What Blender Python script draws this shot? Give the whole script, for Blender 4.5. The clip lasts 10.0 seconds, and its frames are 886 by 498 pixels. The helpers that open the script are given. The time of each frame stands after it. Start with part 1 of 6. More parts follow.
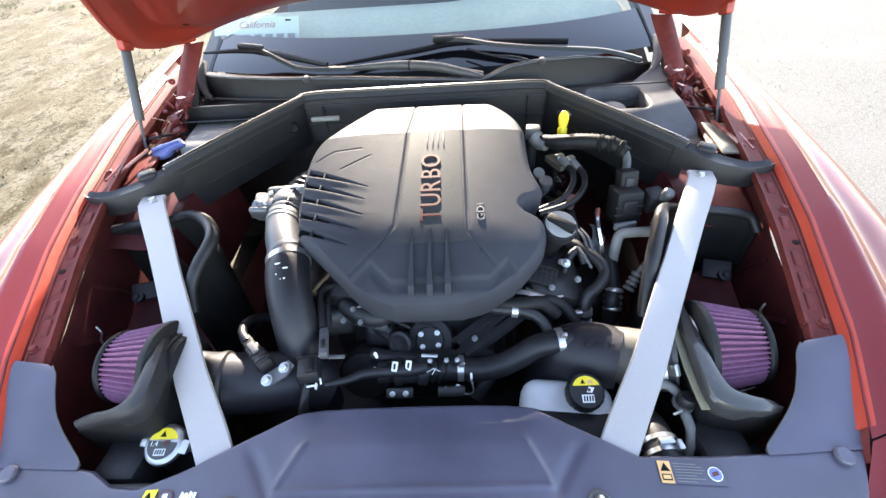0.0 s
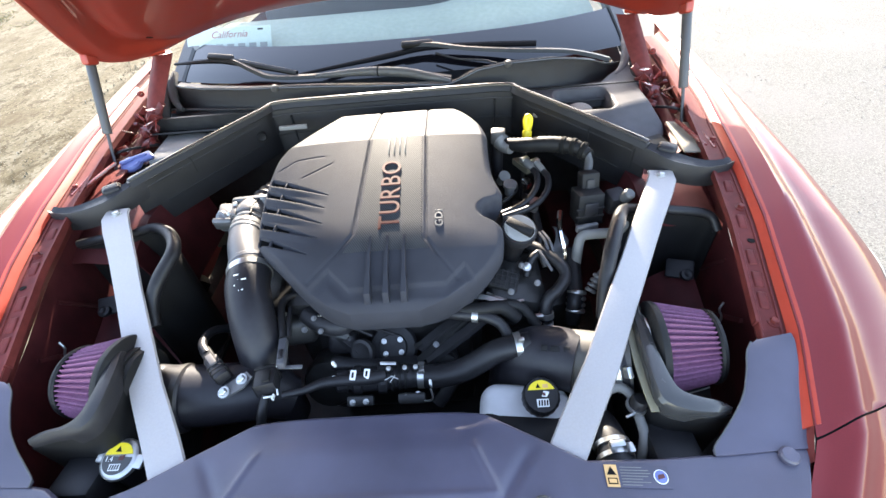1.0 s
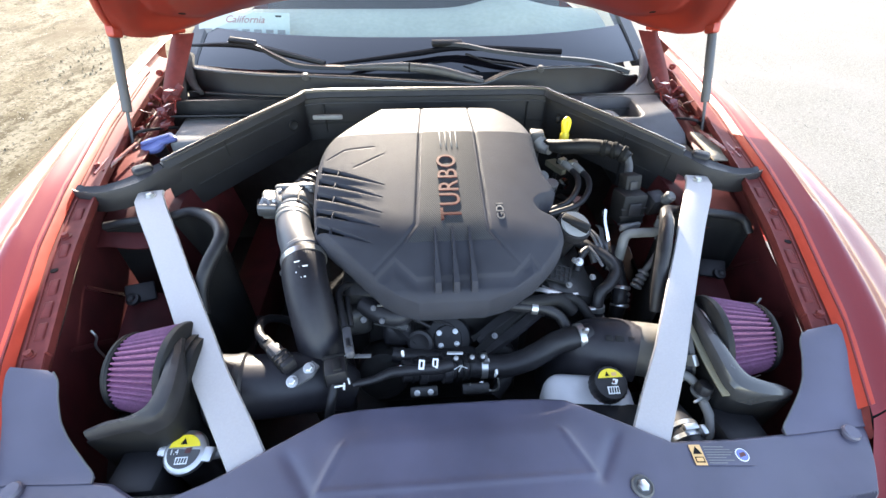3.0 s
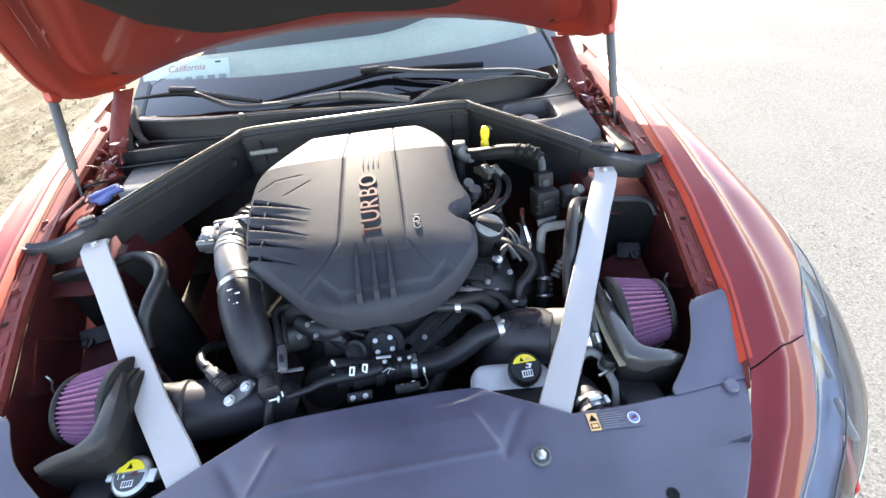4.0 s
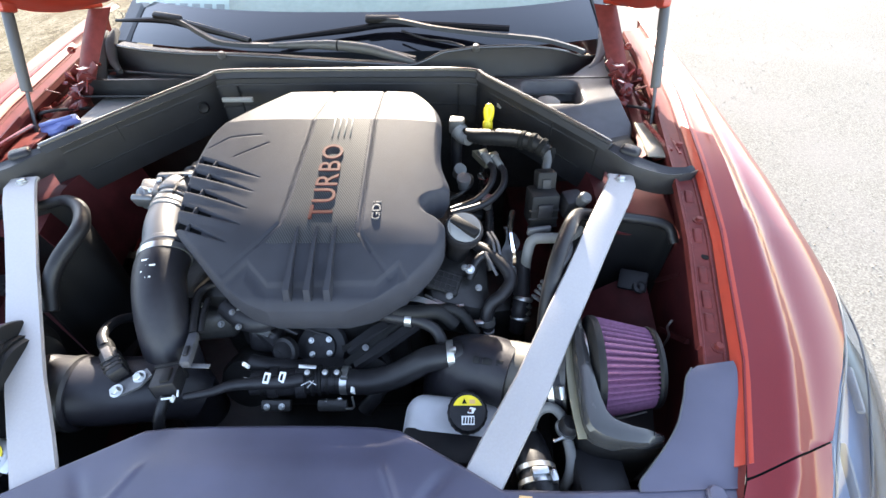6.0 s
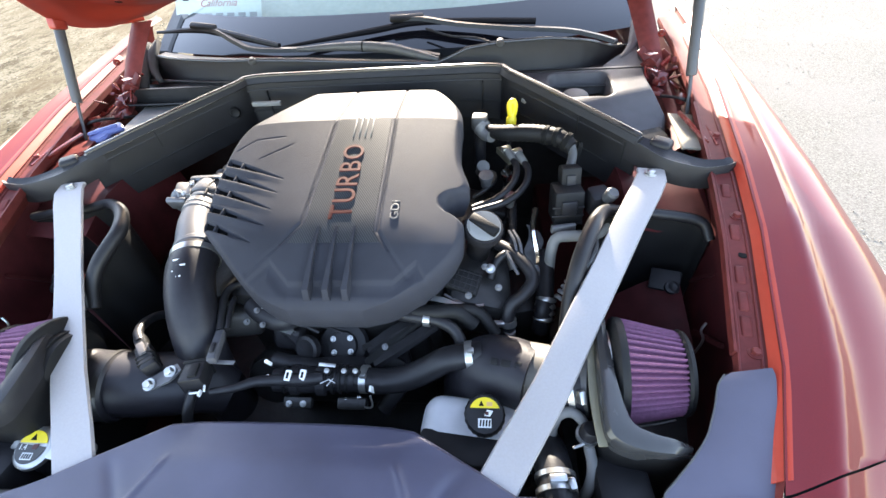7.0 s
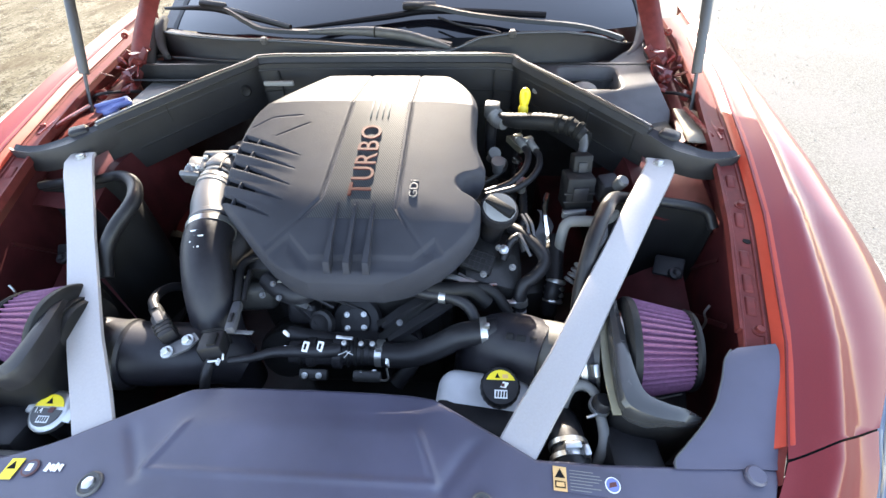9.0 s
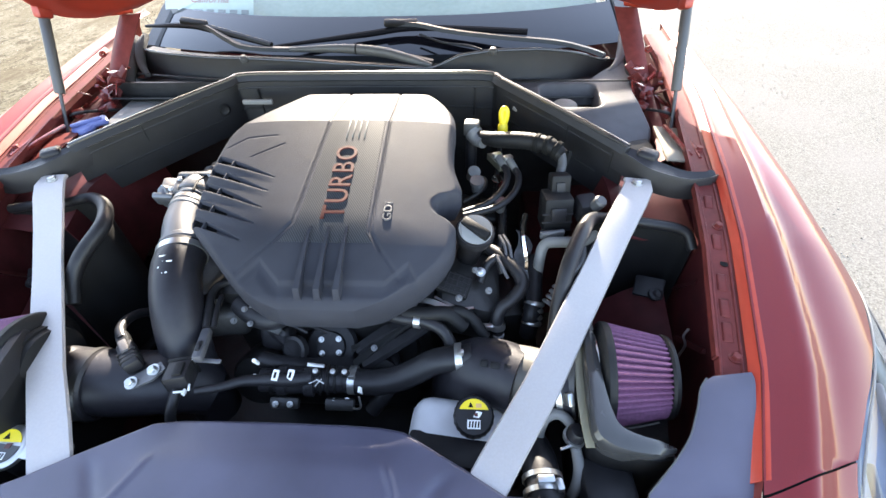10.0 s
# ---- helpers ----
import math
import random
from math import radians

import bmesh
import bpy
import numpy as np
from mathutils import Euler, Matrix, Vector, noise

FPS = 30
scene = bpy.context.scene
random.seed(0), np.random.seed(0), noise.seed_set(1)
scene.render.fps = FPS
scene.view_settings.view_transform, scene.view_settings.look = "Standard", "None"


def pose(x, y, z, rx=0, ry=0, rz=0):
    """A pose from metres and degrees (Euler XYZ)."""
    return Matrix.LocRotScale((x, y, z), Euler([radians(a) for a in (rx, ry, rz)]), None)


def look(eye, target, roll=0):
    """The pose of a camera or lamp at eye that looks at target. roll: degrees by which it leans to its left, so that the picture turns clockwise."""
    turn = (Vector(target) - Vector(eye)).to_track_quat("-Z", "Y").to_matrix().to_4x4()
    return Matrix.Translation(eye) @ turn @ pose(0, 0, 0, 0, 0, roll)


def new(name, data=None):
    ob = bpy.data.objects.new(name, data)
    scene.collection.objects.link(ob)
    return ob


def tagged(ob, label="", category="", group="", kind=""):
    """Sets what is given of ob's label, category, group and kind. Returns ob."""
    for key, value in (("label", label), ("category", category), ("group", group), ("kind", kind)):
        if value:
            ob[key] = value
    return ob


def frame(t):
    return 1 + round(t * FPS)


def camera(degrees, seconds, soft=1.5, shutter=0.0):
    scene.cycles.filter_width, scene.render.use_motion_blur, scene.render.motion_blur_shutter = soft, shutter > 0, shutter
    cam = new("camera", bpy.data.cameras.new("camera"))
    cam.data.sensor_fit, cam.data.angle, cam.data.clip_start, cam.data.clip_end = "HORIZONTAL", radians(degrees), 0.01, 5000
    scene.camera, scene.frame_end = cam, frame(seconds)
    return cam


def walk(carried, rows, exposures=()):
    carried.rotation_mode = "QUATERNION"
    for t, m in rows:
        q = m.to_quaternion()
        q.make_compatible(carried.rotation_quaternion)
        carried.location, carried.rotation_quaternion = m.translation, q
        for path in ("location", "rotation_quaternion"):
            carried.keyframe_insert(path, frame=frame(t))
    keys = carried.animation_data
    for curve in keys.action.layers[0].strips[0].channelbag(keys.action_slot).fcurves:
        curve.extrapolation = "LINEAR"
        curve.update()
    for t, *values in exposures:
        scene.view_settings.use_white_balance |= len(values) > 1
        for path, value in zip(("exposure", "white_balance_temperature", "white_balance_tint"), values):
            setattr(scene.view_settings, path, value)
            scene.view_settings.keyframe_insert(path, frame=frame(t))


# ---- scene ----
cam = camera(92.6, 10.0)
METRES, EYE, TILT, LEAN, TURN = 1.3, 1.46, -43.0, 3.2, 0.0
ROWS = [
    (0.0, 0.0, 0.0, 0.0, 0.0, 0.0, -0.0),
    (0.5, 0.0362, 0.0009, 0.003, 0.12, -0.03, 0.98),
    (1.0, 0.0645, -0.001, 0.0081, 0.12, 0.09, 1.47),
    (1.5, 0.0568, -0.0029, 0.0078, -0.5, 0.4, 0.88),
    (2.0, 0.0068, -0.0033, -0.0018, -2.16, 0.67, -0.46),
    (3.5, -0.115, -0.0048, -0.0213, -7.12, 1.52, 2.12),
    (4.0, 0.0216, -0.0643, -0.026, -5.7, 2.54, 6.67),
    (4.5, 0.1802, -0.0931, -0.046, -2.8, 2.32, 10.54),
    (5.0, 0.1849, -0.0477, -0.0183, -4.19, 0.71, 8.31),
    (5.5, 0.124, 0.0304, 0.0207, -5.04, -1.31, 0.88),
    (7.0, 0.1591, 0.0588, 0.0263, 3.14, -2.12, -1.66),
    (7.5, 0.1596, 0.0588, 0.0184, 1.18, -2.25, -1.52),
    (8.0, 0.1513, 0.0567, 0.0109, 0.67, -2.31, -2.15),
    (8.5, 0.1419, 0.0456, 0.0049, 1.02, -2.37, -3.2),
    (9.0, 0.116, 0.0412, -0.003, 1.14, -2.21, -3.5),
    (9.5, 0.1115, 0.0447, 0.0005, 1.12, -1.86, -3.47),
    (10.0, 0.1461, 0.053, 0.0208, 0.76, -1.18, -3.11),
]
walk(cam, [(t, pose(0.081, 0, EYE, TILT, LEAN, TURN) @ pose(METRES * x, METRES * y, METRES * z, 90 + pitch, roll, yaw)) for t, x, y, z, yaw, pitch, roll in ROWS],
     exposures=[(0.0, 3.48, 7500, 17), (10.0, 3.48, 7500, 17)])

# ---- world and sun ----
world = bpy.data.worlds.new("sky")
scene.world = world
world.use_nodes = True
wn, wl = world.node_tree.nodes, world.node_tree.links
sky = wn.new("ShaderNodeTexSky")
sky.sky_type, sky.sun_disc = "NISHITA", False
SUN_ELEV, SUN_X = radians(19.2), -0.11
sky.sun_elevation, sky.sun_rotation = SUN_ELEV, math.atan2(SUN_X, 1.0)
wn["Background"].inputs["Strength"].default_value = 0.15
wl.new(sky.outputs[0], wn["Background"].inputs["Color"])
sun = new("sun", bpy.data.lights.new("sun", "SUN"))
sun.data.energy, sun.data.angle, sun.data.color = 3.3, radians(0.6), (0.965, 0.965, 0.89)
sun.matrix_world = look((SUN_X * 20, 20, 20 * math.tan(SUN_ELEV)), (0, 0, 0))


# ---- materials ----
def material(name, color, rough=0.5, metal=0.0, vary=0.12, scale=40.0, bump=0.0, bump_scale=300.0, coat=0.0, big=4.0,
             color2=None, island=False):
    """A procedural surface: colour broken at two scales, uneven gloss, fine relief."""
    m = bpy.data.materials.new(name)
    m.use_nodes = True
    n, l = m.node_tree.nodes, m.node_tree.links
    p = n["Principled BSDF"]
    tc = n.new("ShaderNodeTexCoord")
    a, b = n.new("ShaderNodeTexNoise"), n.new("ShaderNodeTexNoise")
    a.inputs["Scale"].default_value, a.inputs["Detail"].default_value = scale, 6
    b.inputs["Scale"].default_value, b.inputs["Detail"].default_value = big, 4
    l.new(tc.outputs["Object"], a.inputs["Vector"])
    l.new(tc.outputs["Object"], b.inputs["Vector"])
    add = n.new("ShaderNodeMath")
    add.operation = "ADD"
    l.new(a.outputs["Fac"], add.inputs[0])
    l.new(b.outputs["Fac"], add.inputs[1])
    ramp = n.new("ShaderNodeMapRange")
    ramp.inputs["From Min"].default_value, ramp.inputs["From Max"].default_value = 0.7, 1.3
    l.new(add.outputs[0], ramp.inputs["Value"])
    mix = n.new("ShaderNodeMix")
    mix.data_type = "RGBA"
    dark = tuple(c * (1 - vary) for c in color)
    light = color2 if color2 else tuple(min(1, c * (1 + vary)) for c in color)
    mix.inputs["A"].default_value, mix.inputs["B"].default_value = (*dark, 1), (*light, 1)
    l.new(ramp.outputs[0], mix.inputs["Factor"])
    l.new(mix.outputs["Result"], p.inputs["Base Color"])
    rr = n.new("ShaderNodeMapRange")
    rr.inputs["To Min"].default_value, rr.inputs["To Max"].default_value = max(0.02, rough - 0.06), min(1, rough + 0.08)
    l.new(a.outputs["Fac"], rr.inputs["Value"])
    l.new(rr.outputs[0], p.inputs["Roughness"])
    p.inputs["Metallic"].default_value = metal
    p.inputs["Coat Weight"].default_value, p.inputs["Coat Roughness"].default_value = coat, 0.04
    if bump:
        c, bp = n.new("ShaderNodeTexNoise"), n.new("ShaderNodeBump")
        c.inputs["Scale"].default_value, c.inputs["Detail"].default_value = bump_scale, 3
        l.new(tc.outputs["Object"], c.inputs["Vector"])
        bp.inputs["Strength"].default_value, bp.inputs["Distance"].default_value = bump, 0.002
        l.new(c.outputs["Fac"], bp.inputs["Height"])
        l.new(bp.outputs[0], p.inputs["Normal"])
    return m


PAINT = material("red_paint", (0.136, 0.0118, 0.0135), 0.38, 0.25, 0.10, 900, coat=0.46, big=2)
PAINT.node_tree.nodes["Principled BSDF"].inputs["Coat Roughness"].default_value = 0.025
PAINT.node_tree.nodes["Principled BSDF"].inputs["Coat IOR"].default_value = 1.42
PAINT.node_tree.nodes["Principled BSDF"].inputs["Specular IOR Level"].default_value = 0.15
HOOD_IN = material("satin_red_paint", (0.34, 0.035, 0.018), 0.5, 0.0, 0.1, 40, coat=0.15)
HINGE = material("glossy_red_bracket", (0.15, 0.018, 0.014), 0.26, 0.0, 0.2, 60, coat=0.5)
# bay paint again, darker: the shade below the rails is in its colour
BAY_SHADE = material("dusty_shaded_bay_paint", (0.066, 0.0135, 0.0145), 0.55, 0.0, 0.45, 18, 0.06, 200)
BAY_SHADE.node_tree.nodes["Principled BSDF"].inputs["Specular IOR Level"].default_value = 0.15
EDGE = material("glossy_red_edge_paint", (0.31, 0.032, 0.017), 0.42, 0.0, 0.1, 40, coat=0.12)
EDGE.node_tree.nodes["Principled BSDF"].inputs["Specular IOR Level"].default_value = 0.3
BAY_PAINT = material("bay_red_paint", (0.115, 0.024, 0.022), 0.5, 0.0, 0.25, 60)
PLASTIC = material("black_plastic", (0.0150, 0.0143, 0.0162), 0.44, 0, 0.3, 30, 0.25, 900)
PLASTIC.node_tree.nodes["Principled BSDF"].inputs["Specular IOR Level"].default_value = 0.3
BULK = material("matte_black_plastic", (0.0088, 0.0086, 0.0090), 0.55, 0, 0.3, 25, 0.2, 900)
BULK.node_tree.nodes["Principled BSDF"].inputs["Specular IOR Level"].default_value = 0.22
BAY_PAINT.node_tree.nodes["Principled BSDF"].inputs["Specular IOR Level"].default_value = 0.12
FRIT = material("black_glass_border", (0.004, 0.004, 0.006), 0.4, 0, 0.2, 30)
COVER = material("grey_cover_plastic", (0.0365, 0.0376, 0.0460), 0.56, 0, 0.18, 14, 0.3, 1600)
COVER.node_tree.nodes["Principled BSDF"].inputs["Specular IOR Level"].default_value = 0.09
SHROUD = material("shroud_plastic", (0.0525, 0.0505, 0.077), 0.38, 0, 0.28, 9, 0.2, 1100)
RUBBER = material("rubber", (0.0140, 0.0133, 0.0148), 0.42, 0, 0.3, 50, 0.2, 500)
SILICONE = material("silicone_hose", (0.0182, 0.0172, 0.0210), 0.40, 0, 0.2, 80, 0.15, 1500)
RUBBER.node_tree.nodes["Principled BSDF"].inputs["Specular IOR Level"].default_value = 0.32
SILICONE.node_tree.nodes["Principled BSDF"].inputs["Specular IOR Level"].default_value = 0.28
DARK = material("dark_metal", (0.028, 0.027, 0.027), 0.42, 0.4, 0.4, 25, 0.4, 120)
ALU = material("cast_aluminium", (0.16, 0.16, 0.165), 0.52, 0.6, 0.25, 40, 0.4, 300)
STEEL = material("bright_steel", (0.50, 0.50, 0.49), 0.33, 0.9, 0.15, 60)
SILVER = material("silver_painted_bar", (0.330, 0.310, 0.308), 0.42, 0.25, 0.06, 300, 0.08, 1500)
GAUZE = material("red_filter_gauze", (0.175, 0.062, 0.125), 0.75, 0, 0.3, 200, 0.5, 1500)
RED = material("red_lettering", (0.078, 0.015, 0.012), 0.45, 0, 0.15, 120)
YELLOW = material("yellow_plastic", (0.75, 0.56, 0.02), 0.4, 0, 0.1, 60)
BLUE = material("blue_plastic", (0.12, 0.155, 0.36), 0.4, 0, 0.12, 60)
WHITE = material("white_print", (0.75, 0.75, 0.73), 0.5, 0, 0.06, 100)
BLACK = material("black_print", (0.010, 0.010, 0.010), 0.6, 0, 0.2, 100)
BLACK.node_tree.nodes["Principled BSDF"].inputs["Specular IOR Level"].default_value = 0.04
MILK = material("milky_plastic", (0.56, 0.555, 0.570), 0.45, 0, 0.1, 30)
GREYP = material("grey_plastic", (0.055, 0.055, 0.056), 0.5, 0, 0.15, 30, 0.2, 900)
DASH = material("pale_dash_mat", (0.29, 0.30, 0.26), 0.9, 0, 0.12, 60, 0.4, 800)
CABIN = material("cabin_trim", (0.03, 0.032, 0.036), 0.7, 0, 0.2, 20)
FELT = material("hood_felt", (0.016, 0.016, 0.017), 0.95, 0, 0.3, 60, 0.6, 400)


def glass_material(name, tint, rough=0.0, base=0.04):
    """Clear pane: see-through, with a gloss that grows towards grazing views."""
    m = bpy.data.materials.new(name)
    m.use_nodes = True
    n, l = m.node_tree.nodes, m.node_tree.links
    n.remove(n["Principled BSDF"])
    tr, gl, mx, lw = (n.new("ShaderNodeBsdfTransparent"), n.new("ShaderNodeBsdfGlossy"), n.new("ShaderNodeMixShader"),
                      n.new("ShaderNodeLayerWeight"))
    tr.inputs[0].default_value = (*tint, 1)
    gl.inputs["Roughness"].default_value = rough
    pw, ma = n.new("ShaderNodeMath"), n.new("ShaderNodeMath")
    pw.operation, ma.operation = "POWER", "MULTIPLY_ADD"
    lw.inputs["Blend"].default_value = 0.5
    l.new(lw.outputs["Facing"], pw.inputs[0])
    pw.inputs[1].default_value = 5.0
    l.new(pw.outputs[0], ma.inputs[0])
    ma.inputs[1].default_value, ma.inputs[2].default_value = 1.0 - base, base
    l.new(ma.outputs[0], mx.inputs[0])
    l.new(tr.outputs[0], mx.inputs[1])
    l.new(gl.outputs[0], mx.inputs[2])
    l.new(mx.outputs[0], n["Material Output"].inputs["Surface"])
    return m


GLASS = glass_material("windshield_glass", (0.78, 0.84, 0.82), 0.0, 0.017)
LENS = glass_material("headlight_lens", (0.80, 0.86, 0.94), 0.03, 0.04)


def weave_material():
    """Carbon-look twill: two crossed fine waves."""
    m = bpy.data.materials.new("carbon_weave")
    m.use_nodes = True
    n, l = m.node_tree.nodes, m.node_tree.links
    p = n["Principled BSDF"]
    tc, mp, wv, bp, mix = n.new("ShaderNodeTexCoord"), n.new("ShaderNodeMapping"), n.new("ShaderNodeTexWave"), n.new("ShaderNodeBump"), n.new("ShaderNodeMix")
    mp.inputs["Rotation"].default_value = (0, 0, radians(-35))
    l.new(tc.outputs["Object"], mp.inputs["Vector"])
    l.new(mp.outputs[0], wv.inputs["Vector"])
    wv.inputs["Scale"].default_value, wv.inputs["Distortion"].default_value = 85, 0.0
    mix.data_type = "RGBA"
    mix.inputs["A"].default_value, mix.inputs["B"].default_value = (0.016, 0.017, 0.019, 1), (0.062, 0.064, 0.069, 1)
    l.new(wv.outputs["Fac"], mix.inputs["Factor"])
    l.new(mix.outputs["Result"], p.inputs["Base Color"])
    l.new(wv.outputs["Fac"], bp.inputs["Height"])
    bp.inputs["Strength"].default_value, bp.inputs["Distance"].default_value = 0.25, 0.0005
    l.new(bp.outputs[0], p.inputs["Normal"])
    p.inputs["Roughness"].default_value = 0.36
    p.inputs["Specular IOR Level"].default_value = 0.35
    return m


WEAVE = weave_material()
POLISHED = material("polished_pipe", (0.085, 0.086, 0.095), 0.46, 0.3, 0.1, 30)
TAN = material("tan_bracket", (0.17, 0.155, 0.105), 0.5, 0, 0.15, 40)
PALE = material("pale_grey_plastic", (0.17, 0.166, 0.158), 0.6, 0, 0.12, 25, 0.2, 700)
CHROME = material("chrome_trim", (0.8, 0.8, 0.8), 0.08, 1.0, 0.03, 20)
AMBER = material("red_reflector", (0.5, 0.03, 0.01), 0.15, 0, 0.1, 200, coat=1.0)
ORANGE = material("orange_print", (0.62, 0.36, 0.14), 0.5, 0, 0.05, 100)
LAMP_IN = material("lamp_housing", (0.15, 0.19, 0.26), 0.30, 0.2, 0.2, 12)
LENS_EDGE = material("frosted_lens_edge", (0.36, 0.355, 0.29), 0.35, 0, 0.1, 20)
SATIN = material("satin_grey_plastic", (0.076, 0.0735, 0.079), 0.55, 0, 0.2, 25, 0.2, 900)
SATIN.node_tree.nodes["Principled BSDF"].inputs["Specular IOR Level"].default_value = 0.25
DUSTY = material("dusty_panel", (0.19, 0.165, 0.125), 0.8, 0, 0.3, 30, 0.3, 500)
STRUT = material("grey_strut_coating", (0.055, 0.055, 0.058), 0.5, 0, 0.1, 40)
GLOSSY = material("glossy_black_rubber", (0.03, 0.03, 0.031), 0.24, 0, 0.15, 30)
CREAM = material("bare_alloy_pipe", (0.095, 0.090, 0.083), 0.5, 0.4, 0.12, 30)
# near-black without gloss, paints the shade inside the vent slots
SLOT_SHADE = material("slot_shade_black", (0.007, 0.007, 0.007), 0.9, 0, 0.1, 50)
SLOT_SHADE.node_tree.nodes["Principled BSDF"].inputs["Specular IOR Level"].default_value = 0.0
FRIT.node_tree.nodes["Principled BSDF"].inputs["Specular IOR Level"].default_value = 0.05
BAND = material("black_ceramic_glass", (0.004, 0.004, 0.006), 0.06, 0, 0.1, 30)
BAND.node_tree.nodes["Principled BSDF"].inputs["Specular IOR Level"].default_value = 0.5
COWL = material("dull_cowl_plastic", (0.0080, 0.0077, 0.0088), 0.5, 0, 0.35, 25, 0.25, 900)
COWL.node_tree.nodes["Principled BSDF"].inputs["Specular IOR Level"].default_value = 0.35
WIPER = material("wiper_black", (0.006, 0.006, 0.007), 0.34, 0, 0.2, 40)
WIPER.node_tree.nodes["Principled BSDF"].inputs["Specular IOR Level"].default_value = 0.25

# ---- builders ----
def mesh_from(bm, name, mat, smooth=True):
    bmesh.ops.recalc_face_normals(bm, faces=bm.faces)
    me = bpy.data.meshes.new(name)
    bm.to_mesh(me)
    bm.free()
    for p in me.polygons:
        p.use_smooth = smooth
    if smooth:
        me.set_sharp_from_angle(angle=radians(38))
    me.materials.append(mat)
    return me


def part(name, bm, mat, parent=None, label="", smooth=True):
    ob = new(name, mesh_from(bm, name, mat, smooth))
    if parent is not None:
        ob.parent = parent
        ob.matrix_parent_inverse = parent.matrix_world.inverted()
    if label:
        tagged(ob, label)
    return ob


def thing(name, at, label, category, group="", kind=""):
    ob = new(name)
    ob.location = at
    ob.empty_display_size = 0.05
    bpy.context.view_layer.update()
    return tagged(ob, label, category, group, kind)


def curve_points(pts, n=8):
    """Catmull-Rom through pts."""
    p = [Vector(q) for q in pts]
    p = [2 * p[0] - p[1]] + p + [2 * p[-1] - p[-2]]
    out = []
    for i in range(1, len(p) - 2):
        for k in range(n):
            t = k / n
            a, b, c, d = p[i - 1], p[i], p[i + 1], p[i + 2]
            out.append(0.5 * ((2 * b) + (c - a) * t + (2 * a - 5 * b + 4 * c - d) * t * t + (3 * b - a - 3 * c + d) * t ** 3))
    out.append(p[-2])
    return out


def skin(bm, rings, closed=True, cap=True):
    vs = [[bm.verts.new(v) for v in r] for r in rings]
    n = len(vs[0])
    for a, b in zip(vs, vs[1:]):
        for i in range(n if closed else n - 1):
            j = (i + 1) % n
            bm.faces.new((a[i], a[j], b[j], b[i]))
    if cap and closed:
        bm.faces.new(vs[0])
        bm.faces.new(list(reversed(vs[-1])))
    return vs


def frames_along(path):
    """Tangent, side and up at every point of a path, carried without twist."""
    out, up = [], None
    for i, p in enumerate(path):
        t = (path[min(i + 1, len(path) - 1)] - path[max(i - 1, 0)]).normalized()
        if up is None:
            up = Vector((0, 0, 1)) if abs(t.z) < 0.9 else Vector((0, 1, 0))
        up = (up - t * up.dot(t)).normalized()
        out.append((t, t.cross(up).normalized(), up))
    return out


def tube(pts, r, seg=14, n=8, bm=None, ribs=0.0, rib_step=2):
    """A round hose through pts; r is one radius or one for each point."""
    bm = bm or bmesh.new()
    path = curve_points(pts, n) if n > 1 else [Vector(p) for p in pts]
    radii = [r] * len(path) if not hasattr(r, "__len__") else [float(v) for v in np.interp(np.linspace(0, len(r) - 1, len(path)), range(len(r)), r)]
    rings = []
    for i, (p, (t, s, u)) in enumerate(zip(path, frames_along(path))):
        q = radii[i] + (ribs if ribs and i % rib_step == 0 else 0)
        rings.append([p + q * (math.cos(a) * s + math.sin(a) * u) for a in np.linspace(0, 2 * math.pi, seg, endpoint=False)])
    skin(bm, rings)
    return bm


def sweep(pts, profile, n=8, bm=None, twist=None):
    """A closed flat profile [(side, up), ...] carried along pts."""
    bm = bm or bmesh.new()
    path = curve_points(pts, n) if n > 1 else [Vector(p) for p in pts]
    rings = []
    for p, (t, s, u) in zip(path, frames_along(path)):
        rings.append([p + a * s + b * u for a, b in profile])
    skin(bm, rings)
    return bm


def lathe(profile, at=(0, 0, 0), axis=(0, 0, 1), seg=28, bm=None, wave=0.0, waves=0):
    """A turned body: profile of (radius, height) along the axis."""
    bm = bm or bmesh.new()
    q = Vector((0, 0, 1)).rotation_difference(Vector(axis).normalized())
    rings = []
    for r, h in profile:
        rings.append([Vector(at) + q @ Vector(((r + wave * (math.cos(waves * a) if r > 0.01 else 0)) * math.cos(a), (r + wave * (math.cos(waves * a) if r > 0.01 else 0)) * math.sin(a), h))
                      for a in np.linspace(0, 2 * math.pi, seg, endpoint=False)])
    skin(bm, rings)
    return bm


def box(size, m=Matrix(), bevel=0.003, bm=None, segments=2, taper=1.0):
    """A block with rounded edges, centred on m."""
    own = bmesh.new()
    bmesh.ops.create_cube(own, size=1.0)
    for v in own.verts:
        k = taper if v.co.z > 0 else 1.0
        v.co = Vector((v.co.x * size[0] * k, v.co.y * size[1] * k, v.co.z * size[2]))
    if bevel:
        bmesh.ops.bevel(own, geom=own.edges[:], offset=bevel, segments=segments, profile=0.5, affect="EDGES")
    bmesh.ops.transform(own, matrix=m, verts=own.verts)
    if bm is None:
        return own
    tmp = bpy.data.meshes.new("tmp")
    own.to_mesh(tmp)
    own.free()
    bm.from_mesh(tmp)
    bpy.data.meshes.remove(tmp)
    return bm


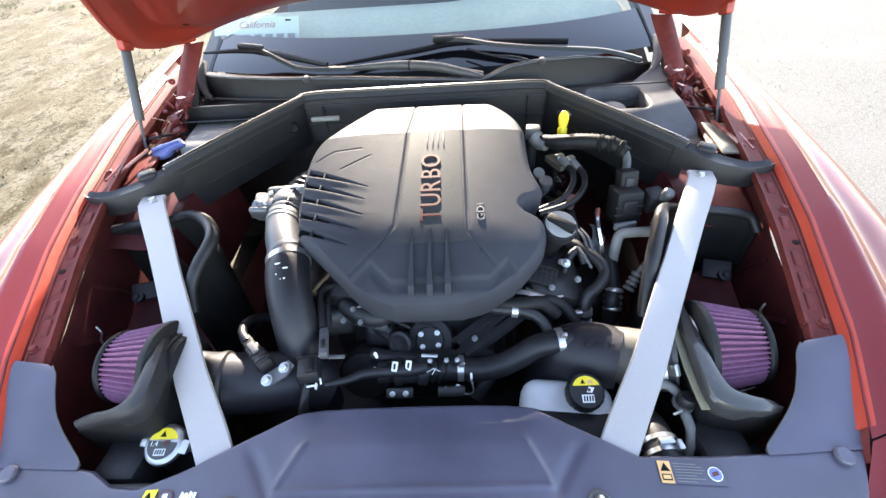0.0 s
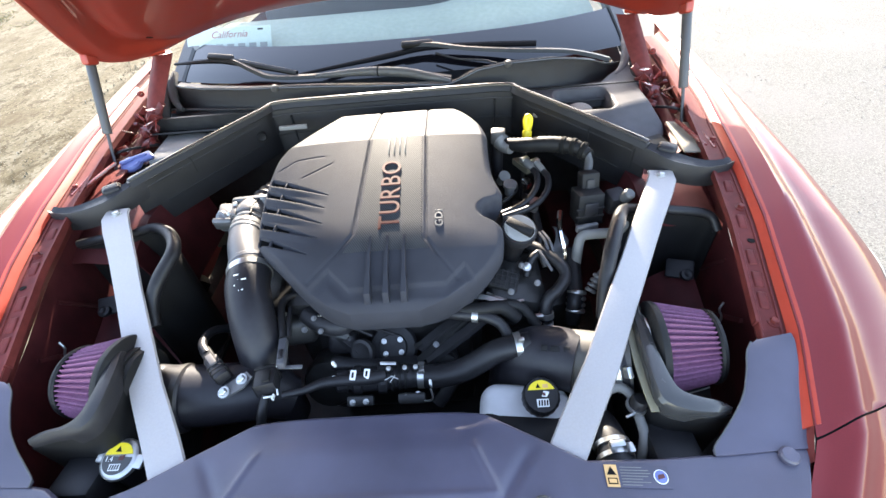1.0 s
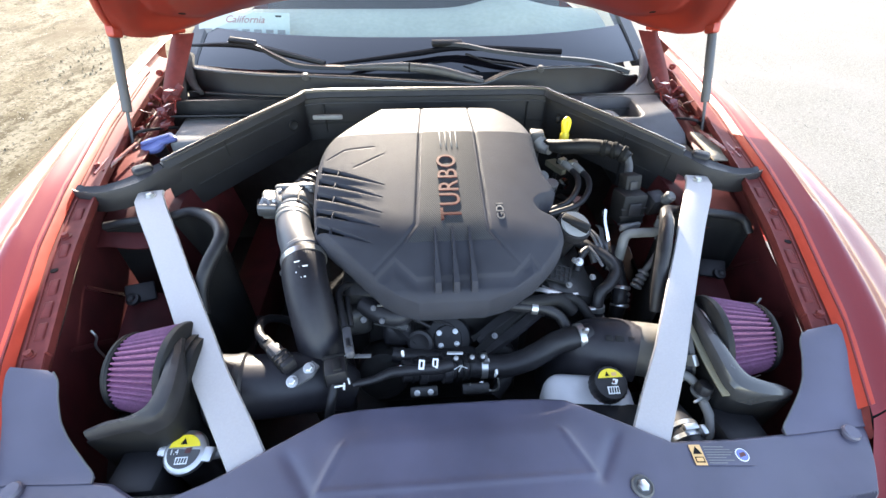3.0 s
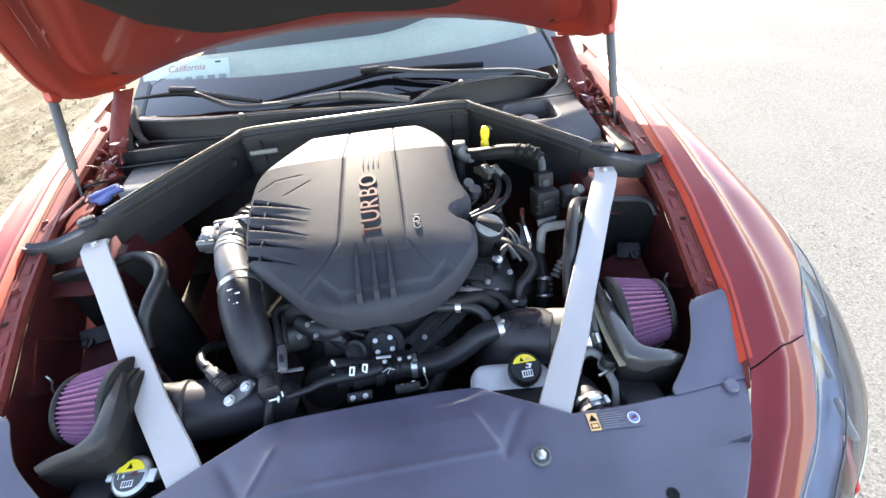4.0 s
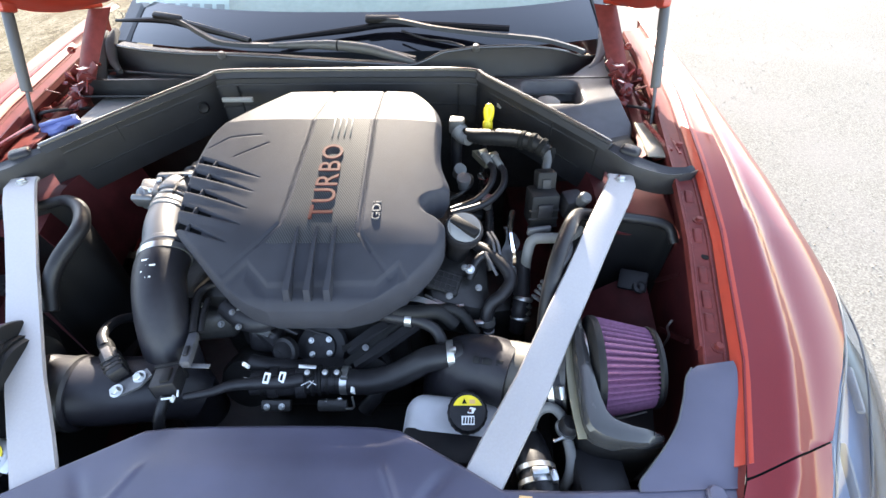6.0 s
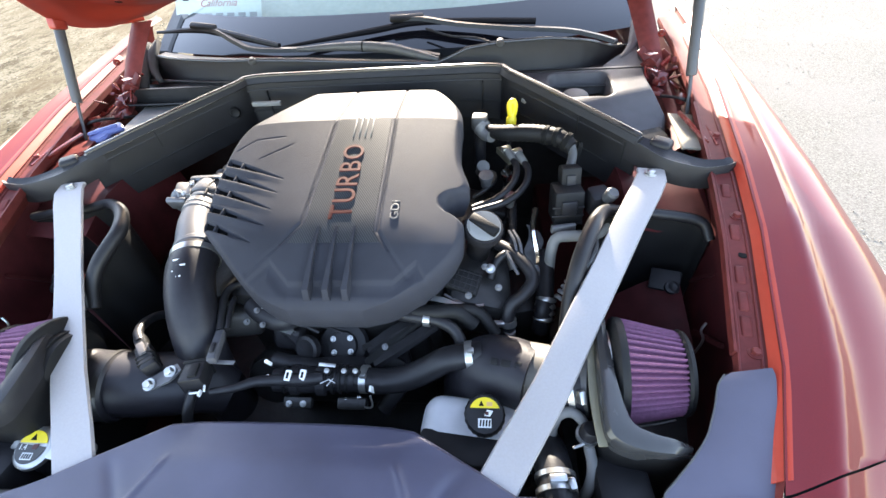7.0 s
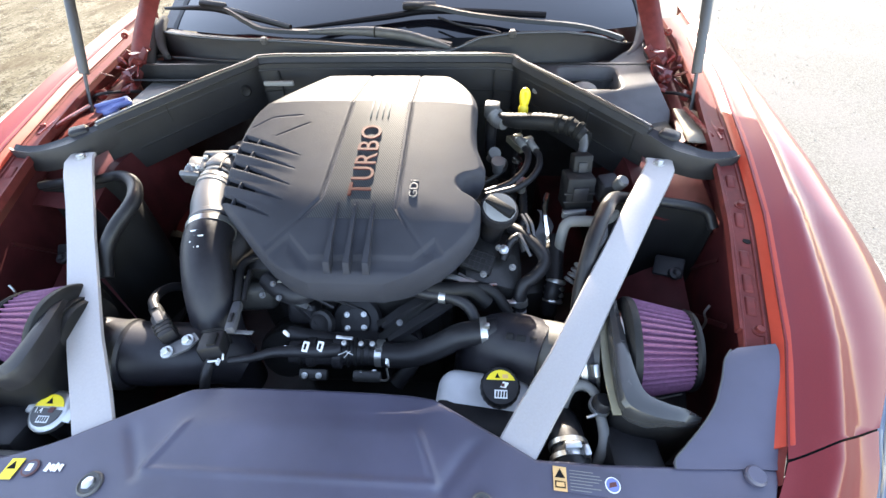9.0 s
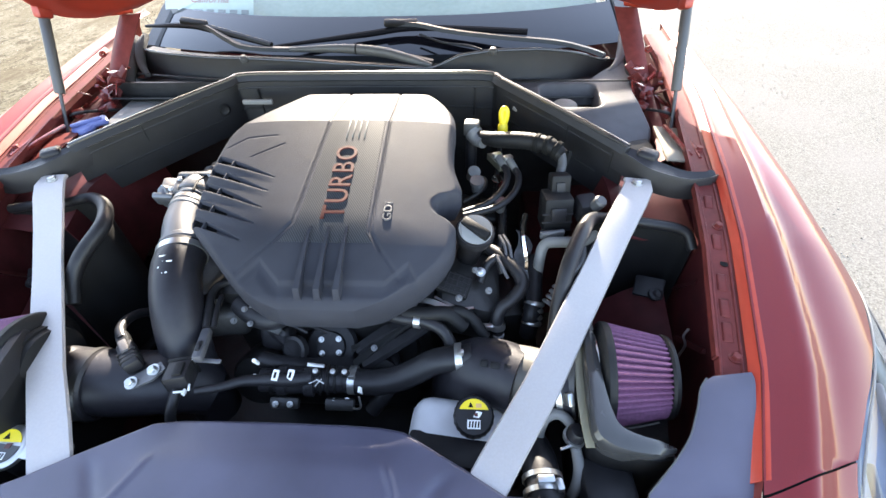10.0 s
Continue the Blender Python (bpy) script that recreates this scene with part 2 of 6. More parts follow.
def slab(outline, z, thick, bm=None, bevel=0.0):
    """A flat plate from an outline of (x, y) or (x, y, dz)."""
    bm = bm or bmesh.new()
    top = [bm.verts.new((p[0], p[1], z + (p[2] if len(p) > 2 else 0))) for p in outline]
    low = [bm.verts.new((p[0], p[1], z - thick + (p[2] if len(p) > 2 else 0))) for p in outline]
    f = bm.faces.new(top)
    bm.faces.new(list(reversed(low)))
    for i in range(len(top)):
        j = (i + 1) % len(top)
        bm.faces.new((top[i], low[i], low[j], top[j]))
    if bevel:
        edges = [e for e in f.edges]
        bmesh.ops.bevel(bm, geom=edges, offset=bevel, segments=3, profile=0.5, affect="EDGES")
    return bm


def sheet(fn, us, vs, thick=0.0, bm=None):
    """A surface fn(u, v) over two lists, made solid by thick along its normals."""
    bm = bm or bmesh.new()
    g = [[bm.verts.new(fn(u, v)) for v in vs] for u in us]
    for i in range(len(us) - 1):
        for j in range(len(vs) - 1):
            bm.faces.new((g[i][j], g[i + 1][j], g[i + 1][j + 1], g[i][j + 1]))
    if thick:
        bmesh.ops.recalc_face_normals(bm, faces=bm.faces)
        bmesh.ops.solidify(bm, geom=bm.faces[:], thickness=thick)
    return bm


def bolt(at, axis=(0, 0, 1), r=0.009, h=0.008):
    """A flanged hexagon bolt head."""
    bm = lathe([(r * 1.35, 0), (r * 1.35, h * 0.25), (r * 0.95, h * 0.3)], at, axis, 18)
    lathe([(r * 0.92, h * 0.25), (r * 0.92, h * 0.9), (r * 0.75, h)], at, axis, 6, bm)
    return bm


def clamp(at, axis, r, width=0.012, parent=None, name="hose_clamp"):
    """A worm-drive hose clamp: band and screw housing."""
    a = Vector(axis).normalized()
    bm = lathe([(r, -width / 2), (r + 0.002, -width / 2), (r + 0.002, width / 2), (r, width / 2)], at, a, 32)
    return part(name, bm, STEEL, parent, "bright steel hose clamp")


def smooth(t):
    t = max(0.0, min(1.0, t))
    return t * t * (3 - 2 * t)


def lin(a, b, n):
    return [float(v) for v in np.linspace(a, b, n)]


def interp(x, xs, ys):
    return float(np.interp(x, xs, ys))


# ---- ground ----
def build_ground():
    bm = bmesh.new()
    xs = sorted(set([-400, -120, -40, -20] + lin(-12, 12, 61) + [20, 40, 120, 400]))
    ys = sorted(set([-400, -120, -40, -15] + lin(-6, 16, 56) + [24, 40, 120, 400]))

    def height(x, y):
        h = 0.012 * noise.noise((x * 1.3, y * 1.3, 0)) if abs(x) < 14 else 0
        for rut in (-3.1, -4.6):
            h -= 0.03 * math.exp(-((x - rut - 0.12 * math.sin(y * 0.4)) / 0.22) ** 2) * (x > -9)
        return h

    sheet(lambda u, v: (u, v, height(u, v) * (1 if abs(u) > 1.2 else 0.2)), xs, ys, bm=bm)
    m = bpy.data.materials.new("dirt_and_gravel")
    m.use_nodes = True
    n, l = m.node_tree.nodes, m.node_tree.links
    p = n["Principled BSDF"]
    p.inputs["Roughness"].default_value = 0.95
    p.inputs["Specular IOR Level"].default_value = 0.08
    tc = n.new("ShaderNodeTexCoord")
    sep = n.new("ShaderNodeSeparateXYZ")
    l.new(tc.outputs["Object"], sep.inputs[0])

    def tex(scale, detail=6):
        t = n.new("ShaderNodeTexNoise")
        t.inputs["Scale"].default_value, t.inputs["Detail"].default_value = scale, detail
        l.new(tc.outputs["Object"], t.inputs["Vector"])
        return t.outputs["Fac"]

    def mixed(fac, a, b, lo=0.4, hi=0.6):
        r = n.new("ShaderNodeMapRange")
        r.inputs["From Min"].default_value, r.inputs["From Max"].default_value = lo, hi
        l.new(fac, r.inputs["Value"])
        x = n.new("ShaderNodeMix")
        x.data_type = "RGBA"
        l.new(r.outputs[0], x.inputs["Factor"])
        for k, v in (("A", a), ("B", b)):
            if isinstance(v, tuple):
                x.inputs[k].default_value = (*v, 1)
            else:
                l.new(v, x.inputs[k])
        return x.outputs["Result"]

    along = n.new("ShaderNodeMapping")
    along.inputs["Scale"].default_value = (1.0, 0.55, 1.0)
    l.new(tc.outputs["Object"], along.inputs["Vector"])

    def streak(scale, detail=9):
        t = n.new("ShaderNodeTexNoise")
        t.inputs["Scale"].default_value, t.inputs["Detail"].default_value, t.inputs["Roughness"].default_value = scale, detail, 0.68
        l.new(along.outputs[0], t.inputs["Vector"])
        return t.outputs["Fac"]

    dirt = mixed(streak(3.0), (0.066, 0.056, 0.035), (0.106, 0.097, 0.072), 0.42, 0.56)
    dirt = mixed(streak(6.5), dirt, (0.032, 0.026, 0.013), 0.515, 0.60)
    dirt = mixed(tex(34, 8), dirt, (0.031, 0.025, 0.013), 0.52, 0.64)
    dirt = mixed(tex(60, 3), dirt, (0.154, 0.139, 0.112), 0.60, 0.70)
    dirt = mixed(streak(1.1), dirt, (0.045, 0.035, 0.019), 0.54, 0.66)
    vor = n.new("ShaderNodeTexVoronoi")
    vor.inputs["Scale"].default_value = 120
    l.new(tc.outputs["Object"], vor.inputs["Vector"])
    stones = mixed(vor.outputs["Color"], (0.102, 0.102, 0.096), (0.145, 0.146, 0.139), 0.1, 0.9)
    stones = mixed(vor.outputs["Distance"], stones, (0.082, 0.081, 0.076), 0.45, 0.8)
    stones = mixed(tex(90), stones, (0.051, 0.049, 0.046), 0.60, 0.72)
    stones = mixed(tex(1.4), stones, (0.123, 0.120, 0.119), 0.45, 0.85)
    side = n.new("ShaderNodeMath")
    side.operation = "ADD"
    l.new(sep.outputs["X"], side.inputs[0])
    l.new(tex(1.5), side.inputs[1])
    l.new(mixed(side.outputs[0], dirt, stones, -0.3, 0.9), p.inputs["Base Color"])
    bp = n.new("ShaderNodeBump")
    bp.inputs["Strength"].default_value, bp.inputs["Distance"].default_value = 0.2, 0.003
    hh = n.new("ShaderNodeMath")
    hh.operation = "ADD"
    l.new(tex(70), hh.inputs[0])
    l.new(vor.outputs["Distance"], hh.inputs[1])
    l.new(hh.outputs[0], bp.inputs["Height"])
    l.new(bp.outputs[0], p.inputs["Normal"])
    g = part("ground", bm, m, None)
    tagged(g, "pale gravel lot and dry dirt track with tyre ruts", "ground", kind="structure")


build_ground()

# ---- car shell ----
car = thing("car", (0, 0.6, 0), "red fastback car with its hood propped open on the dirt lot", "car")

EDGE_Y = (-0.06, 0.06, 0.16, 0.24, 0.39, 0.62, 0.78, 1.05, 1.35, 1.6)
EDGE_X = (0.40, 0.50, 0.585, 0.632, 0.682, 0.735, 0.765, 0.815, 0.855, 0.87)
EDGE_Z = (0.72, 0.768, 0.806, 0.842, 0.882, 0.928, 0.950, 0.970, 0.985, 1.0)
OUT_Y = (-0.26, -0.18, -0.06, 0.06, 0.16, 0.30, 0.45, 0.55, 0.65, 0.9, 1.3, 1.7)
OUT_X = (0.30, 0.50, 0.69, 0.80, 0.895, 0.972, 0.998, 0.990, 0.972, 0.97, 0.96, 0.95)


def fender_surface(s, v, w):
    """Outer skin: w 0..1 runs from the inner edge over the shoulder and down the flank."""
    x0, z0 = interp(v, EDGE_Y, EDGE_X), interp(v, EDGE_Y, EDGE_Z)
    xo = interp(v, OUT_Y, OUT_X)
    q = interp(v, (0.30, 0.65), (2.0, 3.2))
    if w <= 0.72:
        a = w / 0.72
        x = x0 + (xo - x0) * math.sin(a * math.pi / 2) ** 0.92
        k = (x - x0) / (xo - x0)
        z = z0 + 0.016 * math.exp(-((k - 0.18) / 0.085) ** 2) - 0.27 * (1 - max(0, 1 - k ** q) ** (1 / q))
    else:
        a = (w - 0.72) / 0.28
        x = xo - 0.03 * a * a
        z = z0 - 0.27 - a * (z0 - 0.27 - 0.20)
    x += 0.045 * smooth((v - 0.03) / 0.24) * (1 - smooth((v - 0.34) / 0.30)) * smooth((w - 0.30) / 0.38) * (1 - 0.6 * max(0, (w - 0.72) / 0.28))
    return (s * x, v, z)


def lamp_edge(v):
    """How far over the shoulder (w) the headlight's inner edge lies at station v."""
    return interp(v, (0.0, 0.06, 0.158, 0.18, 0.29, 0.37, 0.50, 0.60, 0.66), (0.157, 0.148, 0.178, 0.176, 0.172, 0.2215, 0.332, 0.426, 0.53))


def lamp_low(v):
    return interp(v, (0.0, 0.06, 0.16, 0.30, 0.50, 0.66), (0.62, 0.64, 0.66, 0.68, 0.62, 0.54))


for s in (-1, 1):
    vs = sorted(set([0.2465, 0.25] + lin(0.255, 0.66, 22) + lin(0.66, 1.7, 26)))

    def upper(u, v):
        top = lamp_edge(v) if v < 0.66 else 0.53
        return fender_surface(s, v, top * u)

    part("fender", sheet(lambda u, v: upper(u, max(v, 0.246 + 0.050 * u)), lin(0, 1, 24), vs, 0.0), PAINT, car)

    def flank(u, v):
        low = lamp_low(v) if v < 0.66 else 0.53
        z_arch = 0.66 if 0.40 < v < 1.10 else None
        x, y, z = fender_surface(s, v, low + (1 - low) * u)
        if z_arch:
            arch = math.sqrt(max(0, 0.365 ** 2 - (v - 0.72) ** 2)) + 0.33
            z = max(z, arch) if u > 0.2 else z
        return (x, y, z)

    part("fender_side", sheet(flank, lin(0, 1, 12), vs, 0.0), PAINT, car)
    bump_vs = lin(-0.05, 0.243, 16)
    part("bumper_corner", sheet(lambda u, v: fender_surface(s, v + 0.050 * u * smooth(v / 0.243), lamp_edge(v + 0.050 * u * smooth(v / 0.243)) * u), lin(0, 1, 24), bump_vs), PAINT, car)
    part("bumper_side", sheet(lambda u, v: fender_surface(s, v, lamp_low(v) + (1 - lamp_low(v)) * u), lin(0, 1, 12), bump_vs), PAINT, car)
    part("seam_backing", sheet(lambda u, v: Vector(fender_surface(s, 0.246 + 0.050 * u + v, lamp_edge(0.246 + 0.05 * u) * u)) - Vector((0, 0, 0.004)), lin(0, 1, 24), (-0.016, 0.0, 0.016)), BLACK, car)
    part("edge_strip", sheet(lambda u, v: (s * (interp(v, EDGE_Y, EDGE_X) + 0.008 - 0.019 * u), v, interp(v, EDGE_Y, EDGE_Z) + 0.0025 - 0.016 * u ** 1.6), lin(0, 1, 7), lin(0.262, 1.40, 24), 0.002), EDGE, car, "bright red folded fender edge")
    # headlight: lens over a dark housing with a chrome reflector strip
    lamp = part("headlight", sheet(lambda u, v: fender_surface(s, v, lamp_edge(v) + 0.006 + (lamp_low(v) - lamp_edge(v) - 0.012) * u),
                                   lin(0, 1, 14), lin(-0.05, 0.655, 30)), LENS, car, "clear headlight lens over a dark housing")

    def inner(u, v):
        w = lamp_edge(v) + (lamp_low(v) - lamp_edge(v)) * u
        p = Vector(fender_surface(s, v, w))
        dip = 0.05 * math.sin(math.pi * u) ** 0.6 * min(1, (0.66 - v) * 6)
        return p + Vector((-s * dip * 0.75, 0, -dip * 0.75)) + Vector((-s * 0.004, 0, -0.004))

    part("lamp_housing", sheet(inner, lin(0, 1, 14), lin(-0.05, 0.655, 24)), LAMP_IN, lamp)
    part("lens_band", sheet(lambda u, v: Vector(fender_surface(s, v, lamp_low(v) - 0.012 - 0.085 * u * smooth((0.62 - v) / 0.3))) + Vector((s * 0.002, 0, 0.003 - 0.004 * u)), lin(0, 1, 5), lin(-0.04, 0.62, 26)), LENS_EDGE, lamp, "pale frosted band of the lens")
    part("lens_rim", tube([Vector(fender_surface(s, v, lamp_low(v) - 0.01)) + Vector((-s * 0.004, 0, 0.002)) for v in lin(-0.04, 0.64, 14)], 0.010, 12, 3), LENS_EDGE, lamp, "pale frosted outer edge of the lens")

    # inner wing: stepped rail flange and the apron below it
    def apron(u, v):
        x0, z0 = interp(v, EDGE_Y, EDGE_X), interp(v, EDGE_Y, EDGE_Z)
        k = [(0.0, 0.0), (-0.004, -0.012), (-0.012, -0.018), (-0.048, -0.020), (-0.050, -0.030), (-0.036, -0.055), (-0.034, -0.30), (-0.10, -0.45)][u]
        return (s * (x0 + k[0]), v, z0 + k[1])

    part("inner_wing", sheet(apron, range(6), lin(0.22, 1.5, 30)), BAY_PAINT, car, "dull red stepped rail of the inner wing")
    part("apron", sheet(lambda u, v: Vector(apron(u, v)) + Vector((s * 0.006 * noise.noise((v * 9, u, s)), 0, 0)), range(5, 8), lin(0.22, 1.5, 60)), BAY_SHADE, car, "dusty red apron of the inner wing, darkened in colour for shade")
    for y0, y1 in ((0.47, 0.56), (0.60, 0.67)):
        part("apron_rib", sweep([(s * (interp(y0, EDGE_Y, EDGE_X) - 0.036), y0, interp(y0, EDGE_Y, EDGE_Z) - 0.09), (s * (interp(y1, EDGE_Y, EDGE_X) - 0.040), y1, interp(y1, EDGE_Y, EDGE_Z) - 0.20)], [(-0.006, -0.004), (0.006, -0.004), (0.003, 0.004), (-0.003, 0.004)], 4), BAY_SHADE, car)
    # strut tower, its shade put into the darker paint colour
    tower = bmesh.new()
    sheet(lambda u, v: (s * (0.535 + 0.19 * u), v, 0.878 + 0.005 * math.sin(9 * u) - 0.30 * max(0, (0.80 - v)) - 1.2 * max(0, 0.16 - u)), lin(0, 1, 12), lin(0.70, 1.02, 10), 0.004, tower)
    part("strut_tower", tower, BAY_SHADE, car, "dull red strut tower, darkened in colour for shade")


# hood, propped open
def hood_z(x, y):
    return 1.18 - 0.13 * (min(abs(x), 0.80) / 0.78) ** 2.6 + 0.42 * (1.38 - y)


HOOD_Y = (0.2, 0.5, 0.7, 0.8, 0.9, 1.0, 1.1, 1.2, 1.3, 1.39)
HOOD_W = (0.30, 0.40, 0.485, 0.545, 0.610, 0.675, 0.735, 0.776, 0.752, 0.690)
hood_side = curve_points([(y, w, 0) for y, w in zip(HOOD_Y, HOOD_W)], 6)


def hood_half(y):
    return interp(y, [p.x for p in hood_side], [p.y for p in hood_side])


def hood_under(u, v):
    """Pressed inner panel: a flat border, a crease and a raised middle."""
    y = 1.385 - 1.16 * v
    x = (hood_half(y) - 0.012) * u
    d = hood_half(y) * (1 - abs(u))
    step = -0.010 * (1 - smooth((d - 0.045) / 0.02)) + 0.012 * math.exp(-((d - 0.085) / 0.018) ** 2) - 0.006 * smooth((d - 0.13) / 0.015)
    return (x, y, hood_z(x, y) + 0.012 + step * min(1, v * 12) - 0.006 * min(1, v * 14))


hood = part("hood", sheet(lambda u, v: (hood_half(1.38 - 1.18 * v) * u, 1.38 - 1.18 * v, hood_z(hood_half(1.38 - 1.18 * v) * u, 1.38 - 1.18 * v) + 0.035),
                          lin(-1, 1, 41), lin(0, 1, 40), 0.004), PAINT, car, "open red hood with a black felt lining")
part("inner_panel", sheet(hood_under, lin(-1, 1, 121), lin(0, 1, 60), 0.003), HOOD_IN, hood)
for s in (-1, 1):
    part("edge_hem", tube([(s * (hood_half(y) - 0.006), y, hood_z(hood_half(y), y) + 0.012) for y in lin(1.375, 0.3, 24)], 0.011, 10, 3), HOOD_IN, hood, "rolled red hood edge")
    part("strut_mount", box((0.020, 0.040, 0.030), pose(s * 0.752, 1.150, 1.150, -20, 0, 0), 0.006), HOOD_IN, hood)


def felt(u, v):
    x = 0.36 * u * (1 + 0.25 * smooth((v - 0.45) / 0.3))
    rear = 0.245 + 0.02 * math.cos(u * 6) + 0.16 * smooth((abs(u) - 0.72) / 0.28) ** 2
    y = 1.38 - (rear + (1.08 - rear) * v)
    e = min(1, 8 * v, 8 * (1 - abs(u)), 8 * (1 - v))
    return (x, y, hood_z(x, y) - 0.014 - 0.012 * max(0, e) ** 0.5)


part("felt_lining", sheet(felt, lin(-1, 1, 41), lin(0, 1, 24), 0.006), FELT, hood, "black felt hood insulation")

for s in (-1, 1):
    g = part("gas_strut", lathe([(0.004, -0.045), (0.004, 0.125), (0.0105, 0.125), (0.0115, 0.129), (0.0115, 0.305), (0.008, 0.315)],
                                (s * 0.760, 1.005, 0.875), Vector((0, 0.15, 0.265)), 16), STRUT, car, "dark grey hood gas strut")
    arm = curve_points([(0.690, 1.345, 1.090), (0.700, 1.300, 1.050), (0.712, 1.262, 1.010), (0.726, 1.226, 0.965), (0.742, 1.190, 0.920), (0.750, 1.160, 0.900)], 6)
    part("hood_hinge", sheet(lambda u, v: (s * (arm[u].x + (0.030 - 0.006 * smooth(u / 30)) * v), arm[u].y + 0.012 * v * v, arm[u].z), range(len(arm)), lin(-1, 1, 8), 0.006), BAY_PAINT, car, "red painted hood hinge")


# windshield, roof and flanks behind
def glass_pt(u, v):
    x = u * (0.755 - 0.09 * v)
    y = 1.335 + 0.16 * abs(u) ** 2.2 * (1 - 0.3 * v) + 0.85 * v
    z = 0.975 + 0.35 * v ** 0.93 - 0.02 * u * u
    return (x, y, z)


def border(u):
    return 0.165 + 0.03 * abs(u) ** 3


wind = part("windshield", sheet(lambda u, v: glass_pt(u, border(u) + (1 - border(u)) * v), lin(-1, 1, 31), lin(0, 1, 16)), GLASS, car, "raked windshield glass")
wind.visible_shadow = False
part("black_border", sheet(lambda u, v: glass_pt(u, border(u) * v), lin(-1, 1, 31), lin(0, 1, 6)), BAND, wind, "black ceramic border of the glass")
for s in (-1, 1):
    part("a_pillar", sweep([Vector(glass_pt(s, v)) + Vector((s * 0.02, 0, -0.005)) for v in lin(0, 1, 6)],
                           [(-0.026, -0.02), (0.026, -0.02), (0.026, 0.004), (0.018, 0.012), (-0.020, 0.012)], 3), GREYP, car)
    part("door", sheet(lambda u, v: (s * (0.94 - 0.02 * u * u - (0.14 * max(0, u - 0.62) / 0.38)), v, 0.22 + 0.72 * u), lin(0, 1, 12), lin(1.7, 4.3, 10)), PAINT, car)
    part("side_glass", sheet(lambda u, v: (s * (0.80 - 0.12 * u), v + 0.45 * u * (1 if v < 2.5 else -1), 0.94 + 0.355 * u), lin(0, 1, 4), lin(1.75, 4.0, 6)), GLASS, car)
part("roof", sheet(lambda u, v: (0.68 * u, v, 1.337 - 0.03 * u * u - 0.035 * (max(0, v - 2.6)) ** 2 - 0.05 * max(0, 2.4 - v)), lin(-1, 1, 12), lin(2.17, 3.9, 16), 0.01), PAINT, car)
part("tail", sheet(lambda u, v: (0.92 * u * (1 - 0.06 * v), 3.6 + 0.75 * math.sin(v * 1.5), 1.02 + 0.02 * (1 - u * u) - 0.75 * v ** 3), lin(-1, 1, 12), lin(0, 1, 8)), PAINT, car)
part("front_bumper", sheet(lambda u, v: (0.69 * u, -0.075 - 0.17 * (1 - abs(u) ** 2.4) - 0.02 * math.sin(math.pi * v), 0.74 - 0.52 * v + 0.02 * (1 - u * u)), lin(-1, 1, 24), lin(0, 1, 10), 0.004), PAINT, car)
part("underbody", slab([(-0.8, 0.0), (0.8, 0.0), (0.86, 4.2), (-0.86, 4.2)], 0.24, 0.06), CABIN, car)
for s in (-1, 1):
    for y in (0.72, 3.62):
        w = part("wheel", lathe([(0.20, -0.11), (0.30, -0.115), (0.328, -0.09), (0.33, 0.09), (0.30, 0.115), (0.20, 0.11)], (s * 0.80, y, 0.33), (1, 0, 0), 40), RUBBER, car, "black road tyre on a grey rim")
        part("rim", lathe([(0.205, -0.09), (0.205, 0.09), (0.10, 0.07), (0.06, 0.09)], (s * 0.80, y, 0.33), (s, 0, 0), 30), ALU, w)
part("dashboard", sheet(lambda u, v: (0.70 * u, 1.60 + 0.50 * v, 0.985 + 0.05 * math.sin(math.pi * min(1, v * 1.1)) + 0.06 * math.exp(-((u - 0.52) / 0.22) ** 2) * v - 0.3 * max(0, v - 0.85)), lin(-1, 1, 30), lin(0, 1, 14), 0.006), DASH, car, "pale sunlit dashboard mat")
part("cabin_back", sheet(lambda u, v: (0.72 * u, 2.2 + 0.3 * v, 0.5 + 0.75 * v), lin(-1, 1, 6), lin(0, 1, 6), 0.02), CABIN, car)
part("firewall", sheet(lambda u, v: (0.74 * u, 1.20 + 0.02 * v, 0.45 + 0.50 * v), lin(-1, 1, 6), lin(0, 1, 6), 0.01), DARK, car)
part("engine_bay_floor", slab([(-0.6, 0.0), (0.6, 0.0), (0.72, 1.2), (-0.72, 1.2)], 0.46, 0.03), DARK, car)
part("radiator_support", box((1.1, 0.06, 0.34), pose(0, 0.20, 0.62), 0.01), DARK, car)
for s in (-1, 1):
    # low rails take the darker paint that carries the bay's shade
    part("chassis_rail", box((0.10, 1.0, 0.14), pose(s * 0.50, 0.70, 0.53), 0.012), BAY_SHADE, car)

# cowl tray under the wipers
RIM_X = (-0.735, -0.60, -0.45, -0.34, -0.20, -0.085, 0.08, 0.147, 0.188, 0.244, 0.336, 0.468, 0.566, 0.652, 0.70)
RIM_Z = (0.993, 0.996, 0.999, 1.003, 0.998, 0.990, 0.980, 0.974, 0.978, 1.005, 1.018, 1.014, 0.995, 0.962, 0.955)
RIM_Y = (1.362, 1.300, 1.258, 1.238, 1.232, 1.230, 1.232, 1.234, 1.236, 1.236, 1.236, 1.256, 1.285, 1.320, 1.345)


def rim(x, dy=0.0, dz=0.0):
    return Vector((x, interp(x, RIM_X, RIM_Y) + dy, interp(x, RIM_X, RIM_Z) + dz))


def cowl_pt(x, k):
    dy, dz = [(-0.026, -0.100), (-0.004, -0.050), (0.0, -0.002), (0.006, 0.0), (0.022, -0.016), (0.085, -0.022), (0.10, -0.05)][k]
    return rim(x, dy, dz)


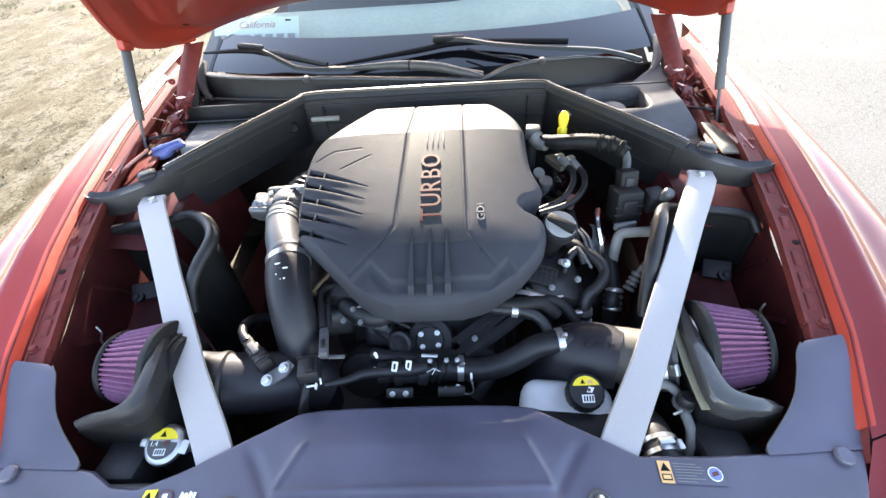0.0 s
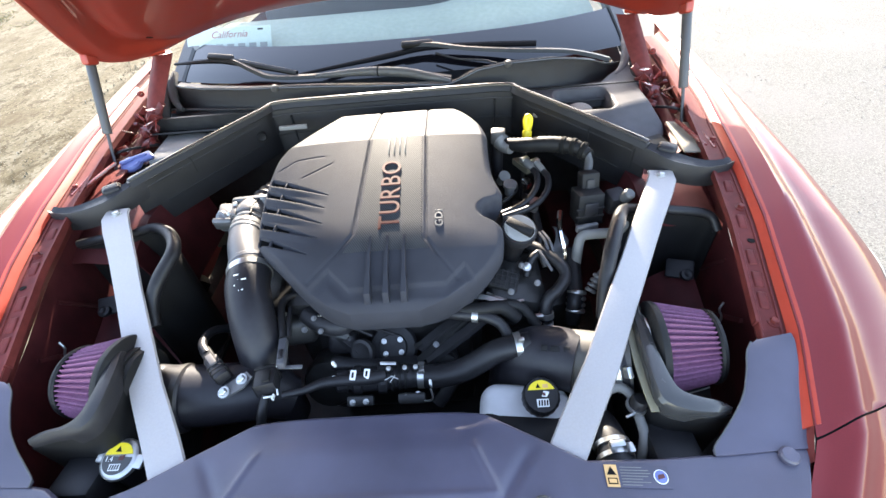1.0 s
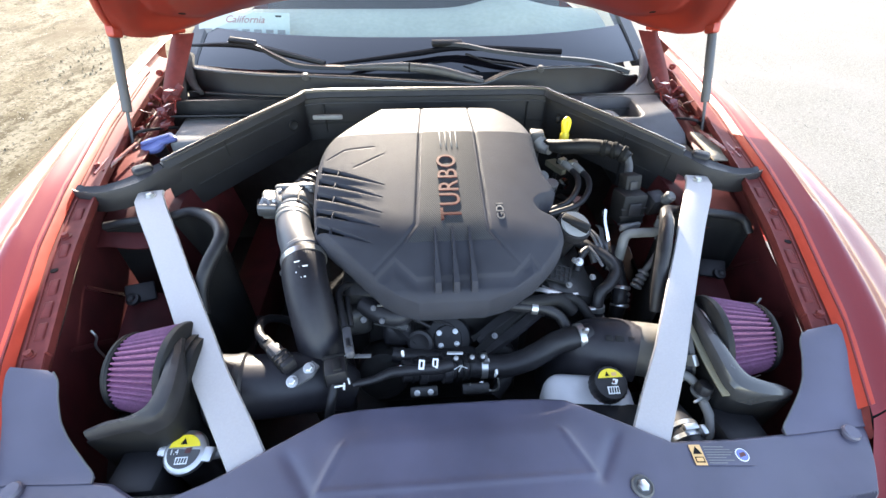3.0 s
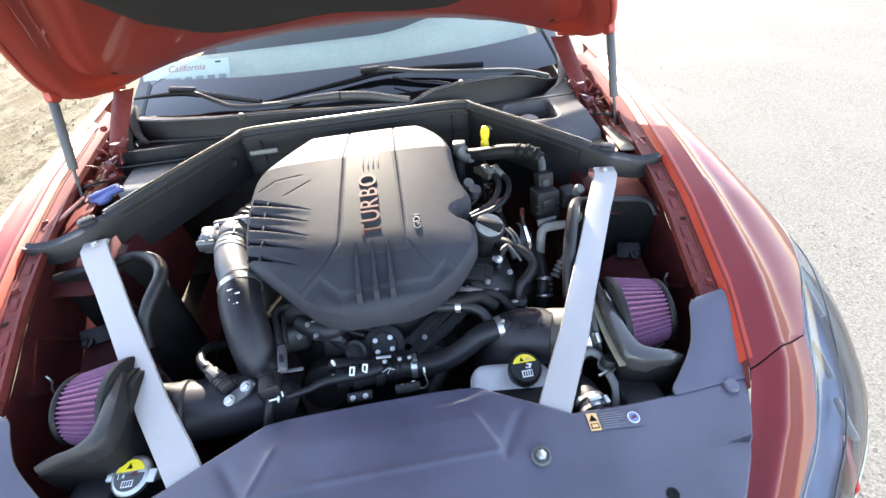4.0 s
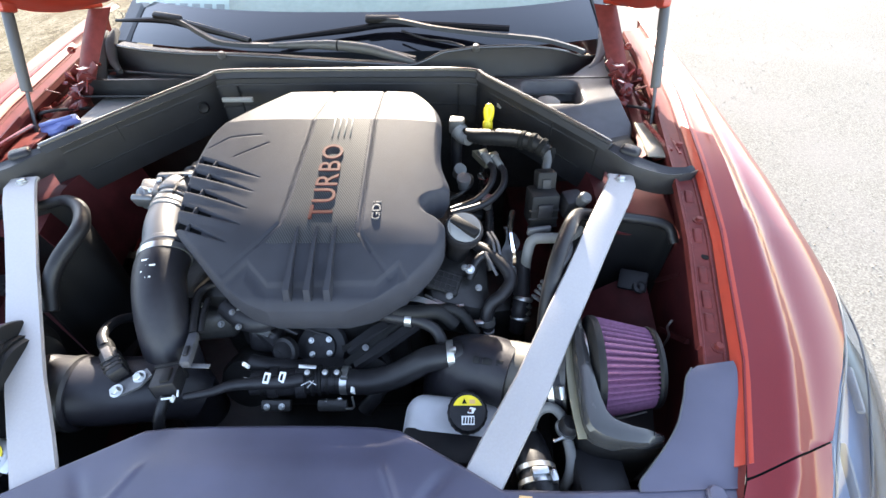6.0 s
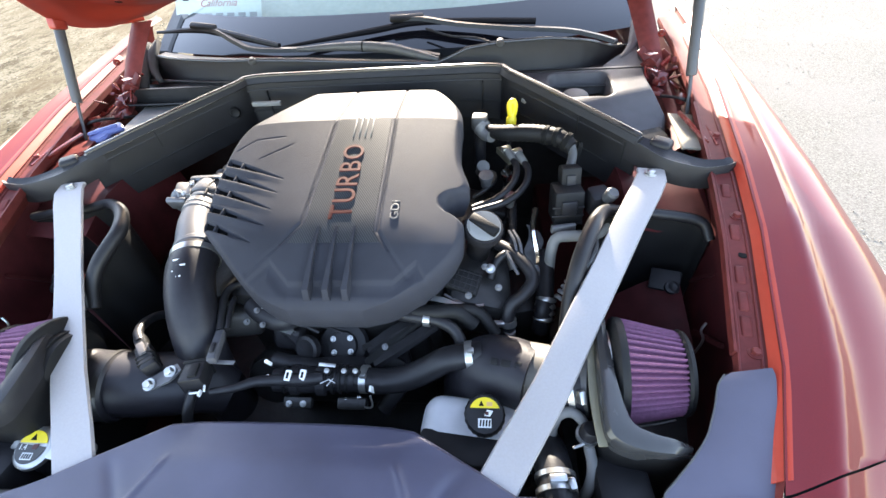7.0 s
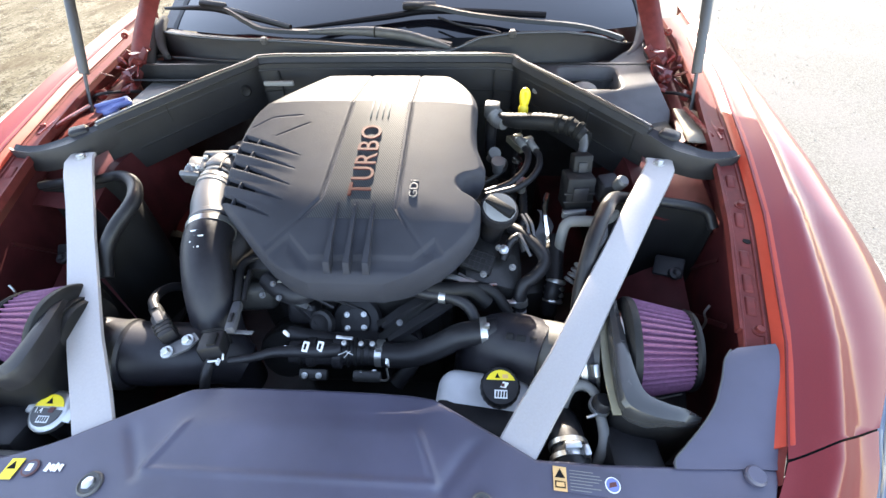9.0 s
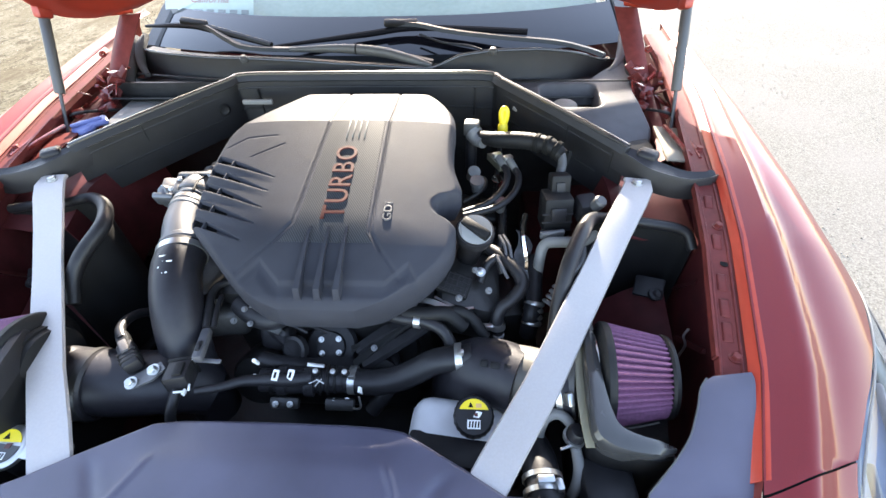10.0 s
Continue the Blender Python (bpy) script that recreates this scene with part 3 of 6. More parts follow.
cowl = part("cowl_panel", sheet(cowl_pt, lin(-0.735, 0.70, 80), range(7), 0.003), COWL, car, "black plastic cowl panel below the windshield")
part("cowl_lip", tube([rim(x, 0.002, 0.001) for x in lin(-0.735, 0.69, 40)], 0.0036, 8, 2), GLOSSY, cowl)
part("end_lip", tube([(-0.748, 1.392, 0.992), (-0.731, 1.366, 0.990), (-0.728, 1.340, 0.972), (-0.732, 1.312, 0.952), (-0.718, 1.296, 0.946), (-0.690, 1.287, 0.946), (-0.616, 1.270, 0.947), (-0.476, 1.243, 0.949), (-0.36, 1.226, 0.952)], [0.005, 0.005, 0.0045, 0.0045, 0.004, 0.0035, 0.003, 0.003, 0.002], 8, 6), GLOSSY, cowl, "glossy lip of the cowl panel")
part("end_wall", sheet(lambda u, v: (-0.728 - 0.006 * u, 1.300 + 0.072 * v, 0.948 + 0.042 * v * u - 0.02 * (1 - u)), lin(0, 1, 6), lin(0, 1, 8), 0.003), BULK, cowl)
part("cowl_tray", sheet(lambda u, v: (u, 1.165 + 0.11 * v + 0.07 * abs(u) ** 3 * v, 0.928 - 0.02 * math.sin(math.pi * v)), lin(-0.73, 0.70, 30), lin(0, 1, 6), 0.004), COWL, cowl)
for x in (-0.342, 0.336):
    part("push_clip", lathe([(0.010, -0.006), (0.011, 0.0), (0.009, 0.006), (0.0, 0.008)], rim(x, -0.002, 0.002), (0, -0.4, 1), 18), GREYP, cowl, "grey push clip")
part("push_clip", lathe([(0.010, -0.004), (0.011, 0.0), (0.008, 0.004), (0.0, 0.005)], (0.655, 1.345, 0.968), (0, -0.4, 1), 18), PLASTIC, cowl)
# corner piece beside the windshield on the driver's side, and its twin
for s in (-1, 1):
    part("cowl_corner", tube([(s * 0.655, 1.262, 0.952), (s * 0.685, 1.295, 0.962), (s * 0.700, 1.325, 0.980), (s * 0.708, 1.360, 1.000), (s * 0.716, 1.410, 1.012)], [0.006, 0.011, 0.014, 0.014, 0.010], 12, 6), SATIN if s > 0 else FELT, cowl)
    part("corner_seal", tube([(s * 0.702, 1.228, 0.925), (s * 0.716, 1.265, 0.950), (s * 0.726, 1.315, 0.975), (s * 0.733, 1.365, 1.000), (s * 0.740, 1.400, 1.008)], [0.012, 0.017, 0.018, 0.017, 0.012], 12, 6), FELT, cowl, "black foam corner seal")

# wipers resting on the glass
w1 = part("wiper", tube([(-0.715, 1.429, 1.035), (-0.585, 1.426, 1.036), (-0.50, 1.409, 1.030), (-0.303, 1.349, 1.003)], [0.004, 0.009, 0.012, 0.008], 8, 6), WIPER, car, "black windshield wiper lying on the glass")
part("wiper_arm", sweep([(-0.60, 1.430, 1.040), (-0.55, 1.424, 1.042), (-0.50, 1.404, 1.034), (-0.44, 1.368, 1.015), (-0.37, 1.340, 1.000), (-0.20, 1.330, 0.996), (-0.02, 1.325, 0.996), (0.10, 1.298, 0.986), (0.173, 1.275, 0.978)],
                        [(-0.010, -0.005), (0.010, -0.005), (0.006, 0.005), (-0.006, 0.005)], 5), WIPER, w1)
part("arm_cover", tube([(-0.24, 1.318, 1.000), (-0.13, 1.320, 1.001), (-0.050, 1.318, 0.999), (0.04, 1.300, 0.995), (0.11, 1.270, 0.988), (0.172, 1.246, 0.979)], [0.006, 0.011, 0.014, 0.014, 0.012, 0.007], 12, 6), GREYP, w1, "dark grey wiper arm cover")
part("arm_joint", lathe([(0.0145, -0.002), (0.0155, 0.0), (0.0145, 0.002)], (-0.046, 1.3175, 0.999), (1, -0.1, -0.02), 18), BLACK, w1)
part("adapter", box((0.085, 0.020, 0.014), pose(-0.555, 1.423, 1.046, 25, 6, -8), 0.005), BULK, w1)
w2 = part("wiper", tube([(-0.294, 1.344, 1.000), (-0.03, 1.383, 1.018), (0.10, 1.402, 1.028), (0.27, 1.396, 1.025), (0.44, 1.385, 1.019)], [0.004, 0.009, 0.009, 0.009, 0.009], 8, 6), FRIT, car, "black windshield wiper lying on the glass")
part("wiper_arm", sweep([(0.045, 1.402, 1.040), (0.12, 1.396, 1.040), (0.22, 1.378, 1.026), (0.36, 1.362, 1.014), (0.519, 1.346, 1.004), (0.60, 1.325, 0.992), (0.645, 1.308, 0.982)],
                        [(-0.009, -0.005), (0.009, -0.005), (0.0055, 0.005), (-0.0055, 0.005)], 5), WIPER, w2)
part("adapter", box((0.10, 0.022, 0.016), pose(0.075, 1.402, 1.042, 25, 2, 6), 0.006), BULK, w2)
part("washer_hose", tube([(0.13, 1.372, 1.02), (0.20, 1.345, 1.006), (0.27, 1.33, 1.002), (0.31, 1.30, 1.0)], 0.003, 6, 6), RUBBER, w2)


# covers behind the strut towers
def brake_top(x, y):
    """Moulded lid: flat rear deck, a fold across it, a sloping front and a deep rounded recess."""
    d = interp(x, (0.50, 0.61, 0.72), (1.035, 1.068, 1.105)) - y
    z = 0.949 - 0.40 * (d if d > 0.012 else (d + 0.012) ** 2 / 0.048 if d > -0.012 else 0.0)
    z -= 0.10 * max(0, 0.935 - y)
    px, py = abs(x - (0.530 + 0.05 * (y - 1.13))) - 0.048, abs(y - 1.128) - 0.040
    sd = math.hypot(max(px, 0), max(py, 0)) + min(max(px, py), 0) - 0.026
    return z - min(0.075, max(0.0, -sd) * 7) - 0.003 * max(0, 1 - abs(sd) / 0.005)


def brake_pt(u, v):
    y = 0.855 + 0.350 * v
    x0 = interp(y, (0.85, 0.985, 1.125, 1.2), (0.625, 0.505, 0.385, 0.365))
    x1 = interp(y, (0.855, 0.95, 1.02, 1.10, 1.15, 1.205), (0.668, 0.702, 0.720, 0.702, 0.704, 0.712))
    x = x0 + (x1 - x0) * u
    return (x, y, brake_top(x, y) - 0.045 * max(0, 1 - (x1 - x) / 0.016) ** 2 - 0.03 * max(0, 1 - (y - 0.855) / 0.015) ** 2)


bbox = thing("brake_cover", (0.58, 1.05, 0.80), "grey plastic cover over the brake reservoir with a recess", "plastic cover")
part("cover", sheet(brake_pt, lin(0, 1, 130), lin(0, 1, 130), 0.004), SATIN, bbox)
part("skirt", box((0.20, 0.24, 0.10), pose(0.60, 1.05, 0.855), 0.01), BULK, bbox)
part("fluid_cap", lathe([(0.030, -0.03), (0.033, -0.006), (0.031, 0.002), (0.026, 0.005), (0.0, 0.006)], (0.520, 1.112, 0.925), (0, -0.15, 1), 28), PALE, bbox, "pale fluid reservoir cap")
part("corner_fillet", sheet(lambda u, v: (0.600 + 0.112 * u - 0.010 * v, 1.200 + 0.105 * v * u ** 0.7, 0.947 + 0.022 * v * v * u), lin(0, 1, 14), lin(0, 1, 10), 0.004), SATIN, bbox, "grey moulded corner beside the cowl")
lbox = thing("fuse_box", (-0.60, 1.13, 0.80), "pale grey plastic box cover behind the strut tower", "plastic cover")
part("cover", box((0.21, 0.19, 0.10), pose(-0.585, 1.135, 0.862, -3, 0, 8), 0.014), PALE, lbox)
wash = thing("washer_cap", (-0.70, 1.02, 0.85), "blue plastic washer filler cap", "filler cap")
wm = pose(-0.700, 1.020, 0.918, 8, 0, 42)
part("lid", lathe([(0.022, -0.010), (0.027, -0.004), (0.027, 0.003), (0.022, 0.008), (0.0, 0.009)], (-0.706, 1.016, 0.916), (0.05, -0.2, 1), 28), BLUE, wash)
part("lever", box((0.052, 0.036, 0.013), wm @ pose(0.024, 0.004, 0.002), 0.0062, segments=4), BLUE, wash)
part("tab", box((0.070, 0.010, 0.010), wm @ pose(0.004, 0.004, 0.009), 0.0045, segments=3), BLUE, wash)
part("neck", lathe([(0.017, -0.12), (0.017, 0.0)], (-0.70, 1.025, 0.905), (0.05, -0.25, 1), 16), PLASTIC, wash)

# rails: bolts, holes and pressings; hinge brackets and clutter
for s in (-1, 1):
    for y in (0.66, 0.42, 0.88):
        part("rail_bolt", bolt((s * (interp(y, EDGE_Y, EDGE_X) - 0.024), y, interp(y, EDGE_Y, EDGE_Z) - 0.020), (0, 0, 1), 0.007, 0.009), BAY_PAINT, car)
    for y in (0.58, 0.34):
        part("rail_hole", lathe([(0.0065, 0.0), (0.0065, 0.0012), (0.0, 0.0012)], (s * (interp(y, EDGE_Y, EDGE_X) - 0.024), y, interp(y, EDGE_Y, EDGE_Z) - 0.0190), (0, 0, 1), 16), BLACK, car)
    for y in (0.50, 0.545, 0.625, 0.46, 0.72):
        part("pressing", box((0.016, 0.034, 0.008), pose(s * (interp(y, EDGE_Y, EDGE_X) - 0.031), y, interp(y, EDGE_Y, EDGE_Z) - 0.0205, 11, 0, s * -13), 0.0039, segments=3), BAY_PAINT, car)
    part("rail_flange", sweep([(s * (interp(y, EDGE_Y, EDGE_X) - 0.052), y, interp(y, EDGE_Y, EDGE_Z) - 0.018) for y in lin(0.42, 1.0, 10)],
                              [(-0.002, -0.010), (0.002, -0.010), (0.002, 0.006), (-0.002, 0.006)], 2), BAY_PAINT, car)
    rnd = random.Random(21)
    for _ in range(26):
        x, y = rnd.uniform(0.695, 0.80), rnd.uniform(1.06, 1.27)
        z = 0.895 + 0.30 * max(0, y - 1.10) + rnd.uniform(-0.01, 0.055)
        size = rnd.choice(((0.030, 0.022, 0.003), (0.016, 0.030, 0.004), (0.006, 0.030, 0.026), (0.026, 0.004, 0.034), (0.012, 0.012, 0.016), (0.034, 0.010, 0.004)))
        part("hinge_bracket", box(size, pose(s * x, y, z, rnd.uniform(-50, 50), s * rnd.uniform(-40, 40), s * rnd.uniform(-60, 60)), min(size) * 0.3), rnd.choice((HINGE, HINGE, BAY_PAINT)), car)
    for y, x, z in ((1.17, 0.745, 0.93), (1.235, 0.735, 1.02), (1.21, 0.712, 0.96), (1.12, 0.72, 0.915)):
        part("hinge_bolt", bolt((s * x, y, z), (-s * 0.3, -0.6, 0.7), 0.007, 0.009), HINGE, car)
    part("gutter", sheet(lambda u, v: (s * (interp(v, EDGE_Y, EDGE_X) - 0.040 - 0.050 * u), v, interp(v, EDGE_Y, EDGE_Z) - 0.062 - 0.008 * math.sin(7 * u)), lin(0, 1, 9), lin(0.90, 1.26, 8), 0.003), BAY_PAINT, car)
    part("dusty_panel", slab([(s * 0.690, 0.855), (s * 0.758, 0.845), (s * 0.768, 0.985), (s * 0.705, 1.0)], 0.930 if s > 0 else 0.916, 0.004, bevel=0.001), DUSTY if s > 0 else BAY_PAINT, car)
    part("dusty_rib", tube([(s * 0.735, 0.86, 0.937), (s * 0.728, 0.91, 0.940), (s * 0.722, 0.985, 0.938)], 0.005, 8, 4), HINGE, car)
    part("dusty_rib", tube([(s * 0.752, 0.85, 0.936), (s * 0.755, 0.92, 0.938), (s * 0.760, 0.99, 0.936)], 0.0035, 8, 4), HINGE, car)
    for off, dz in ((0.004, -0.010), (0.016, -0.0175), (0.046, -0.018)):
        part("rail_ridge", tube([(s * (interp(y, EDGE_Y, EDGE_X) - off), y, interp(y, EDGE_Y, EDGE_Z) + dz) for y in lin(0.30, 1.35, 16)], 0.0022, 6, 2), BAY_PAINT, car)
    part("cable", tube([(s * 0.70, 1.15, 0.90), (s * 0.735, 1.09, 0.925), (s * 0.76, 1.06, 0.93), (s * 0.79, 1.08, 0.905)], 0.004, 8, 6), RUBBER, car)
    part("panel_hole", lathe([(0.008, 0), (0.008, 0.0015), (0.0, 0.0015)], (s * 0.60, 1.195, hood_z(0.6, 1.195) - 0.0155), (0, -0.39, -0.92), 16), BLACK, hood)

# licence plate lying behind the glass
plate = thing("licence_plate", (-0.61, 1.66, 1.03), "white plate with red script lying on the dashboard", "licence plate")
pm = Matrix.Translation((-0.610, 1.620, 1.012)) @ pose(0, 0, 0, 52, 1.5, 0)
SCRIPT = material("faded_red_script", (0.26, 0.10, 0.09), 0.5, 0, 0.1, 100)
PLATE = material("reflective_plate", (0.36, 0.40, 0.37), 0.5, 0, 0.05, 60)
part("plate", box((0.305, 0.152, 0.002), pm, 0.0008), PLATE, plate)
for dx in (-0.115, 0.115):
    part("bolt_slot", box((0.020, 0.006, 0.001), pm @ pose(dx, 0.064, 0.0014), 0.0004), BLACK, plate)

# ---- engine cover ----
COVER_Y = (0.495, 0.51, 0.55, 0.60, 0.645, 0.662, 0.675, 0.690, 0.708, 0.722, 0.74, 0.80, 0.88, 0.925, 0.985, 1.04, 1.08, 1.10)
COVER_L = (-0.045, -0.095, -0.147, -0.198, -0.244, -0.248, -0.251, -0.253, -0.256, -0.258, -0.259, -0.262, -0.254, -0.230, -0.196, -0.162, -0.136, -0.115)
COVER_R = (0.085, 0.140, 0.203, 0.246, 0.253, 0.246, 0.224, 0.214, 0.218, 0.234, 0.262, 0.246, 0.244, 0.246, 0.238, 0.214, 0.185, 0.155)


def groove(x, y, a, b, width=0.002):
    """Nearness (0..1) of (x, y) to the segment a-b."""
    ax, ay = b[0] - a[0], b[1] - a[1]
    t = max(0, min(1, ((x - a[0]) * ax + (y - a[1]) * ay) / (ax * ax + ay * ay)))
    d2 = (x - a[0] - t * ax) ** 2 + (y - a[1] - t * ay) ** 2
    return math.exp(-d2 / width ** 2)


FRONT_YS = lin(0.40, 0.66, 53)
FRONT_ZS = [0.9321 - sum(0.005 * (0.21 + 0.22 * smooth((0.66 - q) / 0.10)) for q in FRONT_YS[i + 1:]) for i in range(53)]


def cover_base(x, y):
    z = 0.930 + 0.21 * (min(y, 0.918) - 0.65) - 0.09 * max(0, y - 0.918) if y > 0.66 else interp(y, FRONT_YS, FRONT_ZS)
    if y > 1.085:
        z -= 0.6 * (y - 1.085)
    return z - 0.012 * (abs(x) / 0.25) ** 4


LOUVRES = (((-0.248, 0.822), (-0.106, 0.752)), ((-0.252, 0.789), (-0.110, 0.717)), ((-0.252, 0.750), (-0.110, 0.676)),
           ((-0.248, 0.704), (-0.114, 0.640)), ((-0.243, 0.664), (-0.132, 0.606)))


def louvre_relief(x, y):
    """Sawtooth of the five side vents: a deep slot, then a raised blade fading into the face."""
    z = 0.0
    for (xa, ya), (xb, yb) in LOUVRES:
        s = (x - xa) / (xb - xa)
        if s < -0.03 or s > 1.0:
            continue
        top = ya + (yb - ya) * s
        h = 0.0225 * (1 - s) ** 0.75 + 0.001
        q = (top - y) / h
        if q < -0.05 or q * h > 0.042:
            continue
        ends = smooth(s / 0.025)
        if q < 1.0:
            z += ends * (1 - s) ** 0.5 * (-0.0115 * smooth((q + 0.05) / 0.12) * (1 - smooth((q - 0.55) / 0.42)) + 0.0032 * smooth((q - 0.55) / 0.42))
        else:
            z += ends * 0.0032 * (1 - s) ** 0.5 * (1 - smooth((q - 1.0) * h / 0.018))
    return z


def cover_z(x, y):
    z = cover_base(x, y)
    for a, b, c, e in (((-0.018, 1.095), (-0.046, 0.644), (-0.075, 0.602), (-0.126, 0.550)), ((0.106, 1.09), (0.100, 0.625), (0.123, 0.590), (0.158, 0.545))):
        z -= 0.0030 * max(groove(x, y, a, b, 0.0028), groove(x, y, b, c, 0.0034), 0.5 * groove(x, y, c, e, 0.004))
    if x < -0.10:
        z -= 0.0009 * max(groove(x, y, (-0.237, 0.843), (-0.199, 0.868)), groove(x, y, (-0.199, 0.868), (-0.134, 0.872)), groove(x, y, (-0.175, 0.81), (-0.112, 0.847)))
        z += louvre_relief(x, y)
    yc = interp(x, (-0.20, -0.138, -0.088, -0.047, 0.135, 0.173, 0.22), (0.48, 0.528, 0.576, 0.537, 0.540, 0.575, 0.50))
    z -= 0.0045 * smooth((yc - y) / 0.010) * (1 - smooth((yc - y - 0.014) / 0.03))
    return z


SIDE_L = curve_points([(y, x, 0) for y, x in zip(COVER_Y, COVER_L)], 8)
SIDE_R = curve_points([(y, x, 0) for y, x in zip(COVER_Y, COVER_R)], 8)
SIDES = [[p[k] for p in side] for side in (SIDE_L, SIDE_R) for k in (0, 1)]


def cover_pt(u, v):
    y = interp(v, (0, 1), (0.495, 1.100))
    x = interp(y, SIDES[0], SIDES[1]) * (1 - u) + interp(y, SIDES[2], SIDES[3]) * u
    k = min(u, 1 - u, v * 1.0, 1 - v)
    drop = 0.012 * max(0, 1 - k / 0.03) ** 2
    return (x, y, cover_z(x, y) - drop)


eng = thing("engine_cover", (0, 0.75, 0.70), "dark grey plastic engine cover with red raised lettering", "engine cover")
bm = bmesh.new()
us, vs = lin(0, 1, 340), lin(0, 1, 450)
sheet(cover_pt, us, vs, bm=bm)
edge = [cover_pt(u, 0) for u in us] + [cover_pt(1, v) for v in vs[1:]] + [cover_pt(u, 1) for u in us[::-1][1:]] + [cover_pt(0, v) for v in vs[::-1][1:-1]]
cx, cy = 0.0, 0.76
skin(bm, [[Vector(p) for p in edge], [Vector((cx + (p[0] - cx) * 1.0, cy + (p[1] - cy) * 1.0, p[2] - 0.030)) for p in edge],
          [Vector((cx + (p[0] - cx) * 0.96, cy + (p[1] - cy) * 0.965, p[2] - 0.060)) for p in edge]], cap=False)
bmesh.ops.remove_doubles(bm, verts=bm.verts, dist=0.0001)
part("cover_shell", bm, COVER, eng)
part("engine_block", box((0.42, 0.46, 0.36), pose(0.0, 0.79, 0.64), 0.03), DARK, car, "dark engine block below its cover")


def panel_pt(u, v):
    y = 0.602 + 0.316 * v
    x0, x1 = interp(y, (0.60, 0.644, 1.01), (-0.070, -0.043, -0.022)), interp(y, (0.594, 0.625, 1.0), (0.118, 0.098, 0.100))
    x = x0 + 0.0065 + (x1 - x0 - 0.013) * u
    return (x, y, cover_base(x, y) + 0.0008)


part("carbon_panel", sheet(panel_pt, lin(0, 1, 16), lin(0, 1, 60), 0.001), WEAVE, eng, "carbon-weave centre inlay")
for (xa, ya), (xb, yb) in LOUVRES:
    for s0, s1 in ((0.045, 0.24), (0.29, 0.50)):
        edge = [(xa + (xb - xa) * s, ya + (yb - ya) * s - (0.0225 * (1 - s) ** 0.75 + 0.001) * q) for s, q in ((s0, 0.10), (s1, 0.10), (s1, 0.66), (s0, 0.66))]
        # added black slab on the slot floor, in place of its shade
        part("vent_shade", slab([(x, y, cover_base(x, y) - 0.0072) for x, y in edge], 0.0, 0.0015), SLOT_SHADE, eng)
    xm, ym = xa + (xb - xa) * 0.265, ya + (yb - ya) * 0.265 - 0.009
    part("vent_bar", box((0.0032, 0.019, 0.009), Matrix.Translation((xm, ym, cover_base(xm, ym) - 0.004)) @ pose(0, 0, 0, 11.8, 0, -8), 0.001), COVER, eng)
for x in (-0.009, 0.025, 0.058):
    rings = []
    for y, hgt, w in ((0.634, 0.003, 0.0024), (0.60, 0.0085, 0.0028), (0.55, 0.013, 0.0034), (0.545, 0.0135, 0.0045), (0.512, 0.018, 0.0052), (0.506, 0.006, 0.0052)):
        z = cover_base(x, y) - 0.004
        rings.append([Vector((x - w * 1.3, y, z)), Vector((x - w, y, z + 0.003 + hgt)), Vector((x + w, y, z + 0.003 + hgt)), Vector((x + w * 1.3, y, z))])
    rb = bmesh.new()
    skin(rb, rings)
    part("rib", rb, COVER, eng)
for x in (0.018, 0.0305, 0.043, 0.0555):
    part("accent_bar", box((0.0028, 0.056, 0.0018), Matrix.Translation((x, 0.889, cover_base(x, 0.889) + 0.0013)) @ pose(0, 0, 0, 11.8, 0, 0), 0.0006), PALE, eng)
for x in (0.0195, 0.032, 0.0445, 0.057):
    part("accent_bar", box((0.0028, 0.055, 0.0018), Matrix.Translation((x, 0.9465, cover_base(x, 0.9465) + 0.0010)) @ pose(0, 0, 0, -5.1, 0, 0), 0.0006), PALE, eng)


def letters(text, size, depth, m, mat, parent, name="letter", split=True, shear=0.0, bold=0.0, wide=1.0):
    """Raised letters of the built-in font, each a mesh of its own."""
    x = 0.0
    m = m @ Matrix.Diagonal((wide, 1, 1, 1))
    for ch in (text if split else [text]):
        cu = bpy.data.curves.new("text", "FONT")
        cu.body, cu.size, cu.extrude, cu.resolution_u, cu.shear, cu.offset = ch, size, depth, 3, shear, bold
        tmp = new("text", cu)
        bpy.context.view_layer.update()
        me = bpy.data.meshes.new_from_object(tmp.evaluated_get(bpy.context.evaluated_depsgraph_get()))
        width = max((v.co.x for v in me.vertices), default=size * 0.3)
        bpy.data.objects.remove(tmp)
        me.transform(m @ pose(x, 0, 0))
        me.materials.clear()
        me.materials.append(mat)
        ob = new(name, me)
        ob.parent = parent
        ob.matrix_parent_inverse = parent.matrix_world.inverted()
        x += width + size * 0.08


def on_cover(x, y, lift=0.0):
    return Matrix.Translation((x, y, cover_base(x, y) + lift)) @ Matrix.Rotation(math.atan(0.21), 4, "X")


letters("TURBO", 0.061, 0.0014, on_cover(0.047, 0.649, 0.0020) @ pose(0, 0, 0, 0, 0, 90), RED, eng, bold=0.0002, wide=0.90)
letters("GDi", 0.0225, 0.0014, on_cover(0.1345, 0.648, 0.0012) @ pose(0, 0, 0, 0, 0, 90), ALU, eng, bold=0.0002, wide=1.12)
letters("California", 0.034, 0.0004, pm @ pose(-0.066, 0.040, 0.0016), SCRIPT, plate, split=False, shear=0.35)
for k in range(7):
    part("plate_mark", box((0.026, 0.066, 0.002), pm @ pose(-0.122 + 0.040 * k + (0.006 if k else 0), -0.015, 0.0016), 0.0006), PALE, plate)


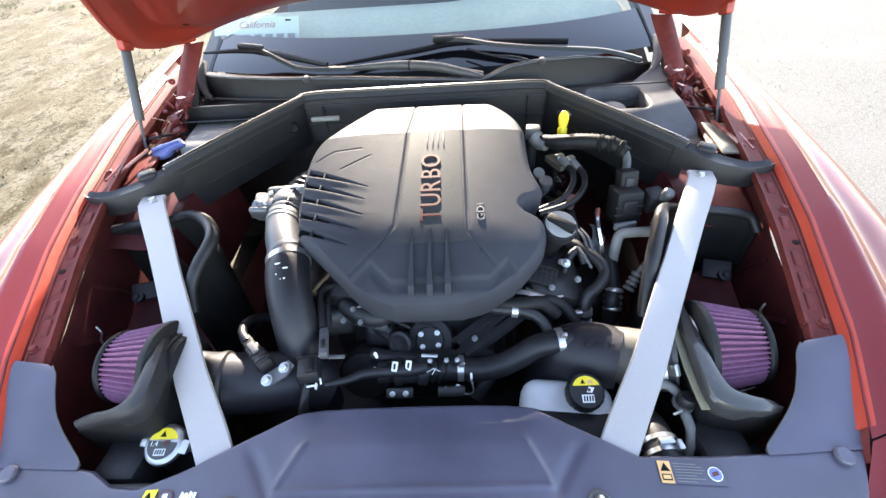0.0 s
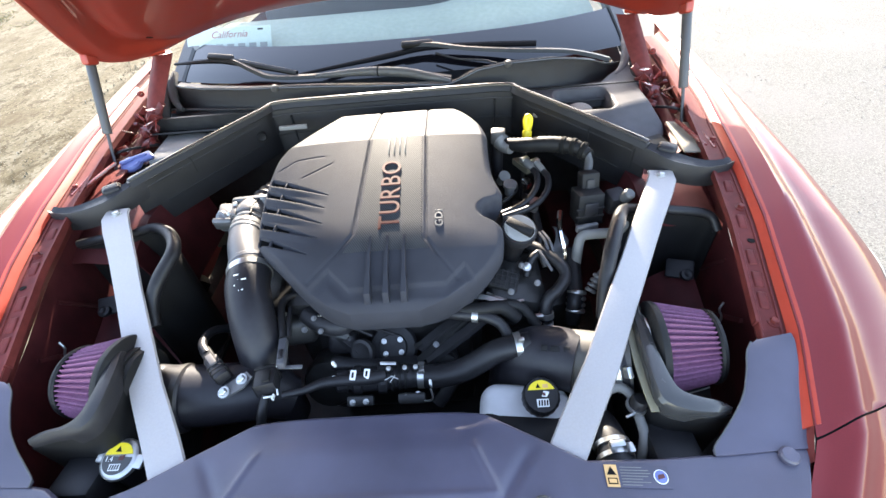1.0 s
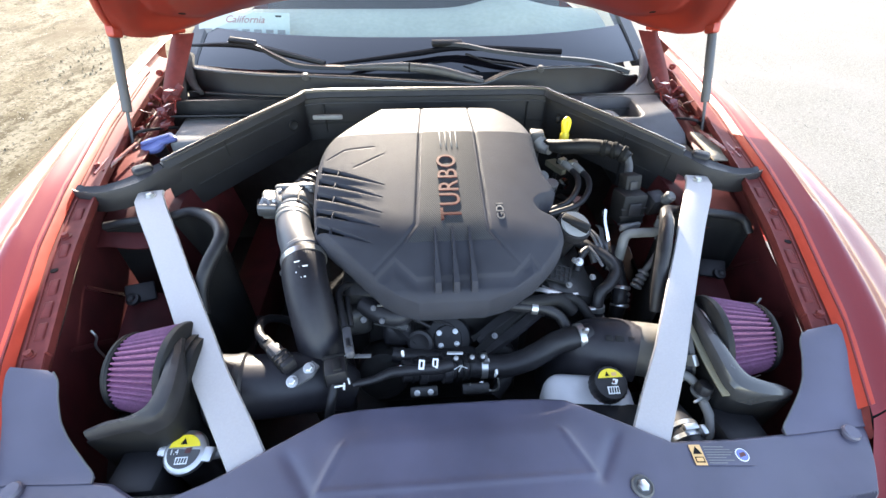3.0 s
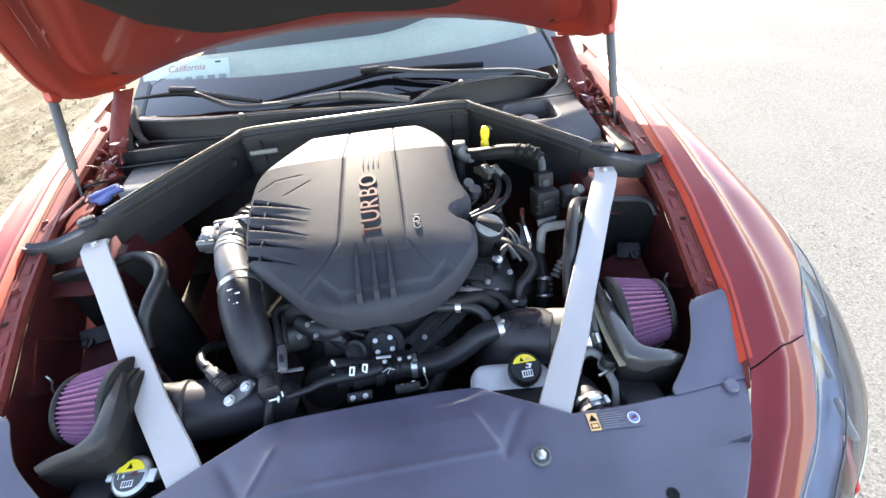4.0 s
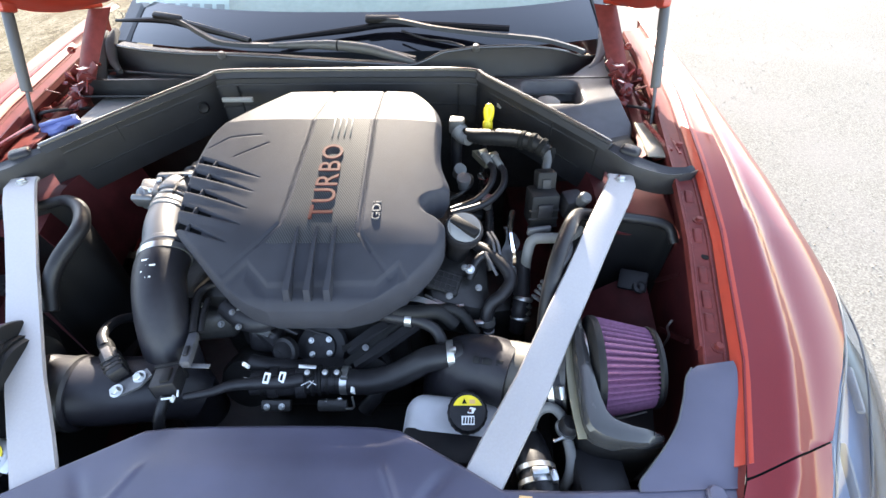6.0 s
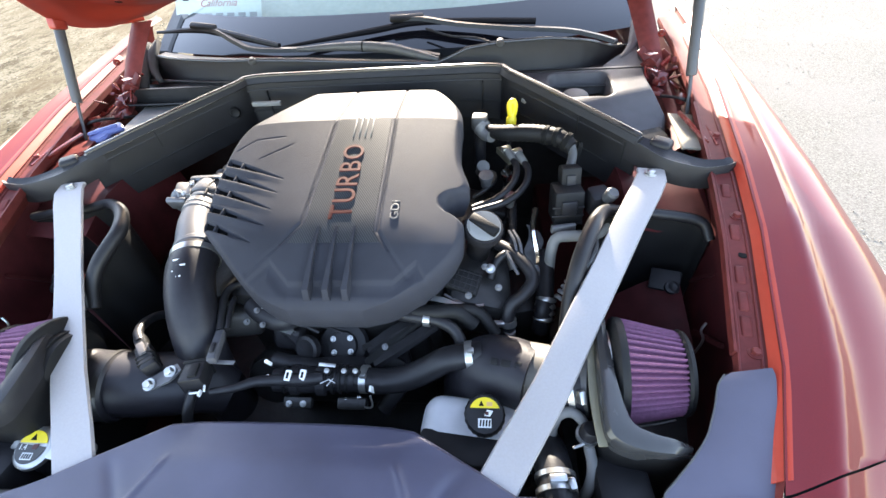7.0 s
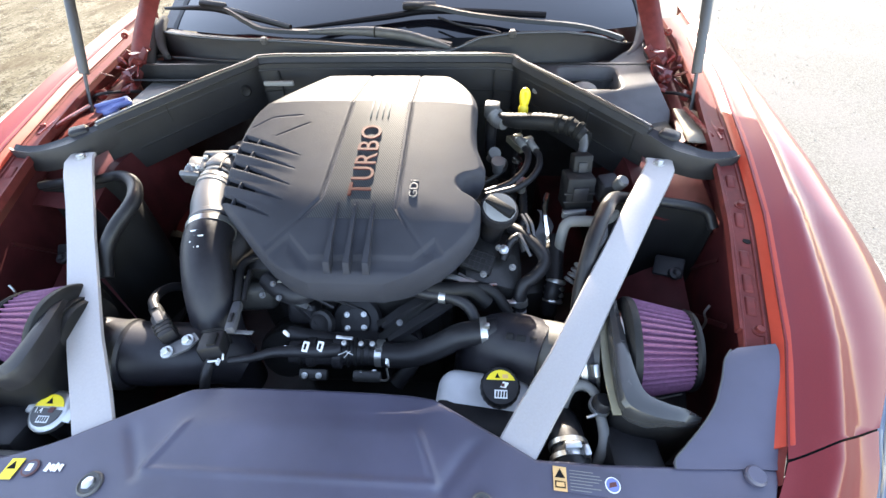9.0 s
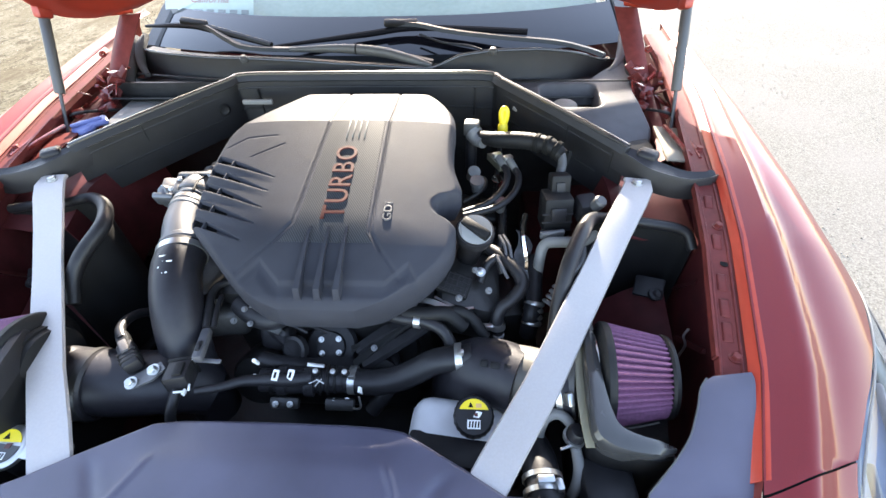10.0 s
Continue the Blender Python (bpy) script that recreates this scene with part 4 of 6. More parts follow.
def flat(outline, m, mat, parent, name="print_mark", thick=0.0006):
    """A thin printed shape: outline in its own plane."""
    b = slab(outline, 0.0, thick)
    bmesh.ops.transform(b, matrix=m, verts=b.verts)
    return part(name, b, mat, parent)


def disc(r, n=24, a0=0.0, a1=2 * math.pi, cx=0.0, cy=0.0):
    return [(cx + r * math.cos(a), cy + r * math.sin(a)) for a in np.linspace(a0, a1, n, endpoint=a1 < 6)]


# ---- radiator shroud ----
shroud = thing("radiator_shroud", (0, 0.15, 0.70), "dusty black plastic radiator shroud across the nose of the engine bay", "shroud")
REAR_X = (-0.63, -0.512, -0.48, -0.44, -0.40, -0.35, -0.327, -0.28, -0.185, -0.15, -0.10, 0.0, 0.10, 0.15, 0.185, 0.28, 0.327, 0.42, 0.512, 0.63)
REAR_Y = (0.243, 0.243, 0.238, 0.216, 0.213, 0.232, 0.243, 0.270, 0.321, 0.328, 0.330, 0.331, 0.330, 0.328, 0.321, 0.270, 0.243, 0.241, 0.243, 0.243)
FRONT_X = (0.0, 0.2, 0.36, 0.46, 0.52, 0.56, 0.60, 0.63)
FRONT_Y = (-0.10, -0.08, -0.03, 0.03, 0.08, 0.125, 0.185, 0.238)


def shroud_z(x, y):
    a, z = abs(x), 0.815
    side = groove(a, y, (0.262, 0.282), (0.203, 0.200), 0.009)
    z -= 0.0035 * side * smooth((0.275 - y) / 0.03)
    inner = groove(a, y, (0.160, 0.284), (0.196, 0.204), 0.005)
    z += 0.003 * inner * smooth((0.280 - y) / 0.02)
    inside = smooth((0.04 + interp(y, (0.20, 0.284), (0.196, 0.160)) - a) / 0.06)
    z -= 0.007 * smooth((y - 0.276) / 0.055) * inside - 0.003 * inside * (1 - smooth((y - 0.262) / 0.03))
    z += 0.002 * groove(a, y, (0.196, 0.204), (0.0, 0.204), 0.004) if a < 0.2 else 0
    return z + 0.0012 * noise.noise((x * 7, y * 7, 3)) + (0.012 * smooth((a - 0.50) / 0.12) if y > 0.15 else 0)


def shroud_pt(u, v):
    x = -0.63 + 1.26 * u
    y0, y1 = interp(abs(x), FRONT_X, FRONT_Y), interp(x, REAR_X, REAR_Y)
    y = y0 + (y1 - y0) * v
    e = min((1 - v) * (y1 - y0), v * (y1 - y0))
    return (x, y, shroud_z(x, y) - 0.006 * max(0, 1 - e / 0.006) ** 2)


part("shroud_panel", sheet(shroud_pt, lin(0, 1, 330), lin(0, 0.9, 110) + lin(0.91, 1, 16), 0.004), SHROUD, shroud)
for s in (-1, 1):
    def wing_pt(u, v):
        y = 0.238 + 0.154 * v
        xi = s * interp(y, (0.247, 0.270, 0.290, 0.315, 0.350, 0.372, 0.383, 0.389, 0.392), (0.505, 0.530, 0.552, 0.574, 0.592, 0.600, 0.607, 0.614, 0.624))
        xo = s * interp(y, (0.247, 0.32, 0.381, 0.392), (0.632, 0.655, 0.672, 0.670))
        x = xi + (xo - xi) * u
        z = 0.8175 + 0.012 * smooth((abs(x) - 0.50) / 0.12) + interp(y, (0.247, 0.315, 0.39), (0.0, 0.016, 0.036)) + 0.014 * u * v
        return (x, y, z)
    part("side_wing", sheet(wing_pt, lin(0, 1, 14), lin(0, 1, 20), 0.004), SHROUD, shroud, "upright black plastic wing of the shroud")
    part("wing_edge", tube([wing_pt(0, v) for v in lin(0, 0.98, 14)], 0.0013, 6, 2), GREYP, shroud)
    part("clip", lathe([(0.012, -0.003), (0.0125, 0.003), (0.010, 0.006), (0.0, 0.0065)], (s * 0.595, 0.230, 0.828), (0, 0, 1), 22), SHROUD, shroud)
    part("clip", lathe([(0.015, -0.003), (0.0155, 0.002), (0.013, 0.004), (0.011, 0.002), (0.0, 0.002)], (s * 0.255, 0.183, 0.816), (0, 0, 1), 26), GREYP, shroud, "round push clip")
    part("clip", lathe([(0.008, 0.001), (0.008, 0.006), (0.006, 0.007)], (s * 0.255, 0.183, 0.816), (0, 0, 1), 6), STEEL, shroud)
    part("clip", lathe([(0.008, -0.002), (0.0085, 0.003), (0.005, 0.0035), (0.0, 0.001)], (s * 0.419, 0.099, 0.815), (0, 0, 1), 18), BLACK, shroud)
part("lower_tray", box((0.9, 0.18, 0.10), pose(0, 0.09, 0.752), 0.01), PLASTIC, shroud)

# stickers on the shroud
lab = pose(0.389, 0.2165, 0.8165, 0, 0, -4)
part("label", slab([(-0.043, -0.0145), (0.043, -0.0145), (0.043, 0.0145), (-0.043, 0.0145)], 0.0, 0.0004), SHROUD, shroud).matrix_world = lab
flat([(-0.043, -0.0145), (-0.026, -0.0145), (-0.026, 0.0145), (-0.043, 0.0145)], lab @ pose(0, 0, 0.0008), ORANGE, shroud)
flat([(-0.041, 0.001), (-0.028, 0.001), (-0.0345, 0.012)], lab @ pose(0, 0, 0.0013), BLACK, shroud)
flat([(-0.041, -0.011), (-0.028, -0.011), (-0.028, -0.003), (-0.041, -0.003)], lab @ pose(0, 0, 0.0013), BLACK, shroud)
flat([(-0.0395, -0.0095), (-0.0295, -0.0095), (-0.0295, -0.0045), (-0.0395, -0.0045)], lab @ pose(0, 0, 0.0018), ORANGE, shroud)
for k, w in enumerate((0.030, 0.038, 0.040, 0.036, 0.028, 0.038, 0.026)):
    y = 0.0115 - 0.0038 * k
    flat([(-0.022, y - 0.0005), (-0.022 + w, y - 0.0005), (-0.022 + w, y + 0.0005), (-0.022, y + 0.0005)], lab @ pose(0, 0, 0.0008), PALE, shroud)
flat(disc(0.0095, 24, cx=0.031), lab @ pose(0, 0, 0.0008), WHITE, shroud)
flat(disc(0.0082, 24, cx=0.031), lab @ pose(0, 0, 0.0013), BLUE, shroud)
flat([(0.026, -0.004), (0.036, -0.001), (0.035, 0.004), (0.027, 0.002)], lab @ pose(0, 0, 0.0018), RED, shroud)
lab = pose(-0.345, 0.198, 0.8165, 0, 0, 3)
flat([(-0.040, -0.014), (-0.022, -0.014), (-0.018, 0.012), (-0.036, 0.012)], lab @ pose(0, 0, 0.0008), YELLOW, shroud)
flat([(-0.036, -0.001), (-0.024, -0.001), (-0.029, 0.009)], lab @ pose(0, 0, 0.0013), BLACK, shroud)
flat(disc(0.011, 24, cx=-0.004), lab @ pose(0, 0, 0.0008), RED, shroud)
flat(disc(0.0085, 24, cx=-0.004), lab @ pose(0, 0, 0.0013), SHROUD, shroud)
flat([(-0.008, -0.004), (-0.001, -0.004), (-0.001, 0.005), (-0.008, 0.005)], lab @ pose(0, 0, 0.0018), WHITE, shroud)
for k in range(4):
    flat([(0.016 + 0.006 * k, -0.004 + 0.003 * (k % 2)), (0.021 + 0.006 * k, -0.005), (0.022 + 0.006 * k, 0.004), (0.018 + 0.006 * k, 0.007 - 0.002 * (k % 2))], lab @ pose(0, 0, 0.0008), WHITE, shroud)

# ---- strut bars ----
for s in (-1, 1):
    bar = thing("strut_bar", (s * 0.60, 0.77, 0.9), "silver flat strut brace bar bolted to the strut tower", "strut bar", "strut braces")
    rings = []
    for cxx, y, z, w, tilt in ((0.612, 0.792, 0.9225, 0.026, 0.0), (0.609, 0.770, 0.9205, 0.028, 0.0), (0.590, 0.735, 0.9145, 0.028, 0.02), (0.545, 0.660, 0.898, 0.027, 0.10), (0.492, 0.567, 0.876, 0.0265, 0.16),
                               (0.440, 0.478, 0.857, 0.0265, 0.12), (0.383, 0.378, 0.834, 0.027, 0.06), (0.330, 0.298, 0.817, 0.0275, 0.0), (0.305, 0.258, 0.808, 0.0275, 0.0), (0.25, 0.170, 0.790, 0.0275, 0.0)):
        d = Vector((0.83 * s, -0.52, -tilt)).normalized() if y < 0.78 else Vector((s * 0.99, -0.15, 0)).normalized()
        c, up = Vector((s * cxx, y, z)), Vector((0, -0.2, 0.98))
        rings.append([c - d * w, c - d * (w - 0.002) + up * 0.004, c + d * (w - 0.002) + up * 0.004, c + d * w, c + d * (w - 0.002) - up * 0.004, c - d * (w - 0.002) - up * 0.004])
    bb = bmesh.new()
    skin(bb, rings)
    part("bar", bb, SILVER, bar)
    part("bolt", bolt((s * 0.608, 0.778, 0.9235)), STEEL, bar)

# ---- rear weather strip ----
strip = thing("bulkhead_seal", (0, 1.17, 0.9), "black plastic bulkhead panel with a rubber hood seal", "bulkhead panel")
SEAL = [(0.600, 0.848, 0.955), (0.575, 0.876, 0.959), (0.48, 0.985, 0.97), (0.36, 1.125, 0.98), (0.32, 1.165, 0.982), (0.15, 1.175, 0.980)]
seal_path = SEAL + [(-x, y, z) for x, y, z in SEAL[::-1]]
seal_curve = curve_points(seal_path, 8)
part("rubber_seal", sweep(seal_path, [(-0.013, -0.006), (-0.006, 0.006), (0.006, 0.006), (0.013, -0.006)], 8), RUBBER, strip)
part("seal_lip", sweep([Vector(p) + Vector((0, 0.005, 0.0075)) for p in seal_path], [(-0.0075, -0.003), (0.0075, -0.003), (0.0065, 0.002), (0.003, 0.0035), (-0.003, 0.0035), (-0.0065, 0.002)], 8), GLOSSY, strip)
part("panel", sheet(lambda u, v: Vector(seal_curve[u]) + Vector((0, -0.004 - 0.012 * v, -0.010 - 0.115 * v)), range(0, len(seal_curve)), lin(0, 1, 4), 0.005), COWL, strip)
part("ledge", tube([Vector(p) + Vector((0, -0.014, -0.078)) for p in seal_curve[10:-10:4]], 0.004, 8, 3), BULK, strip)
part("ledge", tube([Vector(p) + Vector((0, -0.010, -0.024)) for p in seal_curve[6:-6:4]], 0.003, 8, 3), PLASTIC, strip)
for k, dz in ((23, -0.052), (-24, -0.055)):
    part("boss", lathe([(0.016, 0.0), (0.015, 0.006), (0.011, 0.010), (0.006, 0.008), (0.0, 0.008)], Vector(seal_curve[k]) + Vector((0, -0.010, dz)), (0.55 if k > 20 or k < 0 else -0.55, -0.8, 0.1), 20), BULK, strip)
for k in (34, 54):
    q = Vector(seal_curve[k])
    part("rib", box((0.004, 0.014, 0.075), Matrix.Translation(q + Vector((0, -0.014, -0.065))), 0.0012), BULK, strip)
for x, y, z, a in ((0.50, 0.955, 0.905, -50), (-0.50, 0.955, 0.905, 50), (0.58, 0.862, 0.895, -50)):
    part("seam", box((0.004, 0.012, 0.10), pose(x, y, z, 0, 0, a), 0.001), BULK, strip)
for x0, x1, z in ((-0.312, -0.233, 0.945), (0.374, 0.449, 0.925)):
    part("clip_strip", box((x1 - x0, 0.010, 0.012), pose((x0 + x1) / 2, 1.10 if x0 < 0 else 1.06, z, 0, 0 if x0 < 0 else 18, 0 if x0 < 0 else -45), 0.003), PALE, strip)
for s in (-1, 1):
    rings = []
    tab = [(0.580, 0.872, 0.952, 0.010), (0.613, 0.836, 0.948, 0.017), (0.645, 0.803, 0.943, 0.021), (0.695, 0.780, 0.938, 0.016), (0.732, 0.776, 0.941, 0.011), (0.744, 0.779, 0.943, 0.011), (0.751, 0.782, 0.943, 0.008)]
    mid = curve_points([(s * a, b, c) for a, b, c, w in tab], 5)
    wid = [interp(i, [5 * k for k in range(7)], [q[3] for q in tab]) for i in range(len(mid))]
    for p, (t, side, up), w in zip(mid, frames_along(mid), wid):
        d = Vector((t.y, -t.x, 0)).normalized() * s
        rings.append([p + d * a * w + Vector((0, 0, b)) for a, b in ((-1, -0.030), (-1, 0.0), (-0.85, 0.006), (-0.5, 0.003), (0.3, 0.0), (0.85, 0.005), (1, 0.0), (1.02, -0.042))])
    core = sum(rings[-1], Vector()) / len(rings[-1])
    rings.append([core + (q - core) * 0.6 + t * 0.005 for q in rings[-1]])
    tb = bmesh.new()
    skin(tb, rings)
    part("end_tab", tb, PLASTIC, strip, "black moulded end of the seal panel")
    part("tab_boss", box((0.042, 0.034, 0.022), pose(s * 0.640, 0.842, 0.948, 0, 0, s * -35), 0.010, segments=4), PLASTIC, strip)

# ---- air filters and shields ----
for s in (-1, 1):
    f = thing("air_filter", (s * 0.55, 0.39, 0.70), "conical air filter with pleated purple-red gauze", "air filter", "intake filters")
    ax, at = (Vector((0.99, -0.09, 0.11)).normalized(), Vector((0.501, 0.434, 0.792))) if s > 0 else (Vector((-0.998, 0.04, 0.02)).normalized(), Vector((-0.452, 0.418, 0.806)))
    part("pleats", lathe([(0.0775, 0.0), (0.077, 0.005), (0.059, 0.082), (0.058, 0.086)], at, ax, 368, wave=0.0044, waves=46), GAUZE, f)
    part("base_ring", lathe([(0.050, -0.040), (0.058, -0.038), (0.062, -0.016), (0.080, -0.012), (0.0835, -0.008), (0.0835, 0.0), (0.082, 0.003), (0.07, 0.003)], at, ax, 56), BULK, f)
    part("end_cap", lathe([(0.056, 0.082), (0.0635, 0.083), (0.0655, 0.087), (0.063, 0.093), (0.048, 0.095), (0.0, 0.093)], at, ax, 56), BULK, f)
    part("hose_clamp", lathe([(0.0615, -0.028), (0.0632, -0.028), (0.0632, -0.018), (0.0615, -0.018)], at, ax, 48), STEEL if s > 0 else BULK, f)
    part("clamp_screw", box((0.012, 0.024, 0.010), Matrix.Translation(at - ax * 0.022 + Vector((0, -0.050, 0.040))) @ pose(0, 0, 0, 40, 0, 0), 0.002), STEEL, f)
    part("wire", tube([at + ax * 0.01 + Vector((0, -0.078, -0.03)), at + ax * 0.04 + Vector((0, -0.072, -0.028)), at + ax * 0.07 + Vector((0, -0.064, -0.026))], 0.0013, 6, 4), STEEL, f)
    sh = thing("heat_shield", (s * 0.5, 0.35, 0.6), "black heat shield with a rubber edge round the air filter", "heat shield", "intake shields")
    if s > 0:
        outer = [(0.500, 0.590, 0.790), (0.480, 0.535, 0.820), (0.463, 0.478, 0.842), (0.454, 0.431, 0.850), (0.449, 0.389, 0.852), (0.445, 0.327, 0.850), (0.452, 0.303, 0.846), (0.480, 0.292, 0.840), (0.520, 0.290, 0.832), (0.555, 0.298, 0.820)]
        inner = [(0.518, 0.595, 0.790), (0.497, 0.542, 0.820), (0.482, 0.490, 0.842), (0.478, 0.440, 0.850), (0.476, 0.400, 0.852), (0.479, 0.350, 0.850), (0.488, 0.327, 0.846), (0.514, 0.317, 0.840), (0.538, 0.314, 0.832), (0.560, 0.308, 0.820)]
    else:
        outer = [(-0.462, 0.520, 0.835), (-0.437, 0.446, 0.868), (-0.424, 0.412, 0.875), (-0.416, 0.383, 0.877), (-0.408, 0.337, 0.877), (-0.413, 0.306, 0.872), (-0.442, 0.295, 0.862), (-0.486, 0.296, 0.848), (-0.535, 0.296, 0.830)]
        inner = [(-0.480, 0.520, 0.835), (-0.458, 0.447, 0.868), (-0.449, 0.417, 0.875), (-0.444, 0.395, 0.877), (-0.440, 0.353, 0.877), (-0.445, 0.322, 0.872), (-0.469, 0.311, 0.862), (-0.509, 0.311, 0.848), (-0.544, 0.309, 0.830)]
    tc, ic = curve_points(outer, 6), curve_points(inner, 6)
    rings = [[o + (n - o) * f + Vector((0, 0, h)) for f, h in ((0.03, -0.030), (0, -0.004), (0.12, 0.003), (0.5, 0.006), (0.88, 0.002), (1, -0.006), (0.97, -0.030))] for o, n in zip(tc, ic)]
    mb = bmesh.new()
    skin(mb, rings)
    part("edge_trim", mb, GLOSSY if s > 0 else PLASTIC, sh, "broad moulded edge of the shield")
    part("wall", sheet(lambda u, v: Vector(tc[u]) + Vector((s * 0.006, 0.004, -0.012 - 0.29 * v)), range(len(tc)), lin(0, 1, 3), 0.004), BULK, sh)
    if s > 0:
        part("bracket", sweep([(0.456, 0.466, 0.832), (0.446, 0.405, 0.832), (0.442, 0.352, 0.830), (0.443, 0.302, 0.826)], [(-0.006, -0.0015), (0.006, -0.0015), (0.006, 0.0015), (-0.006, 0.0015)], 5), TAN, sh, "tan zinc-plated bracket strip")
    rear = ([(0.425, 0.500, 0.80), (0.432, 0.535, 0.845), (0.450, 0.585, 0.888), (0.480, 0.648, 0.905), (0.512, 0.706, 0.890), (0.545, 0.716, 0.884), (0.61, 0.709, 0.881), (0.685, 0.694, 0.874), (0.702, 0.668, 0.85)] if s > 0 else
            [(0.448, 0.525, 0.825), (0.455, 0.562, 0.855), (0.445, 0.600, 0.882), (0.432, 0.661, 0.903), (0.471, 0.722, 0.900), (0.535, 0.764, 0.888), (0.585, 0.748, 0.884), (0.645, 0.744, 0.882), (0.705, 0.738, 0.875)])
    rear = [(s * a, b, c) for a, b, c in rear]
    rc = curve_points(rear, 6)
    part("rear_trim", tube(rear, [0.012, 0.013, 0.014, 0.014, 0.013, 0.011, 0.010, 0.010, 0.010], 12, 6), RUBBER, sh, "rubber edge trim")
    part("rear_wall", sheet(lambda u, v: Vector(rc[u]) - Vector((0, 0.012 * v, 0.30 * v)), range(len(rc)), lin(0, 1, 3), 0.004), BULK, sh)
    part("shield_floor", box((0.24, 0.38, 0.01), pose(s * 0.55, 0.50, 0.615), 0.003), DARK, sh)
    part("duct_box", box((0.075, 0.08, 0.16), pose(s * 0.475, 0.262, 0.70, -8, 0, 0), 0.012), PLASTIC, sh)

# ---- intake pipes and hoses ----
hose = thing("intake_hose", (-0.25, 0.6, 0.6), "black silicone intake hose with steel clamps", "intake hose")
part("silicone_hose", tube([(-0.274, 0.635, 0.862), (-0.266, 0.585, 0.858), (-0.250, 0.530, 0.832), (-0.236, 0.485, 0.785), (-0.228, 0.455, 0.72), (-0.226, 0.445, 0.60)], 0.0425, 28, 8), SILICONE, hose)
part("metal_pipe", tube([(-0.316, 0.815, 0.868), (-0.314, 0.755, 0.872), (-0.300, 0.69, 0.872), (-0.272, 0.622, 0.862)], 0.036, 28, 8), POLISHED, hose, "polished metal intake pipe")
part("bead", lathe([(0.036, -0.010), (0.041, -0.004), (0.041, 0.004), (0.036, 0.010)], (-0.279, 0.642, 0.865), (0.38, -0.92, -0.13), 32), POLISHED, hose)
clamp((-0.2725, 0.622, 0.861), (0.30, -0.94, -0.16), 0.0430, 0.013, hose)
part("clamp_screw", box((0.022, 0.012, 0.012), pose(-0.312, 0.612, 0.838, 0, 40, 20), 0.003), STEEL, hose)
clamp((-0.314, 0.752, 0.872), (0.06, -1, 0), 0.0365, 0.012, hose)
for k, (u, v, sx) in enumerate(((-0.008, 0.006, 0.012), (0.004, 0.0, 0.016), (-0.002, -0.007, 0.014), (0.006, -0.013, 0.009))):
    part("logo_mark", box((sx, 0.003, 0.0012), Matrix.Translation((-0.262 + u, 0.570 + v * 1.6, 0.8965 + v * 0.55)) @ pose(0, 0, 0, 20, 0, 12), 0.0003), WHITE, hose)
tb = thing("throttle_body", (-0.34, 0.78, 0.8), "cast aluminium throttle body at the intake pipe", "throttle body")
part("housing", lathe([(0.043, -0.022), (0.045, -0.018), (0.045, 0.018), (0.043, 0.022)], (-0.317, 0.800, 0.869), (0.06, -1, 0.02), 32), ALU, tb)
part("motor", box((0.046, 0.050, 0.050), pose(-0.366, 0.792, 0.880, 10, 15, 12), 0.008), ALU, tb)
part("motor_cap", lathe([(0.015, 0), (0.016, 0.006), (0.013, 0.010), (0.006, 0.0105)], (-0.372, 0.776, 0.893), (-0.3, -0.6, 0.7), 20), ALU, tb)
for p in ((-0.352, 0.772, 0.906), (-0.380, 0.786, 0.900), (-0.345, 0.80, 0.909)):
    part("screw", bolt(p, (-0.1, -0.4, 0.9), 0.004, 0.005), STEEL, tb)
part("flange", box((0.092, 0.012, 0.092), pose(-0.316, 0.822, 0.868, 0, 0, 3), 0.010, segments=3), ALU, tb)
for dx, dz in ((-0.036, 0.036), (0.036, 0.036), (-0.036, -0.036), (0.036, -0.036)):
    part("flange_bolt", bolt((-0.316 + dx, 0.815, 0.868 + dz), (0.05, -1, 0.1), 0.0055, 0.007), ALU, tb)
part("motor_cover", box((0.040, 0.014, 0.042), pose(-0.372, 0.766, 0.884, 30, 12, 12), 0.005), ALU, tb)
part("connector", box((0.026, 0.030, 0.020), pose(-0.392, 0.800, 0.872, 10, 15, 12), 0.004), PLASTIC, tb)
part("lever", box((0.012, 0.046, 0.010), pose(-0.346, 0.790, 0.905, 6, 0, 12), 0.003), ALU, tb)
for y in (0.772, 0.736):
    part("band", lathe([(0.0365, -0.005), (0.0385, -0.004), (0.0385, 0.004), (0.0365, 0.005)], (-0.3145 + 0.2 * max(0, 0.752 - y), y, 0.872), (0.10, -1, 0), 36), ALU, tb)
part("hose_wire", tube([(-0.290, 0.835, 0.905), (-0.302, 0.800, 0.910), (-0.300, 0.765, 0.908)], 0.003, 8, 5), RUBBER, tb)
part("bellows", tube([(-0.308, 0.82, 0.868), (-0.295, 0.875, 0.866), (-0.27, 0.92, 0.86)], 0.036, 24, 9, ribs=0.004, rib_step=3), RUBBER, tb)

